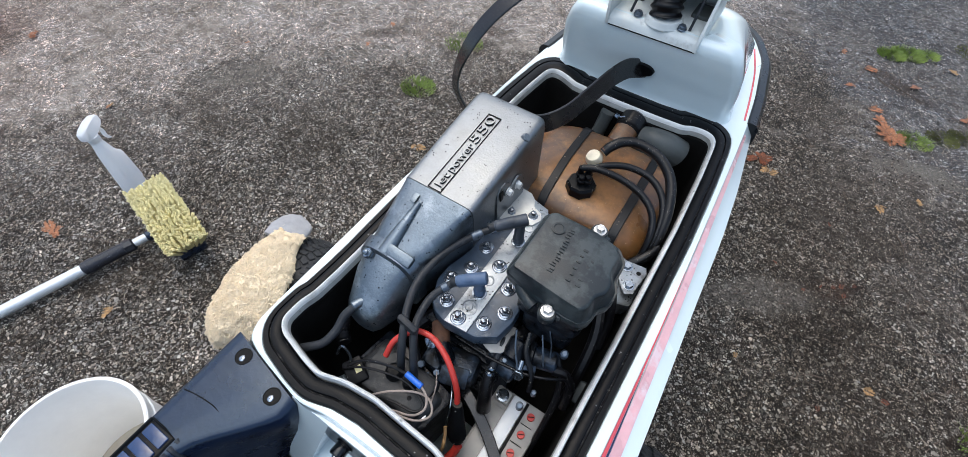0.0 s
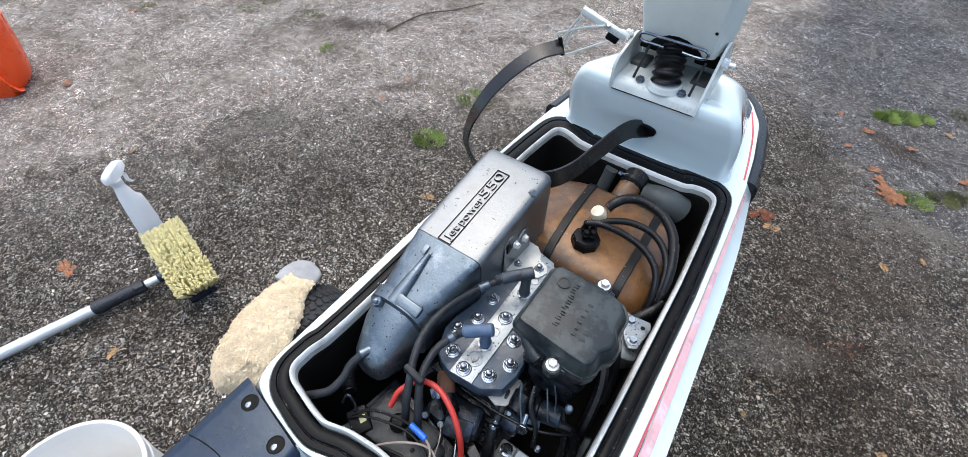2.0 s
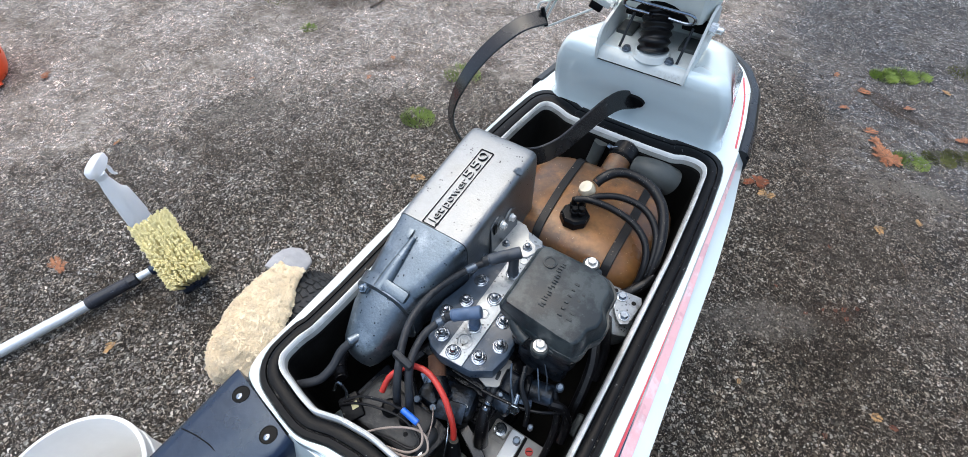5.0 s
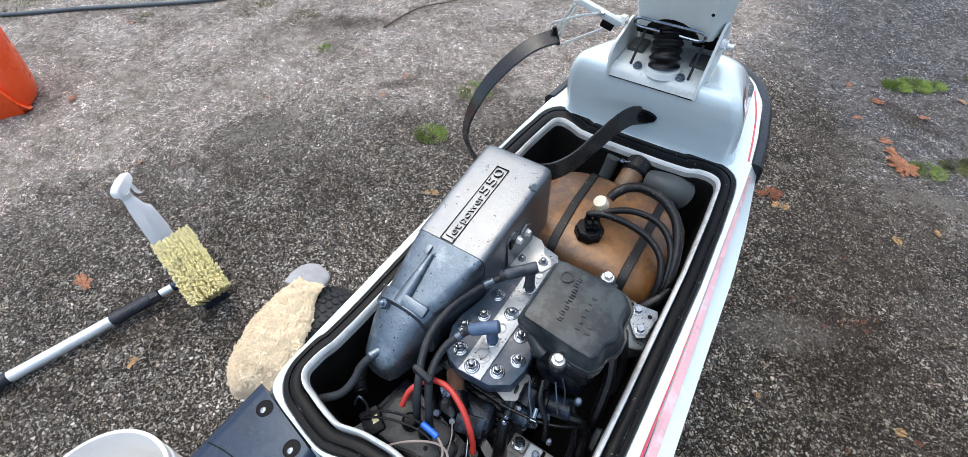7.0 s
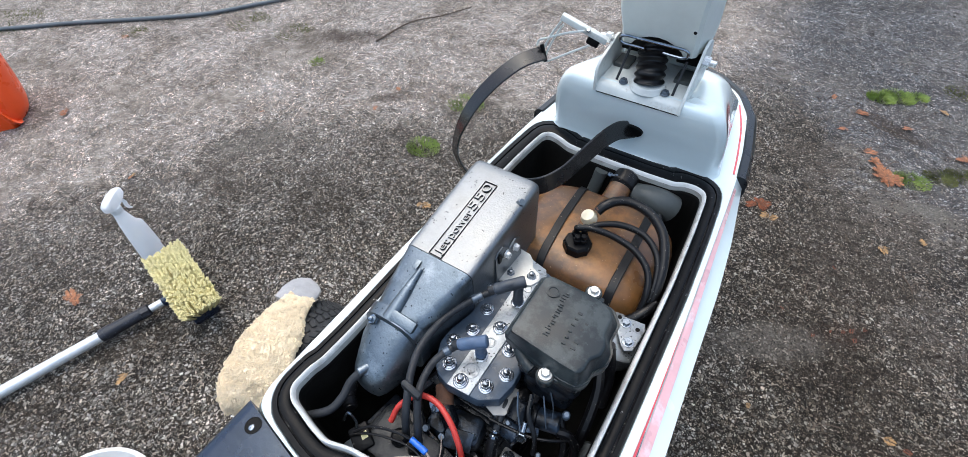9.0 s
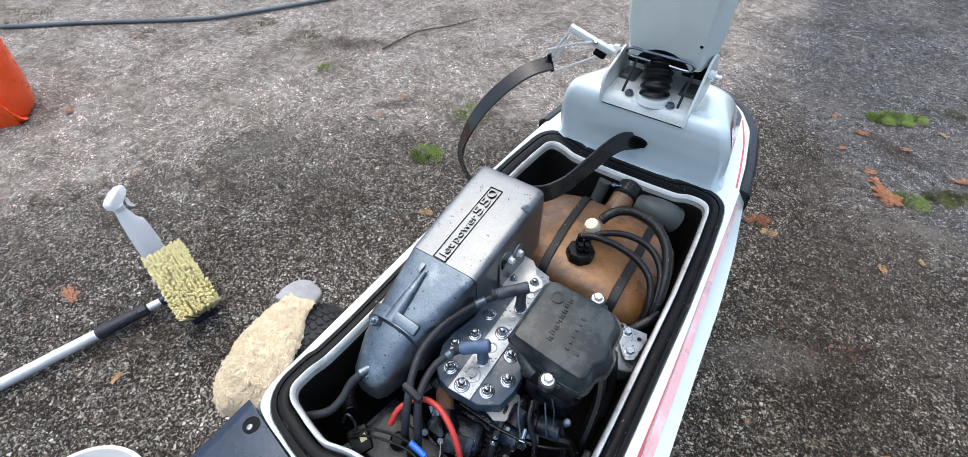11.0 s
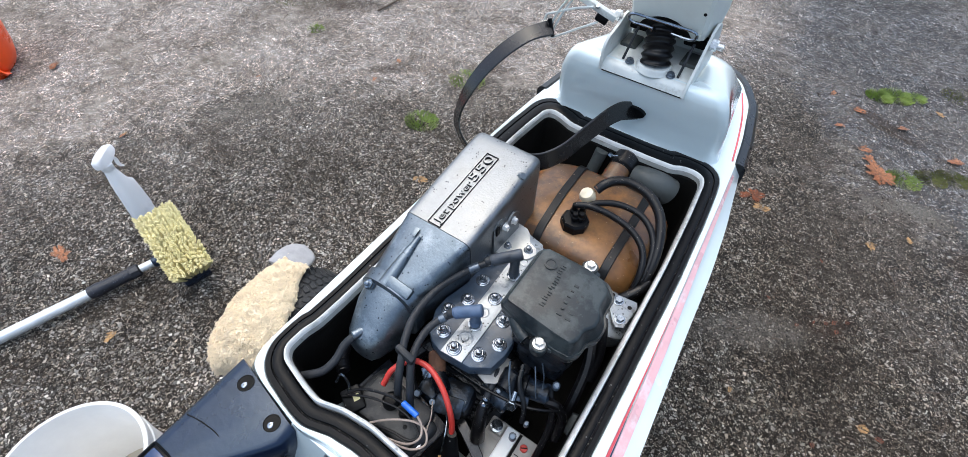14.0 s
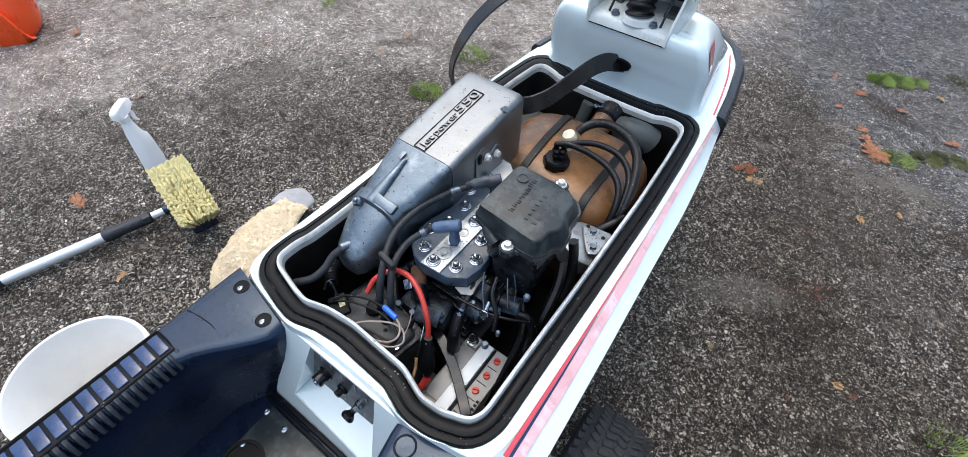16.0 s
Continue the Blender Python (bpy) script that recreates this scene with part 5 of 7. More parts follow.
    part("carb_bowl", rod((0.062, 0.345, 0.580), (0.118, 0.335, 0.575), 0.020, 16), M_BLUESTEEL, cb, "blue-grey carburettor bowl")
    part("carb_screw", join(rod((0.118, 0.352, 0.612), (0.122, 0.330, 0.600), 0.006), hexb((0.1225, 0.331, 0.601), (0.15, -0.8, 0.5), 0.010, 0.007)), M_STEEL, cb)
    part("throttle_link", tube([(0.09, 0.372, 0.66), (0.102, 0.352, 0.635), (0.118, 0.335, 0.608)], 0.0018, 6, 4), M_BOLTDARK, cb)
    # exhaust side and below
    low = bmesh.new()
    rod((-0.04, 0.335, 0.60), (-0.015, 0.302, 0.595), 0.016, 14, low)
    part("rusty_union", low, M_RUST, e, "rust-brown pipe union")
    part("union_cap", rod((-0.020, 0.308, 0.596), (0.012, 0.285, 0.588), 0.0145, 14), M_BLOCK, e, "black union cap")
    st = bmesh.new()
    box(0.018, 0.305, 0.53, 0.075, 0.055, 0.06, 0.012, Euler((0.1, 0, 0.2)).to_matrix().to_4x4(), st)
    box(-0.02, 0.285, 0.545, 0.04, 0.035, 0.05, 0.008, bm=st)
    part("front_casting", st, M_BLUESTEEL, e, "blue-grey crankcase end")
    for x, y, z in ((0.0, 0.268, 0.562), (0.040, 0.284, 0.562), (-0.028, 0.262, 0.575)):
        part("case_bolt", hexb((x, y, z), (0.1, -0.4, 0.9), 0.0065, 0.010), M_BOLTDARK, e)
    part("starter_cable", tube([(0.071, 0.398, 0.580), (0.071, 0.380, 0.602), (0.074, 0.356, 0.608), (0.078, 0.333, 0.598), (0.079, 0.316, 0.586)], 0.0062, 10, 6), M_LEAD, e, "black starter cable")
    part("cable_boot", tube([(0.080, 0.309, 0.580), (0.084, 0.296, 0.568), (0.090, 0.280, 0.548), (0.094, 0.272, 0.52)], lambda f: 0.0095 + 0.004 * f, 12, 5), M_HOSE, e, "flared black rubber boot")
    part("inlet_elbow", tube([(0.092, 0.402, 0.592), (0.090, 0.386, 0.602), (0.092, 0.370, 0.594), (0.096, 0.360, 0.570)], 0.0135, 14, 6), M_HOSE, e, "black rubber inlet elbow")
    part("cable_eye", join(rod((0.0788, 0.321, 0.590), (0.0797, 0.316, 0.586), 0.0076, 12), rod((0.0795, 0.314, 0.584), (0.0805, 0.308, 0.579), 0.0082, 12)), M_STEEL, e)
    for pts, r, mat in (([(0.16, 0.40, 0.60), (0.19, 0.36, 0.56), (0.195, 0.30, 0.50), (0.19, 0.25, 0.42)], 0.006, M_HOSE),
                        ([(-0.06, 0.36, 0.58), (-0.085, 0.32, 0.55), (-0.10, 0.27, 0.50)], 0.012, M_HOSE),
                        ([(0.185, 0.50, 0.63), (0.20, 0.46, 0.60), (0.205, 0.40, 0.55), (0.20, 0.36, 0.48)], 0.010, M_HOSE)):
        part("engine_hose", tube(pts, r, 8, 6), mat, e)
    part("carb_barrel", join(rod((0.098, 0.368, 0.590), (0.168, 0.386, 0.592), 0.0185, 18), lathe([(0.021, 0.0), (0.0225, 0.003), (0.0225, 0.009), (0.019, 0.011)], 18, aim((0.118, 0.374, 0.591), (0.168, 0.386, 0.592)))), M_BLUESTEEL, cb, "blue-grey carburettor barrel")
    part("choke_rod", tube([(0.136, 0.400, 0.660), (0.148, 0.392, 0.628), (0.156, 0.380, 0.606), (0.176, 0.376, 0.588)], 0.0014, 6, 5), M_BOLTDARK, cb, "thin choke rod")
    part("carb_lever", box(0.128, 0.345, 0.606, 0.034, 0.009, 0.004, 0.0012, Euler((0.3, 0.1, 0.5)).to_matrix().to_4x4()), M_BLUESTEEL, cb, "steel throttle lever")
    for x, y, z, r in ((0.140, 0.350, 0.595, 0.0036), (0.158, 0.326, 0.578, 0.0036), (0.092, 0.338, 0.600, 0.004), (0.172, 0.392, 0.632, 0.005),
                       (0.148, 0.300, 0.560, 0.005), (-0.012, 0.256, 0.560, 0.0045), (-0.045, 0.268, 0.575, 0.005), (0.046, 0.296, 0.566, 0.0045)):
        part("small_screw", join(hexb((x, y, z), (0.1, -0.35, 0.9), r, r * 1.1), rod((x, y, z - 0.012), (x, y, z + 0.001), r * 1.35, 10)), M_BOLTDARK, e)
    part("spade_clip", box(-0.030, 0.292, 0.604, 0.016, 0.020, 0.006, 0.002, Euler((0.5, -0.4, 0.7)).to_matrix().to_4x4()), M_STEEL, e, "bright metal clip")
    part("coil_bracket", box(0.030, 0.275, 0.574, 0.050, 0.034, 0.005, 0.0015, Euler((0.5, 0.05, 0.3)).to_matrix().to_4x4()), M_BLUESTEEL, e, "blue-grey bracket plate")
    for pts, r, mat in (([(0.036, 0.262, 0.582), (0.048, 0.246, 0.590), (0.058, 0.226, 0.585), (0.062, 0.208, 0.560)], 0.0013, M_STEEL),
                        ([(0.005, 0.262, 0.586), (0.020, 0.240, 0.592), (0.026, 0.218, 0.580)], 0.0012, M_BROWNWIRE),
                        ([(0.062, 0.325, 0.606), (0.095, 0.330, 0.602), (0.135, 0.338, 0.600), (0.168, 0.352, 0.598), (0.192, 0.372, 0.585)], 0.0028, M_HOSE),
                        ([(0.168, 0.372, 0.590), (0.188, 0.378, 0.585), (0.205, 0.372, 0.565), (0.21, 0.35, 0.52)], 0.0085, M_HOSE),
                        ([(0.128, 0.392, 0.650), (0.140, 0.376, 0.634), (0.152, 0.362, 0.606)], 0.0014, M_BOLTDARK),
                        ([(0.108, 0.388, 0.640), (0.118, 0.360, 0.626), (0.142, 0.340, 0.606), (0.150, 0.322, 0.580)], 0.0045, M_HOSE),
                        ([(-0.075, 0.300, 0.590), (-0.05, 0.275, 0.585), (-0.03, 0.255, 0.57), (-0.025, 0.24, 0.54)], 0.006, M_HOSE)):
        part("engine_hose" if r > 0.002 else "thin_wire", tube(pts, r, 8, 6), mat, e)
    # flywheel cover with its triangular bracket
    cov = lathe([(0.055, -0.045), (0.055, -0.004), (0.050, 0.0), (0.0, 0.001)], 28, Matrix.Translation((0.190, 0.605, 0.585)) @ Euler((radians(-8), radians(16), 0)).to_matrix().to_4x4())
    cv = part("bracket_boss", cov, M_HEADBARE, e, "cast aluminium boss")
    tri = prism([(0.165, 0.626), (0.176, 0.640), (0.222, 0.645), (0.228, 0.632), (0.222, 0.578), (0.208, 0.570), (0.198, 0.580)], 0.0, 0.004, 0.001)
    tri.transform(Matrix.Translation((0, 0, 0.594)))
    part("bracket_plate", tri, M_HEADBARE, cv, "drilled aluminium bracket plate")
    for x, y in ((0.189, 0.627), (0.208, 0.590)):
        part("bracket_bolt", join(hexb((x, y, 0.598), (0, 0, 1), 0.008, 0.007), lathe([(0.011, 0.5975), (0.011, 0.5992), (0.008, 0.5995)], 14, Matrix.Translation((x, y, 0)))), M_STEEL, cv)
    for x, y in ((0.174, 0.634), (0.214, 0.625)):
        part("bracket_hole", lathe([(0.0045, 0.0), (0.0045, 0.0006), (0, 0.0006)], 12, Matrix.Translation((x, y, 0.598))), M_INK, cv)
    part("breather_hose", tube([(0.185, 0.528, 0.665), (0.196, 0.522, 0.625), (0.206, 0.505, 0.59), (0.212, 0.470, 0.55)], 0.010, 12, 6), M_HOSE, e)


engine()


def air_box():
    a = thing("air_intake_box", "charcoal plastic intake box bolted over the carburettor", "intake box", (0.118, 0.46, 0.60))
    rim = [(0.044, 0.402), (0.098, 0.387), (0.150, 0.380), (0.176, 0.382), (0.187, 0.398), (0.188, 0.420), (0.200, 0.436), (0.200, 0.460), (0.190, 0.476), (0.190, 0.512), (0.173, 0.531), (0.138, 0.538), (0.056, 0.536), (0.043, 0.526)]
    top = [(0.058, 0.394), (0.102, 0.390), (0.150, 0.387), (0.171, 0.388), (0.177, 0.400), (0.177, 0.417), (0.188, 0.432), (0.188, 0.450), (0.178, 0.466), (0.178, 0.497), (0.166, 0.511), (0.136, 0.515), (0.064, 0.514), (0.057, 0.506)]
    rim, top = fillet(rim, 0.006, 4), fillet(top, 0.0055, 4)
    cen = Vector((0.118, 0.455))
    fall = lambda p: -0.10 * max(0.0, p.x - 0.12)

    def ring(f, grow, z):
        """Between the flange and the top face (f from 0 to 1), drawn in or out by grow."""
        pts = [cen + (p.lerp(q, f) - cen) * grow for p, q in zip(rim, top)]
        return [(p.x, p.y, z + fall(p) * f) for p in pts]
    body = loft([ring(0, 0.90, 0.752), ring(0, 1.0, 0.754), ring(0, 1.008, 0.757), ring(0, 1.008, 0.764), ring(0, 0.997, 0.7665), ring(0.22, 1.0, 0.7675), ring(0.34, 1.0, 0.7705), ring(0.86, 1.0, 0.7955), ring(0.96, 0.997, 0.7995), ring(1, 0.985, 0.8014), ring(1, 0.93, 0.8022)])
    lid = part("box_lid", body, M_AIRBOX, a, "charcoal moulded lid", angle=42)
    part("flange_lip", loft([ring(0, 0.985, 0.7515), ring(0, 0.985, 0.742), ring(0, 0.96, 0.740)], caps=False), M_BLOCK, lid)
    for x, y, z in ((0.132, 0.538, 0.776), (0.129, 0.377, 0.764)):
        near = y < 0.45
        ear = lathe([(0.013, -0.016), (0.014, -0.001), (0.0125, 0.001), (0.0, 0.001)], 16, Matrix.Translation((x, y, z)))
        box(x + 0.004, y + (0.014 if near else -0.014), z - 0.007, 0.034, 0.028, 0.012, 0.004, bm=ear)
        part("lug", ear, M_AIRBOX, a)
        part("lid_bolt", join(hexb((x, y, z + 0.002), (0, 0, 1), 0.0072, 0.008), lathe([(0.0100, 0.001), (0.0100, 0.0028), (0.007, 0.0032)], 16, Matrix.Translation((x, y, z)))), M_BOLTBRIGHT, a, "bright hex bolt")
    part("cover_boss", tube([(0.074, 0.400, 0.748), (0.082, 0.392, 0.750), (0.094, 0.385, 0.750), (0.106, 0.381, 0.748)], 0.0105, 14, 6), M_AIRBOX, a)
    # worn embossed lettering, kept as plain bars
    for k in range(8):
        y = 0.418 + k * 0.0108
        x = 0.1075 - 0.08 * (y - 0.412)
        for dy, w in ((-0.0022, 0.0105), (0.0024, 0.0085)):
            part("embossed_bar", box(x + rnd.uniform(-0.002, 0.002), y + dy, 0.8018, 0.5 * w + rnd.uniform(0.001, 0.005), rnd.uniform(0.0012, 0.0026), 0.0016, 0.0005), M_EMBOSS, lid)
    for k in range(6):
        y = 0.418 + k * 0.0115
        for x in (0.134, 0.149):
            if not (k in (2, 5) and x > 0.14):
                part("embossed_bar", box(x + rnd.uniform(-0.001, 0.001), y, 0.8016 - 0.10 * (x - 0.12), rnd.uniform(0.005, 0.0085), rnd.uniform(0.0022, 0.005), 0.0016, 0.0005), M_EMBOSS, lid)
    part("worn_emblem", lathe([(0.011, 0.0), (0.011, 0.0012), (0.008, 0.0016), (0.007, 0.0006), (0.0, 0.0008)], 14, Matrix.Translation((0.082, 0.488, 0.8020))), M_EMBOSS, lid, "worn round emblem")
    part("intake_skirt", box(0.122, 0.458, 0.702, 0.112, 0.115, 0.085, 0.014), M_BLOCK, a)


air_box()


def fuel_tank():
    f = thing("fuel_tank", "amber translucent plastic fuel tank, strapped down ahead of the engine", "fuel tank", (0.045, 0.79, 0.245))
    def ring(hx, hy, z, cx=0.034, cy=0.795, p=4.2, n=40, skew=0.0):
        hx, hy, skew = hx * 1.11, hy * 1.02, skew * 0.62
        out = []
        for k in range(n):
            a = 2 * math.pi * k / n
            c, s = math.cos(a), math.sin(a)
            x = cx + hx * math.copysign(abs(c) ** (2 / p), c)
            y = cy + hy * math.copysign(abs(s) ** (2 / p), s)
            out.append((x, y, z - skew * (x - cx) ** 2))
        return out
    body = loft([ring(0.12, 0.10, 0.246), ring(0.150, 0.128, 0.26), ring(0.162, 0.140, 0.34), ring(0.166, 0.145, 0.50), ring(0.164, 0.1435, 0.558, skew=0.4), ring(0.158, 0.138, 0.588, skew=0.6),
                 ring(0.147, 0.128, 0.607, skew=0.8), ring(0.130, 0.112, 0.6185, skew=0.9), ring(0.095, 0.082, 0.624, skew=0.9), ring(0.04, 0.03, 0.6255, skew=0.9)])
    tank = part("tank_shell", body, M_TANK, f, "stained amber plastic shell", angle=70)
    part("mould_seam", tube([(0.0, 0.655, 0.575), (0.002, 0.69, 0.6135), (0.004, 0.80, 0.6245), (0.004, 0.90, 0.6135), (0.004, 0.93, 0.585)], 0.0022, 6, 5), M_TANK, tank)
    for x, dx in ((-0.034, 0.010), (0.135, 0.0)):
        drop = 0.56 * (x - 0.034) ** 2
        pts = [(x + dx, 0.640, 0.45), (x + dx, 0.644, 0.53), (x + dx, 0.651, 0.572 - drop), (x + dx, 0.663, 0.604 - drop), (x + dx * 0.8, 0.683, 0.6205 - drop), (x + dx * 0.6, 0.712, 0.6265 - drop),
               (x, 0.795, 0.6285 - drop), (x - 0.002, 0.880, 0.6265 - drop), (x - 0.003, 0.909, 0.6200 - drop), (x - 0.004, 0.928, 0.606 - drop), (x - 0.004, 0.941, 0.584 - drop), (x - 0.004, 0.948, 0.53), (x - 0.004, 0.950, 0.47)]
        part("tank_strap", strip(pts, [(1, 0, 0)] * len(pts), 0.019, 0.004, 5), M_TANKSTRAP, f, "dirty black rubber tank strap")
    oct_ring = lambda r, z: [(0.030 + r * math.cos(math.pi * (k + 0.5) / 4), 0.732 + r * math.sin(math.pi * (k + 0.5) / 4), z) for k in range(8)]
    cap = part("tank_fitting", loft([oct_ring(0.031, 0.616), oct_ring(0.031, 0.640), oct_ring(0.027, 0.645), oct_ring(0.020, 0.646)]), M_RUBBER, f, "black octagonal pick-up fitting", angle=25)
    for x, y, h in ((0.020, 0.740, 0.676), (0.036, 0.746, 0.672), (0.030, 0.724, 0.668), (0.042, 0.730, 0.670)):
        part("nipple", join(rod((x, y, 0.644), (x, y, h), 0.0062, 10), rod((x, y, 0.652), (x, y, 0.660), 0.0085, 10)), M_RUBBER, cap)
    part("breather_valve", join(lathe([(0.011, 0.0), (0.017, 0.006), (0.0185, 0.016), (0.014, 0.026), (0.0, 0.029)], 18, Matrix.Translation((0.030, 0.795, 0.648)) @ Euler((0.3, -0.3, 0)).to_matrix().to_4x4()),
                                rod((0.028, 0.792, 0.62), (0.028, 0.793, 0.652), 0.008, 12)), M_CREAM, f, "yellowed white plastic breather valve")
    part("hose_clamp", rod((0.037, 0.803, 0.677), (0.046, 0.815, 0.684), 0.0088, 12), M_RUST, f, "brass hose clamp")
    part("fuel_hose", tube([(0.038, 0.803, 0.674), (0.046, 0.816, 0.684), (0.064, 0.838, 0.690), (0.095, 0.852, 0.690), (0.140, 0.846, 0.684), (0.178, 0.818, 0.672), (0.200, 0.776, 0.655), (0.212, 0.730, 0.63), (0.214, 0.69, 0.59), (0.212, 0.66, 0.53)], 0.0105, 12, 7), M_HOSE, f, "thick dirty fuel hose")
    part("fuel_hose", tube([(0.036, 0.748, 0.670), (0.062, 0.775, 0.674), (0.100, 0.795, 0.674), (0.145, 0.798, 0.668), (0.180, 0.778, 0.658), (0.200, 0.745, 0.642), (0.208, 0.70, 0.61), (0.206, 0.66, 0.55)], 0.0072, 10, 7), M_HOSE, f, "dirty fuel hose")
    part("fuel_hose", tube([(0.022, 0.740, 0.674), (0.050, 0.748, 0.680), (0.100, 0.757, 0.672), (0.150, 0.752, 0.660), (0.185, 0.728, 0.645), (0.200, 0.692, 0.618), (0.200, 0.655, 0.57), (0.196, 0.63, 0.51)], 0.0072, 10, 7), M_HOSE, f, "dirty fuel hose")
    part("lower_hose", tube([(0.222, 0.70, 0.60), (0.212, 0.672, 0.598), (0.196, 0.650, 0.588), (0.178, 0.638, 0.57), (0.165, 0.628, 0.53)], 0.011, 12, 6), M_HOSE, f)
    neck = rod((0.030, 0.915, 0.572), (0.034, 0.985, 0.600), 0.029, 20)
    part("filler_neck", neck, M_TANK, f, "amber filler neck")
    part("neck_hose", join(rod((0.034, 0.978, 0.598), (0.038, 1.022, 0.612), 0.032, 22), rod((0.0345, 0.986, 0.600), (0.0355, 0.994, 0.603), 0.0345, 22)), M_HOSE, f, "black rubber filler hose")
    part("neck_clip", join(hexb((0.004, 0.988, 0.620), (-1, 0, 0.4), 0.006, 0.010), rod((0.004, 0.988, 0.62), (0.02, 0.988, 0.628), 0.003)), M_STEEL, f)


fuel_tank()


def bay_fittings():
    w = thing("water_muffler", "dark grey water muffler in the nose of the bay", "muffler", (-0.13, 0.93, 0.25))
    part("muffler_body", loft([oval(-0.150, 0.86, 0.44, 0.05, 0.08, 2.6), oval(-0.150, 0.875, 0.44, 0.068, 0.105, 3), oval(-0.150, 0.95, 0.44, 0.070, 0.11, 3), oval(-0.150, 0.985, 0.44, 0.055, 0.09, 3)]), M_DUCT, w)
    part("muffler_outlet", tube([(-0.13, 0.965, 0.47), (-0.07, 0.985, 0.50), (0.0, 0.995, 0.49), (0.06, 0.995, 0.46)], 0.024, 14, 6), M_BLUESTEEL, w, "grey outlet pipe")
    g = thing("grey_filler_tube", "dull grey moulded duct under the deck edge", "duct", (0.10, 0.97, 0.25))
    part("duct_shell", tube([(0.085, 1.01, 0.60), (0.095, 0.995, 0.57), (0.115, 0.985, 0.52), (0.12, 0.96, 0.40), (0.12, 0.96, 0.26)], 0.036, 16, 6), M_DUCT, g)
    part("duct_shoulder", tube([(0.160, 1.000, 0.575), (0.135, 0.990, 0.592), (0.105, 0.985, 0.598), (0.075, 0.990, 0.590)], lambda f: 0.036 - 0.008 * f, 18, 6), M_DUCT, g, "grey moulded shoulder")
    part("duct_bracket", tube([(-0.028, 1.005, 0.61), (-0.032, 0.998, 0.575), (-0.038, 0.985, 0.53)], 0.017, 14, 5), M_DUCT, g)
    k = thing("wall_clip", "dull grey plastic clip on the bay wall", "clip", (0.224, 0.39, 0.52))
    part("clip_body", join(box(0.2235, 0.39, 0.520, 0.018, 0.042, 0.020, 0.006, Euler((0.5, 0, 0)).to_matrix().to_4x4()), rod((0.214, 0.375, 0.510), (0.214, 0.405, 0.532), 0.006, 10)), M_DUCT, k)
    c = thing("steering_cable", "black steering cable running down the bay wall", "cable", (0.2, 0.95, 0.3))
    part("cable_sheath", tube([(0.105, 1.02, 0.585), (0.130, 0.985, 0.592), (0.150, 0.955, 0.575), (0.175, 0.915, 0.55), (0.205, 0.85, 0.48), (0.21, 0.78, 0.36), (0.2, 0.7, 0.26)], 0.008, 10, 6), M_HOSE, c)
    part("cable_sheath", tube([(0.09, 1.02, 0.58), (0.115, 0.99, 0.575), (0.14, 0.955, 0.55), (0.17, 0.90, 0.50), (0.19, 0.86, 0.40)], 0.006, 8, 6), M_HOSE, c)


bay_fittings()


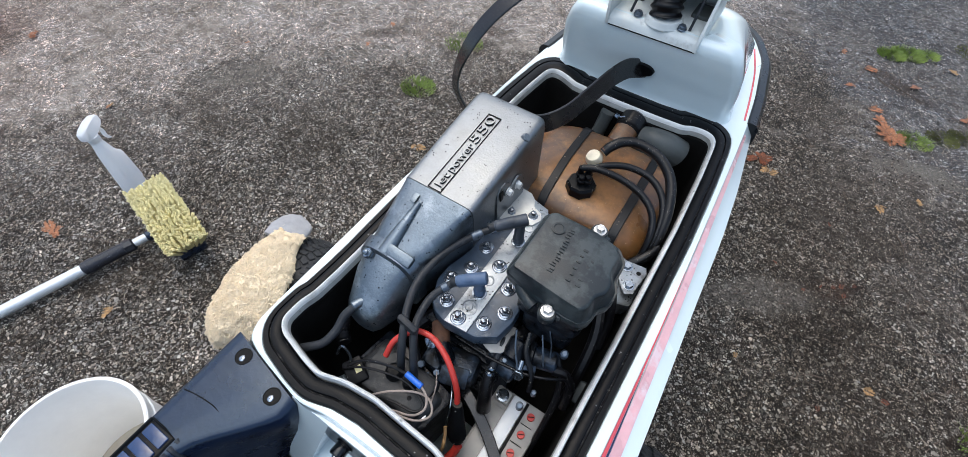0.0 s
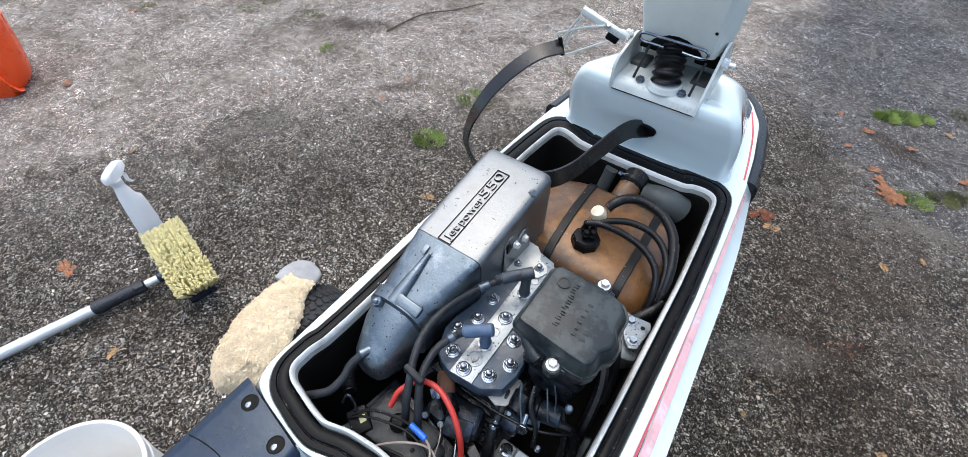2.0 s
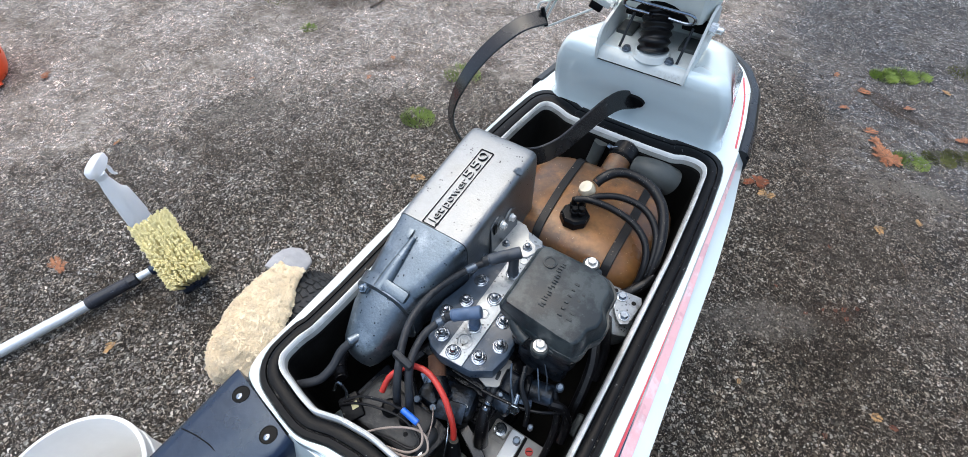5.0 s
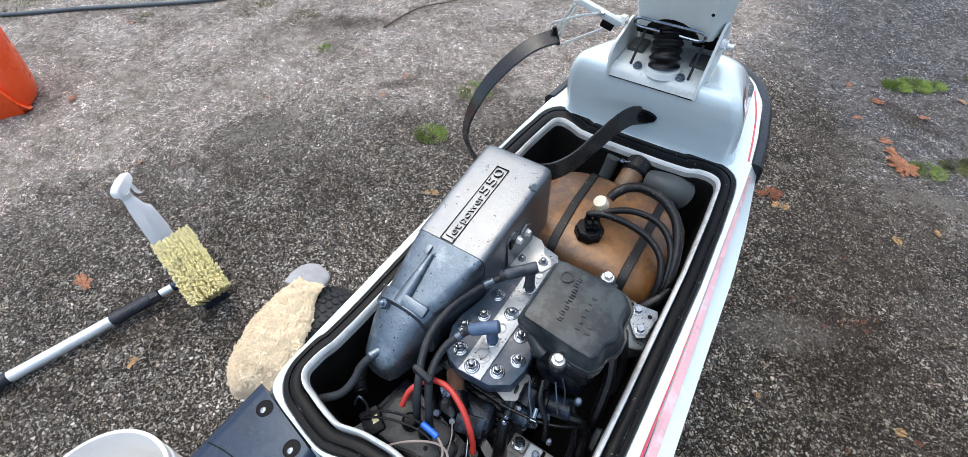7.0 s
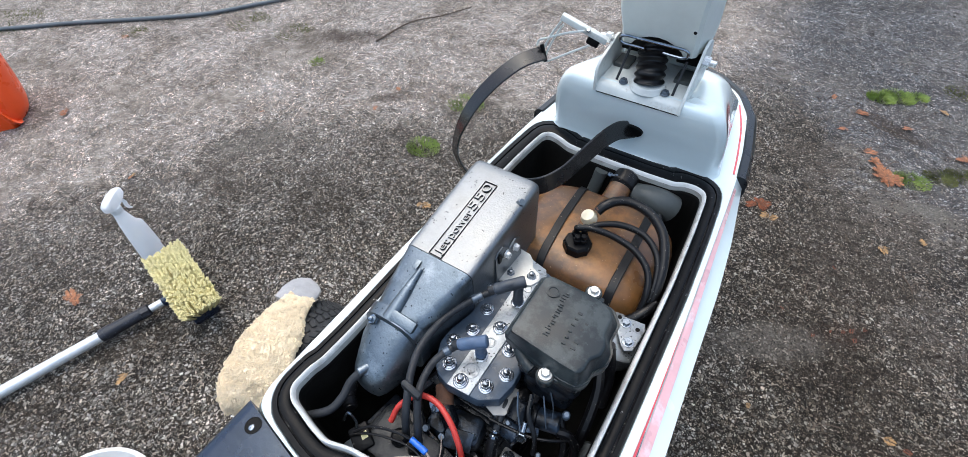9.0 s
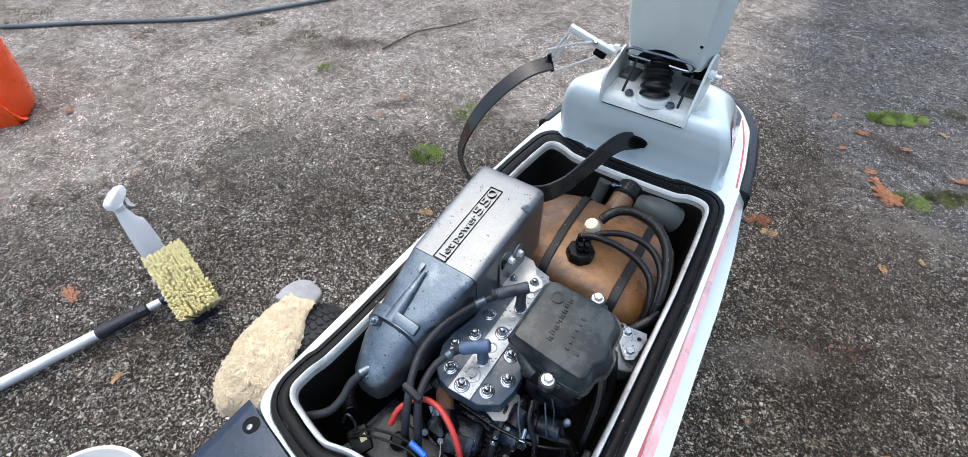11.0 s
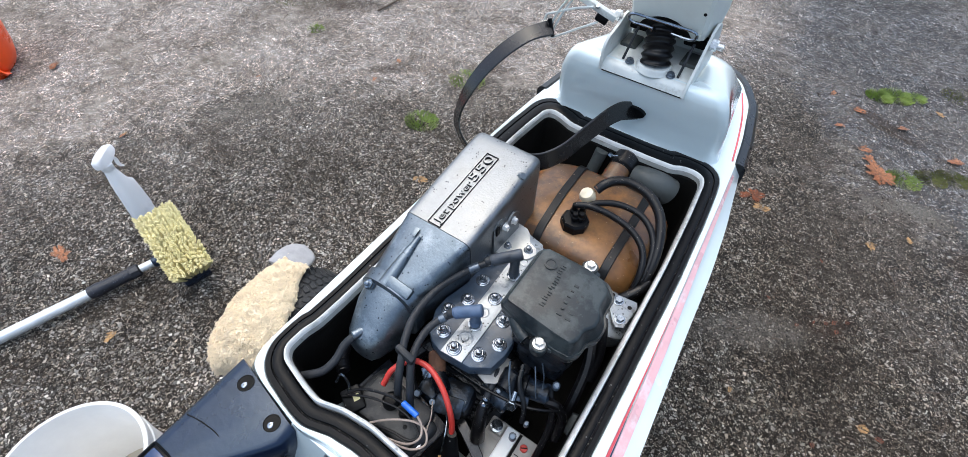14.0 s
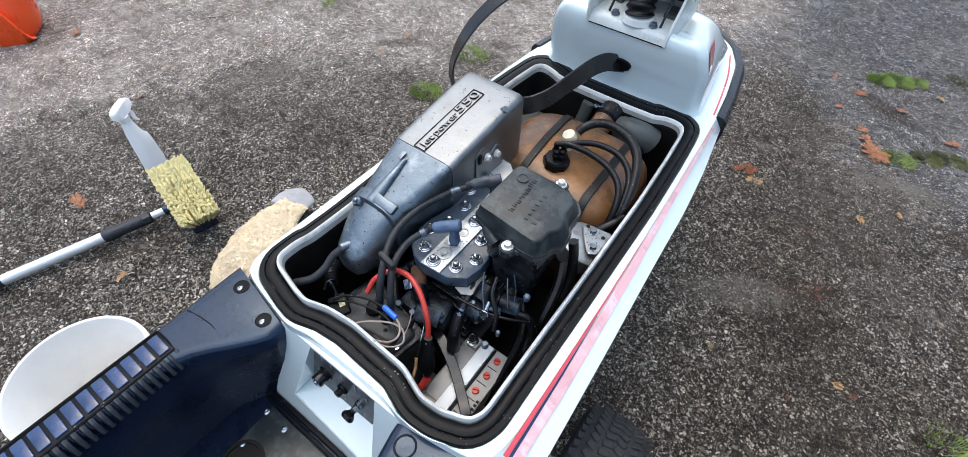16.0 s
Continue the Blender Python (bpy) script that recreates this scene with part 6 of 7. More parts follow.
def electrics():
    b = thing("electrical_box", "grimy black electrical box with a domed cap", "electrical box", (-0.04, 0.21, 0.24))
    m = Euler((radians(6), 0, radians(-12))).to_matrix().to_4x4()
    case = bmesh.new()
    box(-0.045, 0.215, 0.50, 0.16, 0.095, 0.14, 0.016, m, case, 3)
    box(-0.045, 0.215, 0.41, 0.13, 0.08, 0.34, 0.01, bm=case)
    part("case", case, M_CASE, b, "grimy black case")
    part("case_rim", box(-0.045, 0.215, 0.556, 0.172, 0.105, 0.008, 0.003, m), M_BLOCK, b)
    part("terminal_cap", lathe([(0.021, 0.0), (0.021, 0.004), (0.016, 0.006), (0.015, 0.022), (0.010, 0.027), (0.0, 0.028)], 18, Matrix.Translation((-0.055, 0.222, 0.567))), M_RUBBER, b, "black rubber terminal cap")
    part("terminal_ring", lathe([(0.024, -0.003), (0.024, 0.001), (0.018, 0.003)], 18, Matrix.Translation((-0.055, 0.222, 0.567))), M_STEEL, b)
    part("terminal_cap", lathe([(0.018, 0.0), (0.018, 0.004), (0.013, 0.006), (0.012, 0.018), (0.0, 0.021)], 18, Matrix.Translation((-0.008, 0.203, 0.560))), M_RUBBER, b)
    part("lead_boot", lathe([(0.017, 0.0), (0.016, 0.01), (0.011, 0.03), (0.010, 0.034)], 16, Matrix.Translation((-0.022, 0.223, 0.560))), M_RUBBER, b)
    for x, y in ((-0.11, 0.20), (-0.095, 0.245), (0.02, 0.235), (0.025, 0.195)):
        part("case_screw", hexb((x, y, 0.560), (0, 0, 1), 0.006, 0.006), M_STEEL, b)
    part("relay", box(-0.112, 0.188, 0.575, 0.045, 0.035, 0.022, 0.004, Euler((0.15, 0.1, -0.5)).to_matrix().to_4x4()), M_RUBBER, b, "black relay")
    part("relay_mark", box(-0.108, 0.192, 0.5875, 0.012, 0.011, 0.001, 0.0, Euler((0.15, 0.1, -0.5)).to_matrix().to_4x4()), M_BRISTLE, b, "yellow mark")
    w = thing("wiring", "loose brown, black and red wires over the electrical box", "wiring", (0.0, 0.2, 0.56))
    part("brown_wire", tube([(-0.070, 0.160, 0.585), (-0.057, 0.171, 0.597), (-0.035, 0.190, 0.603), (-0.005, 0.209, 0.606), (0.018, 0.216, 0.606), (0.034, 0.211, 0.604), (0.042, 0.197, 0.600), (0.030, 0.181, 0.597), (0.006, 0.172, 0.595), (-0.027, 0.166, 0.594), (-0.060, 0.155, 0.58)], 0.0020, 7, 8), M_BROWNWIRE, w)
    part("brown_wire", tube([(0.005, 0.223, 0.614), (0.020, 0.216, 0.610), (0.029, 0.203, 0.606), (0.026, 0.190, 0.602), (0.012, 0.179, 0.598), (-0.020, 0.170, 0.592), (-0.05, 0.160, 0.585)], 0.0020, 7, 8), M_BROWNWIRE, w)
    part("black_wire", tube([(-0.125, 0.186, 0.592), (-0.105, 0.204, 0.604), (-0.080, 0.214, 0.612), (-0.050, 0.222, 0.616), (-0.025, 0.2255, 0.6155)], 0.0026, 7, 8), M_HOSE, w)
    part("black_wire", tube([(-0.130, 0.178, 0.585), (-0.108, 0.192, 0.597), (-0.075, 0.205, 0.604), (-0.03, 0.216, 0.604), (0.004, 0.213, 0.602), (0.024, 0.202, 0.598), (0.014, 0.188, 0.594), (-0.02, 0.183, 0.592), (-0.05, 0.176, 0.586)], 0.0022, 7, 8), M_HOSE, w)
    part("blue_crimp", rod((-0.027, 0.2255, 0.6155), (0.007, 0.2225, 0.6140), 0.0055, 12), M_BLUE, w, "blue crimp connector")
    part("bare_lug", tube([(-0.150, 0.190, 0.60), (-0.142, 0.200, 0.624), (-0.131, 0.200, 0.600), (-0.125, 0.19, 0.585)], 0.0025, 6, 4), M_STEEL, w)
    part("red_cable", tube([(-0.078, 0.232, 0.605), (-0.074, 0.256, 0.628), (-0.053, 0.284, 0.640), (-0.020, 0.290, 0.642), (0.016, 0.278, 0.635), (0.042, 0.262, 0.618), (0.056, 0.250, 0.595), (0.062, 0.240, 0.575)], 0.0052, 12, 8), M_RED, w, "thick red battery cable")
    boot = loft([[tuple(Vector((0.062, 0.240, 0.580)) + Vector((c * r * 1.25, s * r, 0)) + Vector((0.022, -0.036, -0.052)) * f) for c, s in [(math.cos(2 * math.pi * k / 12), math.sin(2 * math.pi * k / 12)) for k in range(12)]]
                 for f, r in ((0.0, 0.0075), (0.10, 0.009), (0.45, 0.0115), (0.85, 0.0145), (0.95, 0.0115), (1.0, 0.011))])
    part("cable_boot", boot, M_RUBBER, w, "black rubber terminal boot")
    part("red_cable_end", tube([(0.092, 0.198, 0.518), (0.090, 0.186, 0.505), (0.084, 0.172, 0.49)], 0.0075, 10, 5), M_RED, w)
    part("yellow_wire", tube([(0.062, 0.205, 0.55), (0.068, 0.195, 0.54), (0.074, 0.180, 0.53), (0.070, 0.172, 0.50)], 0.003, 7, 5), M_LEAFPALE, w)


electrics()


def battery():
    b = thing("battery", "grey battery with white label and red caps under a strap", "battery", (0.14, 0.25, 0.235))
    case = bmesh.new()
    box(0.141, 0.247, 0.355, 0.098, 0.172, 0.225, 0.005, bm=case)
    part("case", case, M_BATT, b, "scuffed grey case")
    lid = bmesh.new()
    box(0.141, 0.247, 0.472, 0.101, 0.176, 0.020, 0.004, bm=lid)
    box(0.110, 0.240, 0.483, 0.032, 0.115, 0.008, 0.003, bm=lid)
    part("lid", lid, M_BATT, b)
    part("label_strip", box(0.1385, 0.252, 0.4855, 0.026, 0.158, 0.010, 0.003), M_BATTWHITE, b, "white label strip")
    part("gap", box(0.1545, 0.252, 0.4830, 0.005, 0.160, 0.003, 0.001), M_INK, b)
    for k in range(4):
        y = 0.207 + k * 0.0355
        cap = part("filler_cap", lathe([(0.0072, 0.0), (0.0072, 0.003), (0.0064, 0.0042), (0.0, 0.0042)], 16, Matrix.Translation((0.170, y, 0.482))), M_RED, b, "red filler cap")
        part("cap_slot", box(0.170, y, 0.4867, 0.011, 0.0016, 0.0010, 0.0, Euler((0, 0, 0.5)).to_matrix().to_4x4()), M_INK, cap)
        part("moulded_line", box(0.170, y - 0.0177, 0.4825, 0.022, 0.0014, 0.0012, 0.0), M_INK, b)
    part("post_block", box(0.110, 0.317, 0.487, 0.026, 0.024, 0.016, 0.003), M_BATT, b)
    part("post_bolt", join(hexb((0.108, 0.316, 0.4945), (0, 0, 1), 0.0085, 0.009), lathe([(0.012, 0.494), (0.012, 0.4965), (0.009, 0.497)], 14, Matrix.Translation((0.108, 0.316, 0)))), M_STEEL, b, "terminal bolt")
    for k in range(6):
        part("moulded_mark", box(0.186, 0.185 + k * 0.0085, 0.4826, 0.006, 0.005, 0.0008, 0.0), M_INK, b)
    pts = [(0.030, 0.288, 0.50), (0.046, 0.280, 0.516), (0.080, 0.265, 0.513), (0.120, 0.243, 0.503), (0.160, 0.214, 0.496), (0.190, 0.190, 0.490), (0.2, 0.18, 0.46)]
    part("battery_strap", strip(pts, [(0.55, 0.83, 0)] * len(pts), 0.020, 0.004, 6), M_STRAP, b, "black rubber battery strap")


battery()


def hood_straps():
    s = thing("hood_strap", "wide black rubber hood strap through the bow port", "strap", (0.02, 1.0, 0.65))
    pts = [(0.006, 1.100, 0.692), (-0.004, 1.068, 0.706), (-0.018, 1.028, 0.722), (-0.032, 0.975, 0.726), (-0.052, 0.905, 0.711), (-0.072, 0.848, 0.694), (-0.102, 0.802, 0.684), (-0.140, 0.768, 0.690), (-0.185, 0.760, 0.690), (-0.225, 0.790, 0.66)]
    sides = [(-0.45, 0.25, 0.85), (-0.45, 0.25, 0.85), (-0.40, 0.30, 0.87), (-0.30, 0.30, 0.9), (-0.25, 0.2, 0.95), (-0.15, 0.25, 0.96), (-0.1, 0.3, 0.95), (0, 0.3, 0.95), (0.1, 0.3, 0.95), (0.2, 0.3, 0.9)]
    part("strap_band", strip(pts, sides, 0.044, 0.0055, 8), M_STRAP, s)
    l = thing("latch_strap", "looped black rubber strap with a white wire latch", "strap", (-0.3, 0.95, 0.75))
    pts = [(-0.240, 1.048, 0.852), (-0.272, 1.000, 0.846), (-0.307, 0.955, 0.816), (-0.338, 0.915, 0.774), (-0.360, 0.884, 0.727), (-0.376, 0.862, 0.672), (-0.374, 0.850, 0.622), (-0.349, 0.850, 0.577), (-0.325, 0.86, 0.55)]
    sides = [(-0.76, 0.49, 0.43), (-0.80, 0.46, 0.33), (-0.84, 0.42, 0.22), (-0.86, 0.36, 0.08), (-0.86, 0.32, -0.15), (-0.77, 0.40, -0.50), (-0.66, 0.45, -0.60), (-0.51, 0.44, -0.74), (-0.45, 0.44, -0.78)]
    part("strap_band", strip(pts, sides, 0.040, 0.0055, 8), M_STRAP, l)
    part("strap_end_pin", rod((-0.2465, 1.050, 0.872), (-0.232, 1.050, 0.832), 0.0052, 10), M_RUBBER, l)
    arm = bmesh.new()
    a, b = Vector((-0.206, 1.06, 0.944)), Vector((-0.098, 1.075, 0.905))
    box(0, 0, (b - a).length / 2, 0.016, 0.014, (b - a).length, 0.002, bm=arm)
    arm.transform(aim(a, b))
    ar = part("latch_arm", arm, M_ENAMEL, l, "white painted latch arm")
    part("arm_grip", box(0, 0, 0, 0.030, 0.016, 0.018, 0.004, Matrix.Translation((-0.128, 1.070, 0.900)) @ Euler((0, radians(20), radians(10))).to_matrix().to_4x4()), M_RUBBER, ar, "black rubber stop")
    for pts in ([(-0.262, 1.056, 0.862), (-0.257, 1.058, 0.876), (-0.235, 1.058, 0.887), (-0.190, 1.058, 0.909), (-0.146, 1.058, 0.925)],
                [(-0.245, 1.056, 0.836), (-0.244, 1.058, 0.855), (-0.228, 1.058, 0.895), (-0.206, 1.058, 0.932)],
                [(-0.239, 1.058, 0.830), (-0.236, 1.060, 0.850), (-0.218, 1.060, 0.893), (-0.200, 1.060, 0.926)],
                [(-0.245, 1.056, 0.838), (-0.241, 1.058, 0.826), (-0.225, 1.060, 0.832), (-0.180, 1.062, 0.862), (-0.134, 1.066, 0.891)]):
        part("latch_wire", tube(pts, 0.0026, 7, 6), M_ENAMEL, l, "white wire bail")
    part("arm_rivet", hexb((-0.138, 1.058, 0.927), (0, -0.5, 0.85), 0.005, 0.004), M_STEEL, ar)


hood_straps()


# ---- trolley ----
def trolley():
    t = thing("trolley", "two-wheeled launching trolley with black tyres under the craft", "trolley", (0, 0.28, 0))
    f = bmesh.new()
    rod((-0.50, 0.30, 0.182), (0.43, 0.30, 0.182), 0.016, 12, f)
    part("axle", f, M_GALV, t)
    for s in (-1, 1):
        part("side_rail", rod((s * 0.16, 0.0, 0.205), (s * 0.16, 1.25, 0.205), 0.018, 12), M_GALV, t)
        part("strut", rod((s * 0.16, 0.30, 0.205), (s * 0.30, 0.30, 0.182), 0.014, 10), M_GALV, t)
        x = -0.515 if s < 0 else 0.437
        prof = [(0.085, -0.060), (0.105, -0.074), (0.143, -0.079), (0.164, -0.072), (0.176, -0.05), (0.1805, -0.02), (0.1805, 0.02), (0.176, 0.05), (0.164, 0.072), (0.143, 0.079), (0.105, 0.074), (0.085, 0.060)]
        m = Matrix.Translation((x, 0.30, 0.182)) @ Matrix.Rotation(radians(90), 4, "Y")
        wheel = part("wheel", lathe([(0.020, -0.045), (0.03, -0.05), (0.080, -0.035), (0.090, -0.050), (0.090, 0.050), (0.080, 0.035), (0.03, 0.05), (0.020, 0.045)], 28, m), M_GALV, t, "grey wheel rim")
        part("tyre", lathe(prof, 44, m, caps=False), M_TYRE, wheel, "black rubber tyre")
        lug = bmesh.new()
        for k in range(52):
            a = 2 * math.pi * k / 52
            for off, tw, rise in ((-0.062, 0.45, 0.1705), (-0.038, -0.35, 0.1785), (-0.0125, 0.3, 0.1812), (0.0125, -0.3, 0.1812), (0.038, 0.35, 0.1785), (0.062, -0.45, 0.1705)):
                q = Matrix.Rotation(a + (0.06 if int(abs(off) * 100) % 2 else 0), 4, "X") @ Matrix.Translation((off, 0, rise)) @ Matrix.Rotation(-off * abs(off) * 130, 4, "Y") @ Matrix.Rotation(tw, 4, "Z")
                bx = box(0, 0, 0, 0.0215, 0.0145, 0.005, 0.0015, seg=1)
                bx.transform(Matrix.Translation((x, 0.30, 0.182)) @ q)
                join(lug, bx)
        part("tread", lug, M_TYRE, wheel)
    part("cross_bar", rod((-0.17, 1.20, 0.19), (0.17, 1.20, 0.19), 0.018, 12), M_GALV, t)
    part("front_leg", rod((0, 1.20, 0.0), (0, 1.20, 0.20), 0.02, 12), M_GALV, t)


trolley()


# ---- washing things ----
def bucket():
    b = thing("bucket", "white plastic bucket with a little soapy water, standing on the asphalt", "bucket", (-0.560, -0.213, 0))
    m = Matrix.Translation((-0.560, -0.213, 0))
    part("bucket_shell", lathe([(0.0, 0.004), (0.122, 0.004), (0.126, 0.0), (0.129, 0.006), (0.1385, 0.30), (0.142, 0.302), (0.142, 0.318), (0.139, 0.32), (0.140, 0.334), (0.1435, 0.336), (0.1435, 0.352),
                                (0.1455, 0.354), (0.1455, 0.360), (0.143, 0.3625), (0.138, 0.362), (0.1365, 0.358), (0.1265, 0.012), (0.0, 0.012)], 56, m, caps=False), M_BUCKET, b)
    part("soapy_water", lathe([(0.1285, 0.085), (0.1285, 0.088), (0.0, 0.0885)], 40, m), M_SOAP, b, "cloudy wash water")


def soap_material():
    m = surface("cloudy_water", (0.50, 0.45, 0.37), 0.12, var=0.08, scale=14, bump=0.05)
    return m


M_SOAP = soap_material()
bucket()


def wash_brush():
    b = thing("wash_brush", "wash brush with pale yellow bristles on an aluminium pole", "brush", (-1.24, 0.25, 0))
    a, j = Vector((-1.47, -0.56, 0.022)), Vector((-1.298, 0.030, 0.028))
    k, h = Vector((-1.248, 0.172, 0.038)), Vector((-1.232, 0.215, 0.042))
    dirn = (j - a).normalized()
    part("pole", rod(tuple(a + dirn * 0.29), tuple(j), 0.0185, 18), M_ALUPOLE, b, "brushed aluminium pole")
    part("pole_grip", rod(tuple(a - dirn * 0.3), tuple(a + dirn * 0.305), 0.022, 18), M_GRIP, b, "dark blue foam grip")
    part("lock_collar", join(join(rod(tuple(j - dirn * 0.012), tuple(k), 0.0225, 14, r2=0.0205), rod(tuple(j - dirn * 0.0), tuple(j + dirn * 0.030), 0.0245, 10)), rod(tuple(k - dirn * 0.035), tuple(k), 0.0225, 8)), M_GRIP, b, "black twist lock")
    part("inner_pole", rod(tuple(k - dirn * 0.01), tuple(h), 0.0135, 16), M_ALUPOLE, b)
    c = Vector((-1.203, 0.296, 0))
    ang = math.atan2(0.345 - 0.262, -1.44 + 1.065)
    m = Matrix.Translation((c.x, c.y, 0)) @ Matrix.Rotation(ang + math.pi, 4, "Z")
    L, W = 0.335, 0.098
    head = box(0, 0, 0.034, L * 0.93, W * 0.9, 0.028, 0.008)
    box(0, 0, 0.054, L * 0.92, W * 0.88, 0.016, 0.004, bm=head)
    head.transform(m)
    part("brush_head", head, M_PAD, b, "black brush head")
    part("socket", rod(tuple(h - dirn * 0.005), tuple(h + dirn * 0.05), 0.020, 14), M_PAD, b)
    br = bmesh.new()
    nx, ny = 30, 11
    for i in range(nx):
        for q in range(ny):
            u = (i + 0.5 + (0.25 if q % 2 else -0.25) + rnd.uniform(-0.18, 0.18)) / nx - 0.5
            v = (q + 0.5 + rnd.uniform(-0.20, 0.20)) / ny - 0.5
            x0, y0 = u * L * 0.95, v * W * 0.92
            tip = Vector((u * 0.050 + rnd.uniform(-0.0025, 0.0025), v * 0.050 + rnd.uniform(-0.0025, 0.0025), 0.052 + rnd.uniform(-0.004, 0.003)))
            for s in range(15):
                a, d = rnd.uniform(0, 6.283), math.sqrt(rnd.random())
                p = Vector((x0 + 0.0035 * d * math.cos(a), y0 + 0.0035 * d * math.sin(a), 0.060))
                t = Vector((x0, y0, 0.060)) + tip + Vector((0.0058 * d * math.cos(a), 0.0056 * d * math.sin(a), -0.005 * d * d + rnd.uniform(-0.002, 0.002)))
                w = 0.0015
                f = rnd.uniform(0, 2.1)
                lo = [br.verts.new(m @ (p + Vector((math.cos(f + g), math.sin(f + g), 0)) * w * 0.8)) for g in (0, 2.1, 4.2)]
                hi = [br.verts.new(m @ (t + Vector((math.cos(f + g), math.sin(f + g), 0)) * w * 1.3)) for g in (0, 2.1, 4.2)]
                for g in range(3):
                    br.faces.new((lo[g], lo[(g + 1) % 3], hi[(g + 1) % 3], hi[g]))
                br.faces.new(hi)
    part("bristles", br, M_BRISTLE, b, "pale yellow bristles")["kind"] = "stuff"


wash_brush()


def wash_mitt():
    """A limp wool mitt thrown over the tyre; its knitted cuff points to the bow."""
    t = thing("wash_mitt", "cream wool wash mitt with a grey cuff, draped over the tyre", "mitt", (-0.52, 0.26, 0.36))
    rows = []
    spine = [(0.098, 0.03, 0.300), (0.108, 0.052, 0.335), (0.130, 0.070, 0.358), (0.17, 0.084, 0.376), (0.23, 0.090, 0.386), (0.29, 0.076, 0.384), (0.335, 0.058, 0.374), (0.375, 0.043, 0.358), (0.395, 0.038, 0.348)]
    for y, hw, z in spine:
        row = []
        for k in range(16):
            a = 2 * math.pi * k / 16
            cx = -0.528 - 0.05 * max(0.0, (y - 0.18) / 0.2) - 0.015 * max(0.0, (y - 0.3) / 0.1)
            droop = 0.10 * (math.cos(a) ** 2) * hw / 0.1 * (0.5 + 0.5 * (math.cos(a) < 0))
            row.append((cx + hw * math.cos(a), y + 0.012 * math.sin(3 * a), z - droop * 0.35 + 0.020 * math.sin(a)))
        rows.append(row)
    part("mitt_body", loft(rows), M_WOOL, t, angle=80)
    wool = bmesh.new()
    for i in range(len(rows) - 1):
        for _ in range(2900):
            k = rnd.randrange(16)
            if math.sin(2 * math.pi * (k + 0.5) / 16) < -0.35 and rnd.random() < 0.8:
                continue
            u, v = rnd.random(), rnd.random()
            A, B = Vector(rows[i][k]).lerp(Vector(rows[i][(k + 1) % 16]), u), Vector(rows[i + 1][k]).lerp(Vector(rows[i + 1][(k + 1) % 16]), u)
            p = A.lerp(B, v)
            nrm = (Vector(rows[i][(k + 1) % 16]) - Vector(rows[i][k])).cross(Vector(rows[i + 1][k]) - Vector(rows[i][k])).normalized()
            if nrm.dot(p - Vector((-0.53, p.y, p.z - 0.03))) < 0:
                nrm = -nrm
            lay = noise.noise_vector(p * 62)
            d = (nrm * 0.30 + Vector((lay.x * 1.5 - 0.10, lay.y * 1.5 - 0.30, lay.z * 0.8 - 0.25)) + Vector((rnd.uniform(-1, 1), rnd.uniform(-1, 1), rnd.uniform(-1, 1))) * 0.22).normalized()
            if d.dot(nrm) < 0.05:
                d = (d + nrm * (0.15 - d.dot(nrm))).normalized()
            reach = rnd.uniform(0.005, 0.0105)
            curl = (d + Vector((lay.y, -lay.x, -0.35)) * 0.8).normalized()
            sd = d.orthogonal().normalized()
            s2 = d.cross(sd)
            rows3 = [[wool.verts.new(c + (sd * math.cos(g) + s2 * math.sin(g)) * w) for g in (0, 2.1, 4.2)] for c, w in ((p, 0.0013), (p + d * reach * 0.55 + nrm * 0.0015, 0.00135), (p + d * reach * 0.55 + curl * reach * 0.45, 0.0007))]
            for lo, hi in zip(rows3, rows3[1:]):
                for g in range(3):
                    wool.faces.new((lo[g], lo[(g + 1) % 3], hi[(g + 1) % 3], hi[g]))
            wool.faces.new(rows3[-1])
    part("wool_fleece", wool, M_WOOL, t, "shaggy cream wool")["kind"] = "stuff"
    cuff = []
    for y, hw, z in ((0.360, 0.052, 0.354), (0.396, 0.056, 0.350), (0.428, 0.053, 0.340), (0.448, 0.042, 0.331), (0.458, 0.022, 0.325)):
        cuff.append([(-0.608 - 0.012 * ((y - 0.38) / 0.07) + hw * math.cos(2 * math.pi * k / 16), y, z + 0.014 * math.sin(2 * math.pi * k / 16) * (1 + 0.3 * math.cos(5 * k))) for k in range(16)])
    part("cuff", loft(cuff), M_CUFF, t, "grey knitted cuff", angle=80)


wash_mitt()


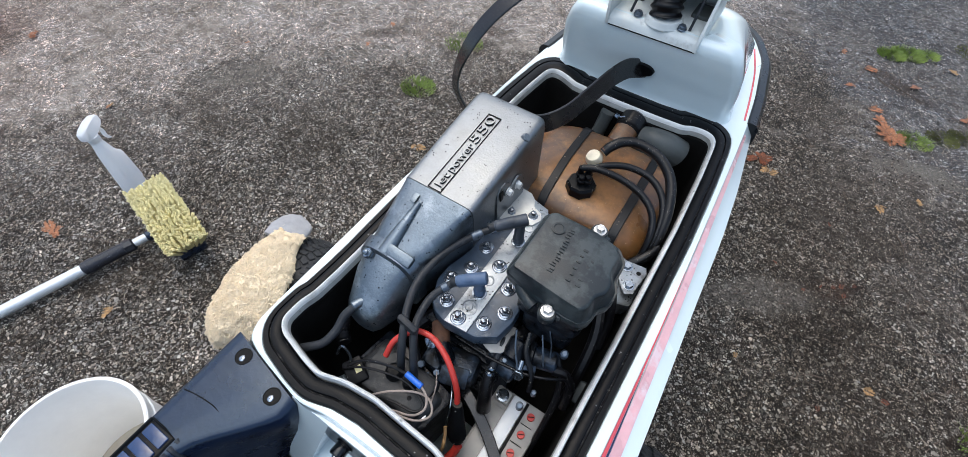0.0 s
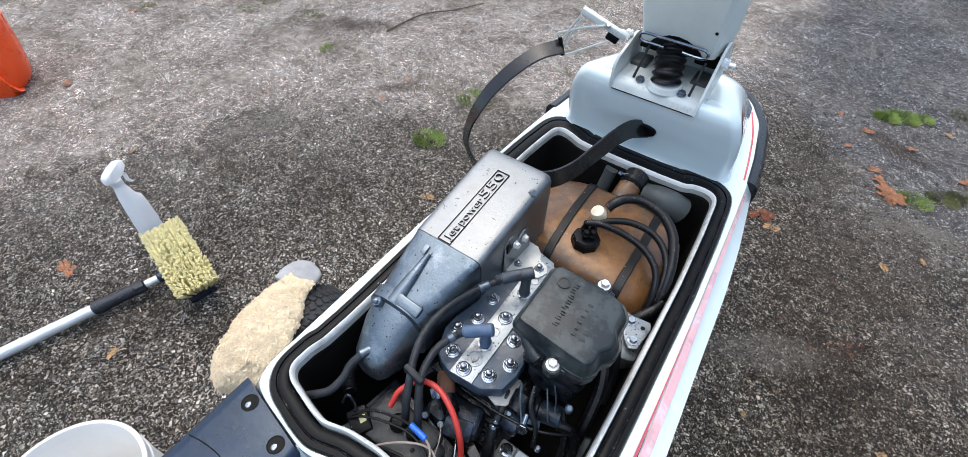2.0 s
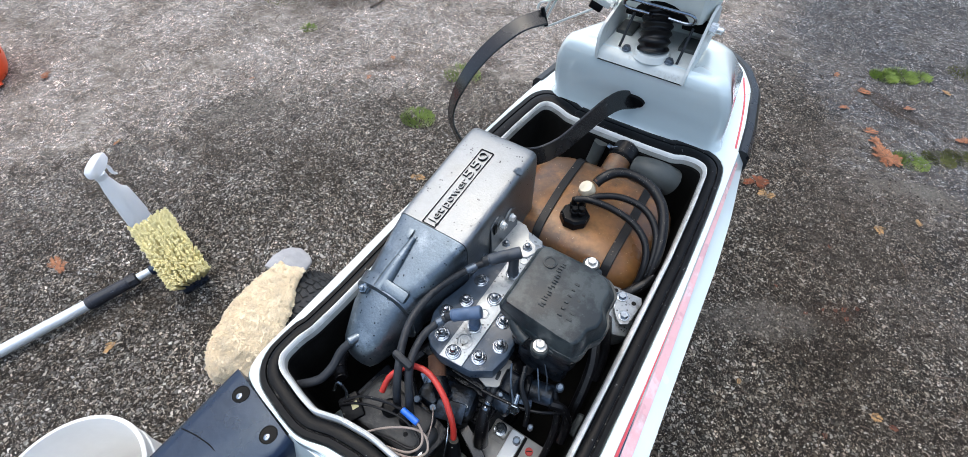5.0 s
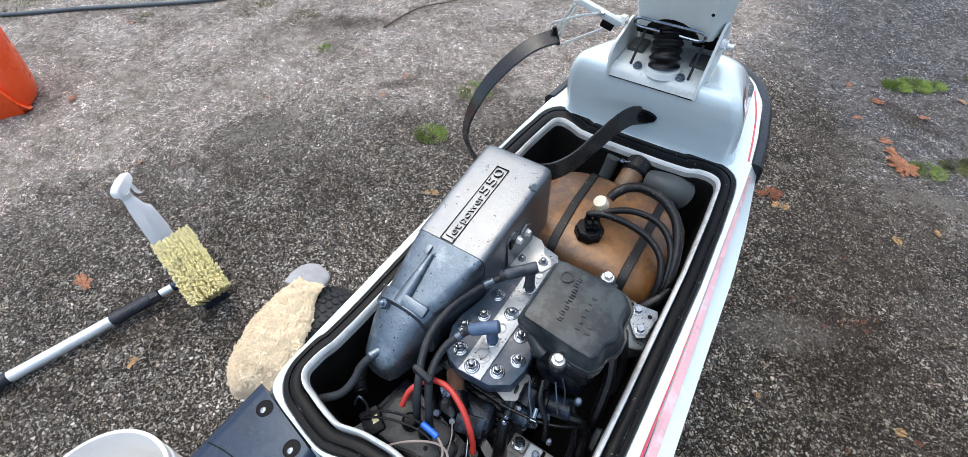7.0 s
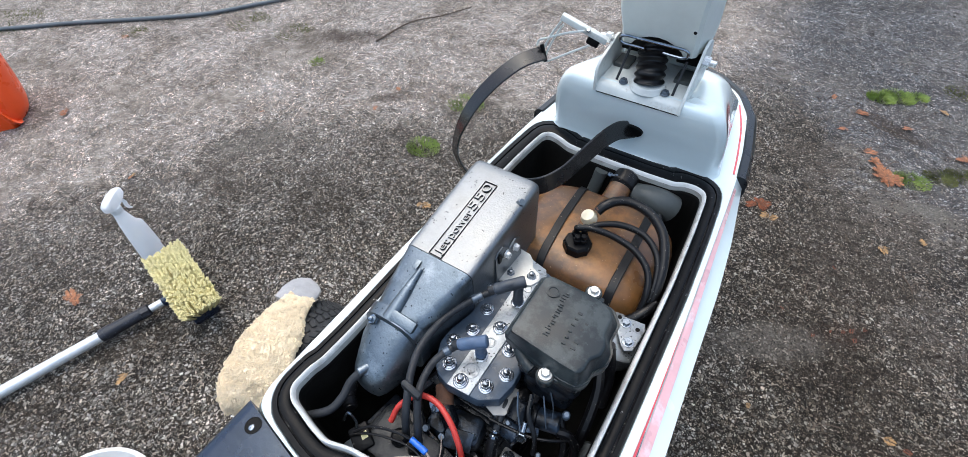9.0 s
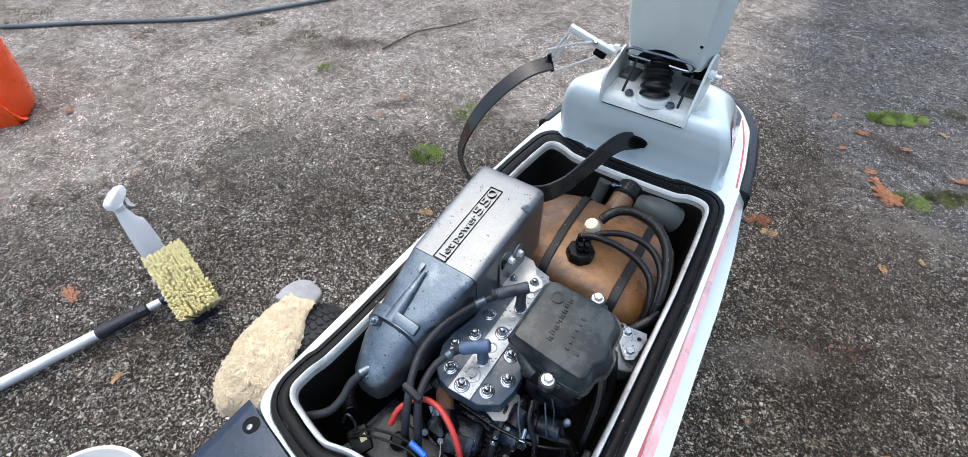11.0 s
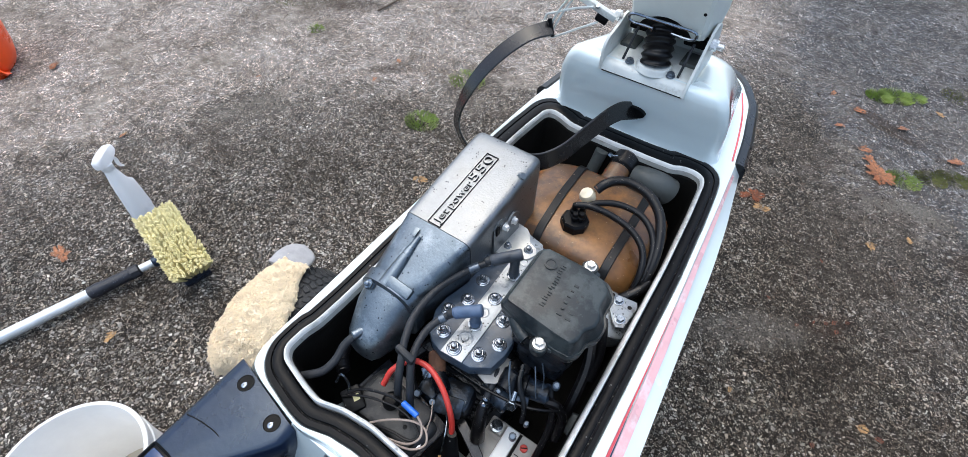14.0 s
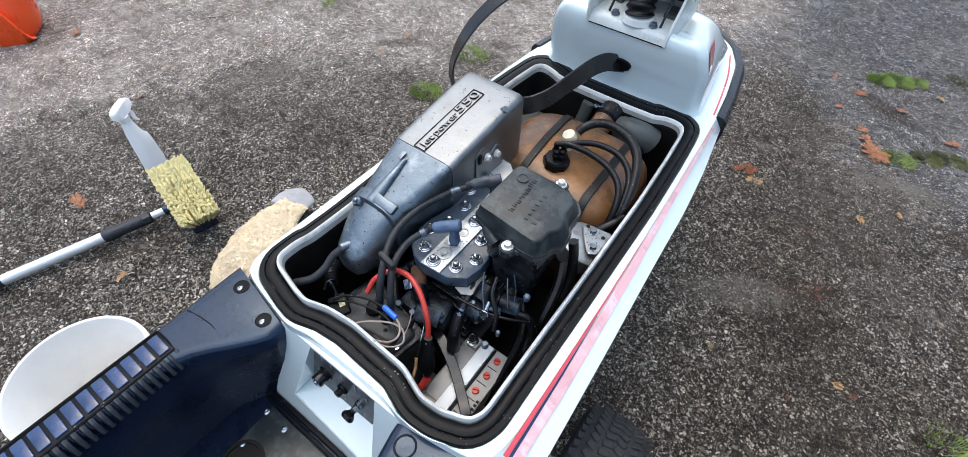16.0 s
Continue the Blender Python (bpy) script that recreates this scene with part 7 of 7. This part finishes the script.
def spray_bottle():
    b = thing("spray_bottle", "white plastic trigger spray bottle standing behind the brush", "bottle", (-1.49, 0.32, 0))
    lean = Matrix.Translation((-1.49, 0.325, 0)) @ Matrix.Diagonal((1.12, 1.12, 1.08, 1)) @ Euler((radians(4), radians(-4), radians(-52))).to_matrix().to_4x4()

    def ring(rx, ry, z, ox):
        return [(rx * math.copysign(abs(math.cos(2 * math.pi * k / 24)) ** 0.75, math.cos(2 * math.pi * k / 24)) + ox, ry * math.sin(2 * math.pi * k / 24), z) for k in range(24)]
    body = loft([ring(*r) for r in ((0.041, 0.027, 0.002, -0.001), (0.044, 0.029, 0.008, -0.001), (0.0405, 0.029, 0.06, -0.005), (0.0385, 0.028, 0.10, -0.0085), (0.0365, 0.027, 0.135, -0.011), (0.0345, 0.026, 0.150, -0.0115), (0.0290, 0.0245, 0.159, -0.008), (0.0250, 0.023, 0.172, -0.005),
                                    (0.021, 0.019, 0.192, -0.005), (0.016, 0.016, 0.215, -0.004), (0.014, 0.014, 0.225, -0.004))])
    body.transform(lean)
    bd = part("bottle_body", body, M_BOTTLE, b, "milky white plastic body", angle=60)
    for k, y in enumerate((-0.010, 0.0, 0.010)):
        rib = tube([(-0.0485, y, 0.030), (-0.0490, y, 0.08), (-0.0480, y, 0.125), (-0.046, y, 0.146)], 0.0022, 6, 4)
        rib.transform(lean)
        part("grip_ridge", rib, M_BOTTLE, bd)
    cap = lathe([(0.017, 0.22), (0.018, 0.222), (0.018, 0.238), (0.014, 0.24)], 18, Matrix.Translation((-0.004, 0, 0)))
    cap.transform(lean)
    part("screw_collar", cap, M_BOTTLE, b, "ribbed white collar")
    hd = loft([[(x - 0.004, y * w, z0 + dz) for y, dz in ((-1, 0.002), (-0.7, 0), (0.7, 0), (1, 0.002), (1, h - 0.004), (0.6, h), (-0.6, h), (-1, h - 0.004))]
               for x, w, z0, h in ((0.034, 0.008, 0.246, 0.018), (0.028, 0.012, 0.240, 0.030), (0.010, 0.0135, 0.236, 0.040), (-0.02, 0.0135, 0.236, 0.044), (-0.046, 0.0125, 0.243, 0.036), (-0.062, 0.010, 0.250, 0.022))])
    hd.transform(lean)
    part("spray_head", hd, M_BOTTLE, b, "white trigger head", angle=50)
    tr = strip([(-0.040, 0, 0.244), (-0.052, 0, 0.225), (-0.050, 0, 0.205), (-0.058, 0, 0.190)], [(0, 1, 0)] * 4, 0.014, 0.005, 5)
    tr.transform(lean)
    part("trigger", tr, M_BOTTLE, b)


spray_bottle()


def orange_scoop():
    """The rim of a large moulded orange plastic scoop at the edge of the driveway."""
    rows = []
    for i in range(13):
        f = i / 12
        a = radians(-75 + 150 * f)
        row = []
        for r, z in ((0.300, 0.0), (0.322, 0.010), (0.332, 0.035), (0.335, 0.07), (0.322, 0.15), (0.285, 0.30), (0.245, 0.46), (0.235, 0.465), (0.272, 0.30), (0.308, 0.15), (0.318, 0.07), (0.300, 0.03)):
            row.append((-3.30 + r * math.cos(a) * 1.15, 0.43 + r * math.sin(a) * 0.55 + 0.25 * z, z))
        rows.append(row)
    o = part("plastic_scoop", loft(rows), M_ORANGE, angle=50)
    lip_rows = [[(x, y, z), (x + 0.010, y + 0.004, z * 0.75), (x - 0.02, y, 0.0), (x - 0.05, y, 0.0), (x - 0.03, y + 0.01, z * 0.7), (x - 0.008, y + 0.006, z)]
                for x, y, z in ((-2.955, 0.33, 0.27), (-2.925, 0.38, 0.205), (-2.905, 0.414, 0.155), (-2.895, 0.424, 0.108), (-2.892, 0.435, 0.066), (-2.895, 0.452, 0.032), (-2.915, 0.475, 0.016))]
    part("front_lip", loft(lip_rows), M_ORANGE, o, angle=60)
    tagged(o, "bright orange moulded plastic scoop standing on the asphalt", "scoop")


orange_scoop()

hose = part("garden_hose", tube([(-4.9, 0.42, 0.014), (-4.233, 0.888, 0.012), (-3.868, 1.2, 0.012), (-3.47, 1.506, 0.012), (-3.183, 1.75, 0.012), (-2.997, 2.018, 0.012), (-2.787, 2.359, 0.012), (-2.5, 2.9, 0.012), (-2.1, 3.9, 0.012)], 0.013, 12, 8), M_GHOSE)
tagged(hose, "grey garden hose lying across the asphalt", "hose")


# ---- plants and litter ----
def tuft(name, x, y, r, count, tall, label, mat=None):
    b = bmesh.new()
    for _ in range(count):
        a, d = rnd.uniform(0, 6.283), r * math.sqrt(rnd.random())
        p = Vector((x + d * math.cos(a) * 1.2, y + d * math.sin(a), 0.0))
        h = tall * rnd.uniform(0.4, 1.0) * (1.15 - 0.6 * d / r)
        out = Vector((math.cos(a), math.sin(a), 0)) * h * rnd.uniform(0.1, 0.9) + Vector((rnd.uniform(-0.3, 0.3), rnd.uniform(-0.3, 0.3), 0)) * h
        w = Vector((-math.sin(a + 1), math.cos(a + 1), 0)) * rnd.uniform(0.0012, 0.0026)
        m1, m2 = p + out * 0.35 + Vector((0, 0, h * 0.6)), p + out + Vector((0, 0, h * rnd.uniform(0.6, 0.95)))
        v = [b.verts.new(q) for q in (p - w, p + w, m1 + w * 0.8, m1 - w * 0.8, m2)]
        b.faces.new(v[:4])
        b.faces.new((v[3], v[2], v[4]))
    ob = part(name, b, mat or M_GRASS, angle=180)
    return tagged(ob, label, "grass", kind="stuff")


for x, y, r, n, h in ((-1.005, 1.40, 0.070, 620, 0.034), (-1.03, 1.80, 0.085, 420, 0.035), (0.775, 2.935, 0.055, 520, 0.040), (0.85, 2.985, 0.065, 640, 0.042), (0.93, 3.03, 0.045, 300, 0.034), (0.935, 2.305, 0.060, 380, 0.030),
                      (-2.04, 1.70, 0.045, 120, 0.03), (1.215, 1.05, 0.055, 140, 0.04)):
    tuft("grass_tuft", x, y, r, n, h, "small bright green grass tuft in the asphalt")
for x, y, r, n, h in ((-2.83, 1.85, 0.14, 700, 0.014), (-2.45, 1.90, 0.12, 560, 0.014), (-3.38, 1.36, 0.08, 300, 0.014), (1.035, 2.39, 0.055, 1100, 0.010), (1.12, 2.45, 0.060, 1200, 0.010), (1.16, 3.19, 0.10, 600, 0.016), (-4.3, 1.0, 0.2, 380, 0.03)):
    tuft("moss_patch", x, y, r, n, h, "low olive moss patch in the asphalt", M_MOSS)


def cedar_leaf(x, y, size, material, turn):
    """A flat dead spray: a stem with forked, thin, scaly side shoots that curl up a little."""
    b = bmesh.new()
    def shoot(p, a, length, w):
        d = Vector((math.cos(a), math.sin(a), 0))
        q = p + d * length + Vector((0, 0, rnd.uniform(0.0, 0.35) * length))
        s = Vector((-d.y, d.x, 0)) * w
        v = [b.verts.new(c) for c in (p - s, p + s, p.lerp(q, 0.6) + s * 1.2, q, p.lerp(q, 0.6) - s * 1.2)]
        b.faces.new(v)
        return q
    p = Vector((0, 0, 0.004))
    for k in range(9):
        for s in (-1, 1):
            base = p + Vector((k / 9 * size * 0.85, 0, 0.0015 * s))
            a = s * rnd.uniform(0.40, 0.95)
            tip = shoot(base, a, size * (0.66 - 0.055 * k) * rnd.uniform(0.6, 1.15), size * 0.013)
            for f in (0.25, 0.42, 0.58, 0.75):
                shoot(base.lerp(tip, f), a - s * rnd.uniform(0.35, 0.7), size * 0.22 * (1.2 - f), size * 0.012)
                shoot(base.lerp(tip, f), a + s * rnd.uniform(0.35, 0.7), size * 0.20 * (1.2 - f), size * 0.012)
    shoot(p, 0.0, size, size * 0.014)
    ob = part("cedar_leaf", b, material, angle=180)
    ob.matrix_basis = Matrix.Translation((x, y, 0.002)) @ Matrix.Rotation(turn, 4, "Z")
    return tagged(ob, "dead orange-brown cedar leaf on the asphalt", "leaf", "fallen leaves")


for x, y, s in ((-3.378, 1.263, 0.06), (-2.856, 0.654, 0.085), (-2.021, 0.548, 0.035), (-1.409, 1.709, 0.05), (-1.425, 1.542, 0.05), (-1.561, 0.042, 0.075), (-1.58, 0.06, 0.07), (0.564, 2.804, 0.05),
                (0.663, 2.564, 0.06),  (0.92, 2.718, 0.06), (1.155, 2.592, 0.09), (0.679, 2.731, 0.07), 
                (0.74, 2.42, 0.07), (0.812, 1.352, 0.025), (0.72, 1.62, 0.02), (0.70, 1.30, 0.02), (0.962, 1.043, 0.028), (0.812, 0.921, 0.02), (0.80, 1.385, 0.026), (0.77, 1.36, 0.02), (0.83, 1.40, 0.018), (0.74, 1.33, 0.018), (0.60, 1.346, 0.02), (-1.9, 1.2, 0.03)):
    cedar_leaf(x, y, s * 0.85, M_LEAFRED if s < 0.03 else M_LEAF, rnd.uniform(0, 6.28))
# sprays that dropped in bunches, fanned out from one stalk
for cx, cy, n, s, mat in ((0.416, 1.827, 8, 0.046, M_LEAFRUST), (0.790, 2.355, 5, 0.045, M_LEAF), (0.846, 2.278, 9, 0.066, M_LEAF)):
    for k in range(n):
        cedar_leaf(cx + rnd.uniform(-0.014, 0.014), cy + rnd.uniform(-0.010, 0.010), s * rnd.uniform(0.75, 1.1), mat, 6.283 * (k + rnd.uniform(-0.3, 0.3)) / n)
for x, y, s in ((0.463, 1.788, 0.045), (-0.773, 1.089, 0.045), (-1.119, -0.006, 0.045), (-0.79, 1.10, 0.03), (0.851, 1.831, 0.045), (0.986, 1.914, 0.035), (0.911, 1.046, 0.035), (1.058, 2.922, 0.05), (0.573, 0.951, 0.02), (-2.03, 0.56, 0.03), (0.47, 1.76, 0.04)):
    cedar_leaf(x, y, s, M_LEAFPALE, rnd.uniform(0, 6.28))

TWIGS = [[(-1.893, 2.072), (-1.867, 2.379), (-1.745, 2.554), (-1.642, 2.769)], [(-1.653, 0.706), (-1.60, 0.715), (-1.537, 0.739)], [(0.648, 2.769), (0.692, 2.683), (0.749, 2.703)], [(-1.52, 0.06), (-1.42, 0.11), (-1.34, 0.13)],
         [(0.93, 1.72), (0.955, 1.676), (0.968, 1.615)], [(0.955, 1.676), (0.975, 1.71), (1.01, 1.73)], [(0.94, 1.745), (0.975, 1.765), (1.01, 1.768)], [(1.075, 1.28), (1.105, 1.297), (1.142, 1.318)], [(0.307, 2.31), (0.345, 2.245), (0.398, 2.216), (0.469, 2.194)],
         [(0.66, 2.59), (0.675, 2.68), (0.70, 2.76)], [(0.68, 2.735), (0.74, 2.755), (0.81, 2.765)], [(0.80, 2.68), (0.87, 2.64), (0.94, 2.60)], [(0.74, 2.70), (0.78, 2.655), (0.85, 2.63)], [(0.735, 1.83), (0.75, 1.80), (0.765, 1.785)], [(0.87, 2.42), (0.84, 2.36), (0.83, 2.30)]]
for _ in range(130):
    x, y = rnd.uniform(-2.6, 1.6), rnd.uniform(-0.4, 3.2)
    if -0.5 < x < 0.5 and y < 1.7:
        continue
    a, l = rnd.uniform(0, 6.28), rnd.uniform(0.03, 0.13)
    TWIGS.append([(x, y), (x + l * 0.5 * math.cos(a), y + l * 0.5 * math.sin(a)), (x + l * math.cos(a + 0.3), y + l * math.sin(a + 0.3))])
for k, run in enumerate(TWIGS):
    r = 0.006 if k == 0 else 0.0026 if 3 < k < 8 else 0.0022 if 7 < k < 15 else rnd.uniform(0.0011, 0.0022)
    tw = part("twig", tube([(x, y, r * 0.9 + 0.001) for x, y in run], lambda f, r=r: r * (1 - 0.5 * f), 6, 4), M_TWIG)
    tagged(tw, "thin dry twig lying on the asphalt", "twig", "fallen twigs")


def grit(name, count, x0, x1, y0, y1, sizes, flat, material, label, ground_kind=""):
    """Stones scattered or bedded in the asphalt, on the damp or the dry ground alone where so asked."""
    g = np.random.default_rng(count)
    xy = np.column_stack((g.uniform(x0, x1, count), g.uniform(y0, y1, count)))
    if ground_kind:
        px, py = xy[:, 0], xy[:, 1]
        inside = np.minimum(np.minimum(0.925 * px - 0.38 * py + 2.16, 0.62 * px - 0.77 * py + 2.08), np.maximum(2.05 - 0.80 * px - 0.60 * py, 2.38 - 0.454 * px - 0.891 * py))
        inside = inside + g.normal(0, 0.10, count)
        xy = xy[inside > 0.05] if ground_kind == "damp" else xy[inside < 0.0]
        count = len(xy)
    s = g.choice(sizes, count) * g.uniform(0.8, 1.25, count)
    turn = g.uniform(0, 6.283, count)
    k = np.arange(5) * (2 * math.pi / 5)
    rad = g.uniform(0.6, 1.35, (count, 5)) * s[:, None]
    ang = k[None, :] + g.uniform(-0.45, 0.45, (count, 5))
    lean, c, q = g.uniform(0.45, 0.95, (count, 1)), np.cos(turn)[:, None], np.sin(turn)[:, None]
    u, v = rad * np.cos(ang) * 1.15, rad * np.sin(ang) * lean
    dx, dy = u * c - v * q, u * q + v * c
    tilt = 1 + 0.5 * np.cos(ang + turn[:, None] * 3)
    rim = np.stack((xy[:, 0:1] + dx, xy[:, 1:2] + dy, np.full((count, 5), -0.003)), 2)
    top = np.stack((xy[:, 0:1] + 0.72 * dx, xy[:, 1:2] + 0.72 * dy, (s * flat)[:, None] * tilt * g.uniform(0.8, 1.2, (count, 5))), 2)
    verts = np.concatenate((rim, top), 1).reshape(-1, 3)
    base = (np.arange(count) * 10)[:, None]
    side = [[i, (i + 1) % 5, 5 + (i + 1) % 5, 5 + i] for i in range(5)]
    faces = np.concatenate([base + np.array(q)[None, :] for q in side]).tolist() + (base + np.arange(5, 10)[None, :]).tolist()
    # follow the gentle unevenness of the ground
    verts = verts.tolist()
    for v in verts:
        v[2] += max(0.0, 1 - math.hypot(v[0], v[1] - 1) / 5.5) * (noise.noise((v[0] * 0.55, v[1] * 0.55, 0)) * 0.012 + noise.noise((v[0] * 2.1, v[1] * 2.1, 4)) * 0.004 - 0.006)
    me = bpy.data.meshes.new(name)
    me.from_pydata(verts, [], faces)
    me.materials.append(material)
    tagged(new(name, me), label, "gravel", kind="stuff")


grit("aggregate", 19000, -2.3, -0.30, -0.7, 1.6, (0.0032, 0.0040, 0.0050, 0.0064), 0.30, M_AGGREGATE, "worn angular stones bedded in dark asphalt", "damp")
grit("aggregate", 16000, 0.26, 1.8, 0.1, 3.1, (0.0022, 0.0028, 0.0036, 0.0046), 0.30, M_AGGREGATEDAMP, "soiled angular stones bedded in damp asphalt", "damp")
grit("aggregate", 8000, -2.6, -0.2, 1.4, 3.2, (0.0028, 0.0038, 0.0050), 0.30, M_AGGREGATEDRY, "pale worn stones bedded in dry asphalt", "dry")
def litter(name, count, x0, x1, y0, y1, longest, material, label):
    """Fine needles and chips of bark lying about."""
    verts, faces = [], []
    for _ in range(count):
        x, y, a = rnd.uniform(x0, x1), rnd.uniform(y0, y1), rnd.uniform(0, 6.283)
        l, w, h = longest * rnd.uniform(0.3, 1.0), rnd.uniform(0.0008, 0.0022), rnd.uniform(0.001, 0.003)
        d, q = Vector((math.cos(a), math.sin(a), 0)) * l / 2, Vector((-math.sin(a), math.cos(a), 0)) * w
        bend = q * rnd.uniform(-0.7, 0.7)
        c, n = Vector((x, y, 0.001)), len(verts)
        verts += [c - d - q, c - d + q, c + d - q, c + d + q, c + bend - q + Vector((0, 0, h)), c + bend + q + Vector((0, 0, h))]
        faces += [(n, n + 4, n + 5, n + 1), (n + 4, n + 2, n + 3, n + 5)]
    me = bpy.data.meshes.new(name)
    me.from_pydata([tuple(v) for v in verts], [], faces)
    me.materials.append(material)
    tagged(new(name, me), label, "litter", kind="stuff")


litter("needle_litter", 4200, 0.36, 1.7, 0.1, 3.0, 0.010, M_LITTER, "fine brown needles and bark chips on damp asphalt")
litter("needle_litter", 1500, -2.4, -0.45, -0.6, 2.4, 0.022, M_LITTER, "scattered brown needles on the asphalt")
litter("needle_litter", 900, 0.36, 1.7, 0.3, 3.0, 0.030, M_TWIG, "dark fallen needles on the asphalt")
grit("grit", 9000, -3.2, 1.9, -0.9, 3.6, (0.0014, 0.0018, 0.0024), 0.7, M_PEBBLE, "loose pale grit scattered over the asphalt")


def loose_stones():
    """The larger worn stones nearest the craft, each bedded in the asphalt by itself."""
    g = random.Random(31)
    shapes = []
    for k in range(8):
        n = g.choice((5, 6, 6, 7))
        lean, size = g.uniform(0.55, 0.9), g.uniform(0.0060, 0.0088)
        ring = [(size * g.uniform(0.75, 1.2) * math.cos(2 * math.pi * i / n), size * lean * g.uniform(0.75, 1.2) * math.sin(2 * math.pi * i / n)) for i in range(n)]
        b = loft([[(x, y, -0.004) for x, y in ring], [(x, y, 0.0005) for x, y in ring], [(x * 0.72, y * 0.72, 0.0026 + 0.0010 * math.cos(i)) for i, (x, y) in enumerate(ring)]])
        me = bpy.data.meshes.new("stone")
        bmesh.ops.recalc_face_normals(b, faces=b.faces[:])
        b.to_mesh(me)
        b.free()
        me.materials.append(M_STONE)
        shapes.append(me)
    for k in range(290):
        x, y = (g.uniform(-1.25, -0.66), g.uniform(-0.45, 0.75)) if k % 3 else (g.uniform(0.45, 0.95), g.uniform(0.25, 1.2))
        z = max(0.0, 1 - math.hypot(x, y - 1) / 5.5) * (noise.noise((x * 0.55, y * 0.55, 0)) * 0.012 + noise.noise((x * 2.1, y * 2.1, 4)) * 0.004 - 0.006)
        ob = new("stone", g.choice(shapes))
        ob.parent = ground
        ob.matrix_basis = Matrix.Translation((x, y, z)) @ Matrix.Rotation(g.uniform(0, 6.28), 4, "Z") @ Matrix.Diagonal((*(3 * [g.uniform(0.6, 1.0) if k % 3 else g.uniform(0.35, 0.65)]), 1))


loose_stones()
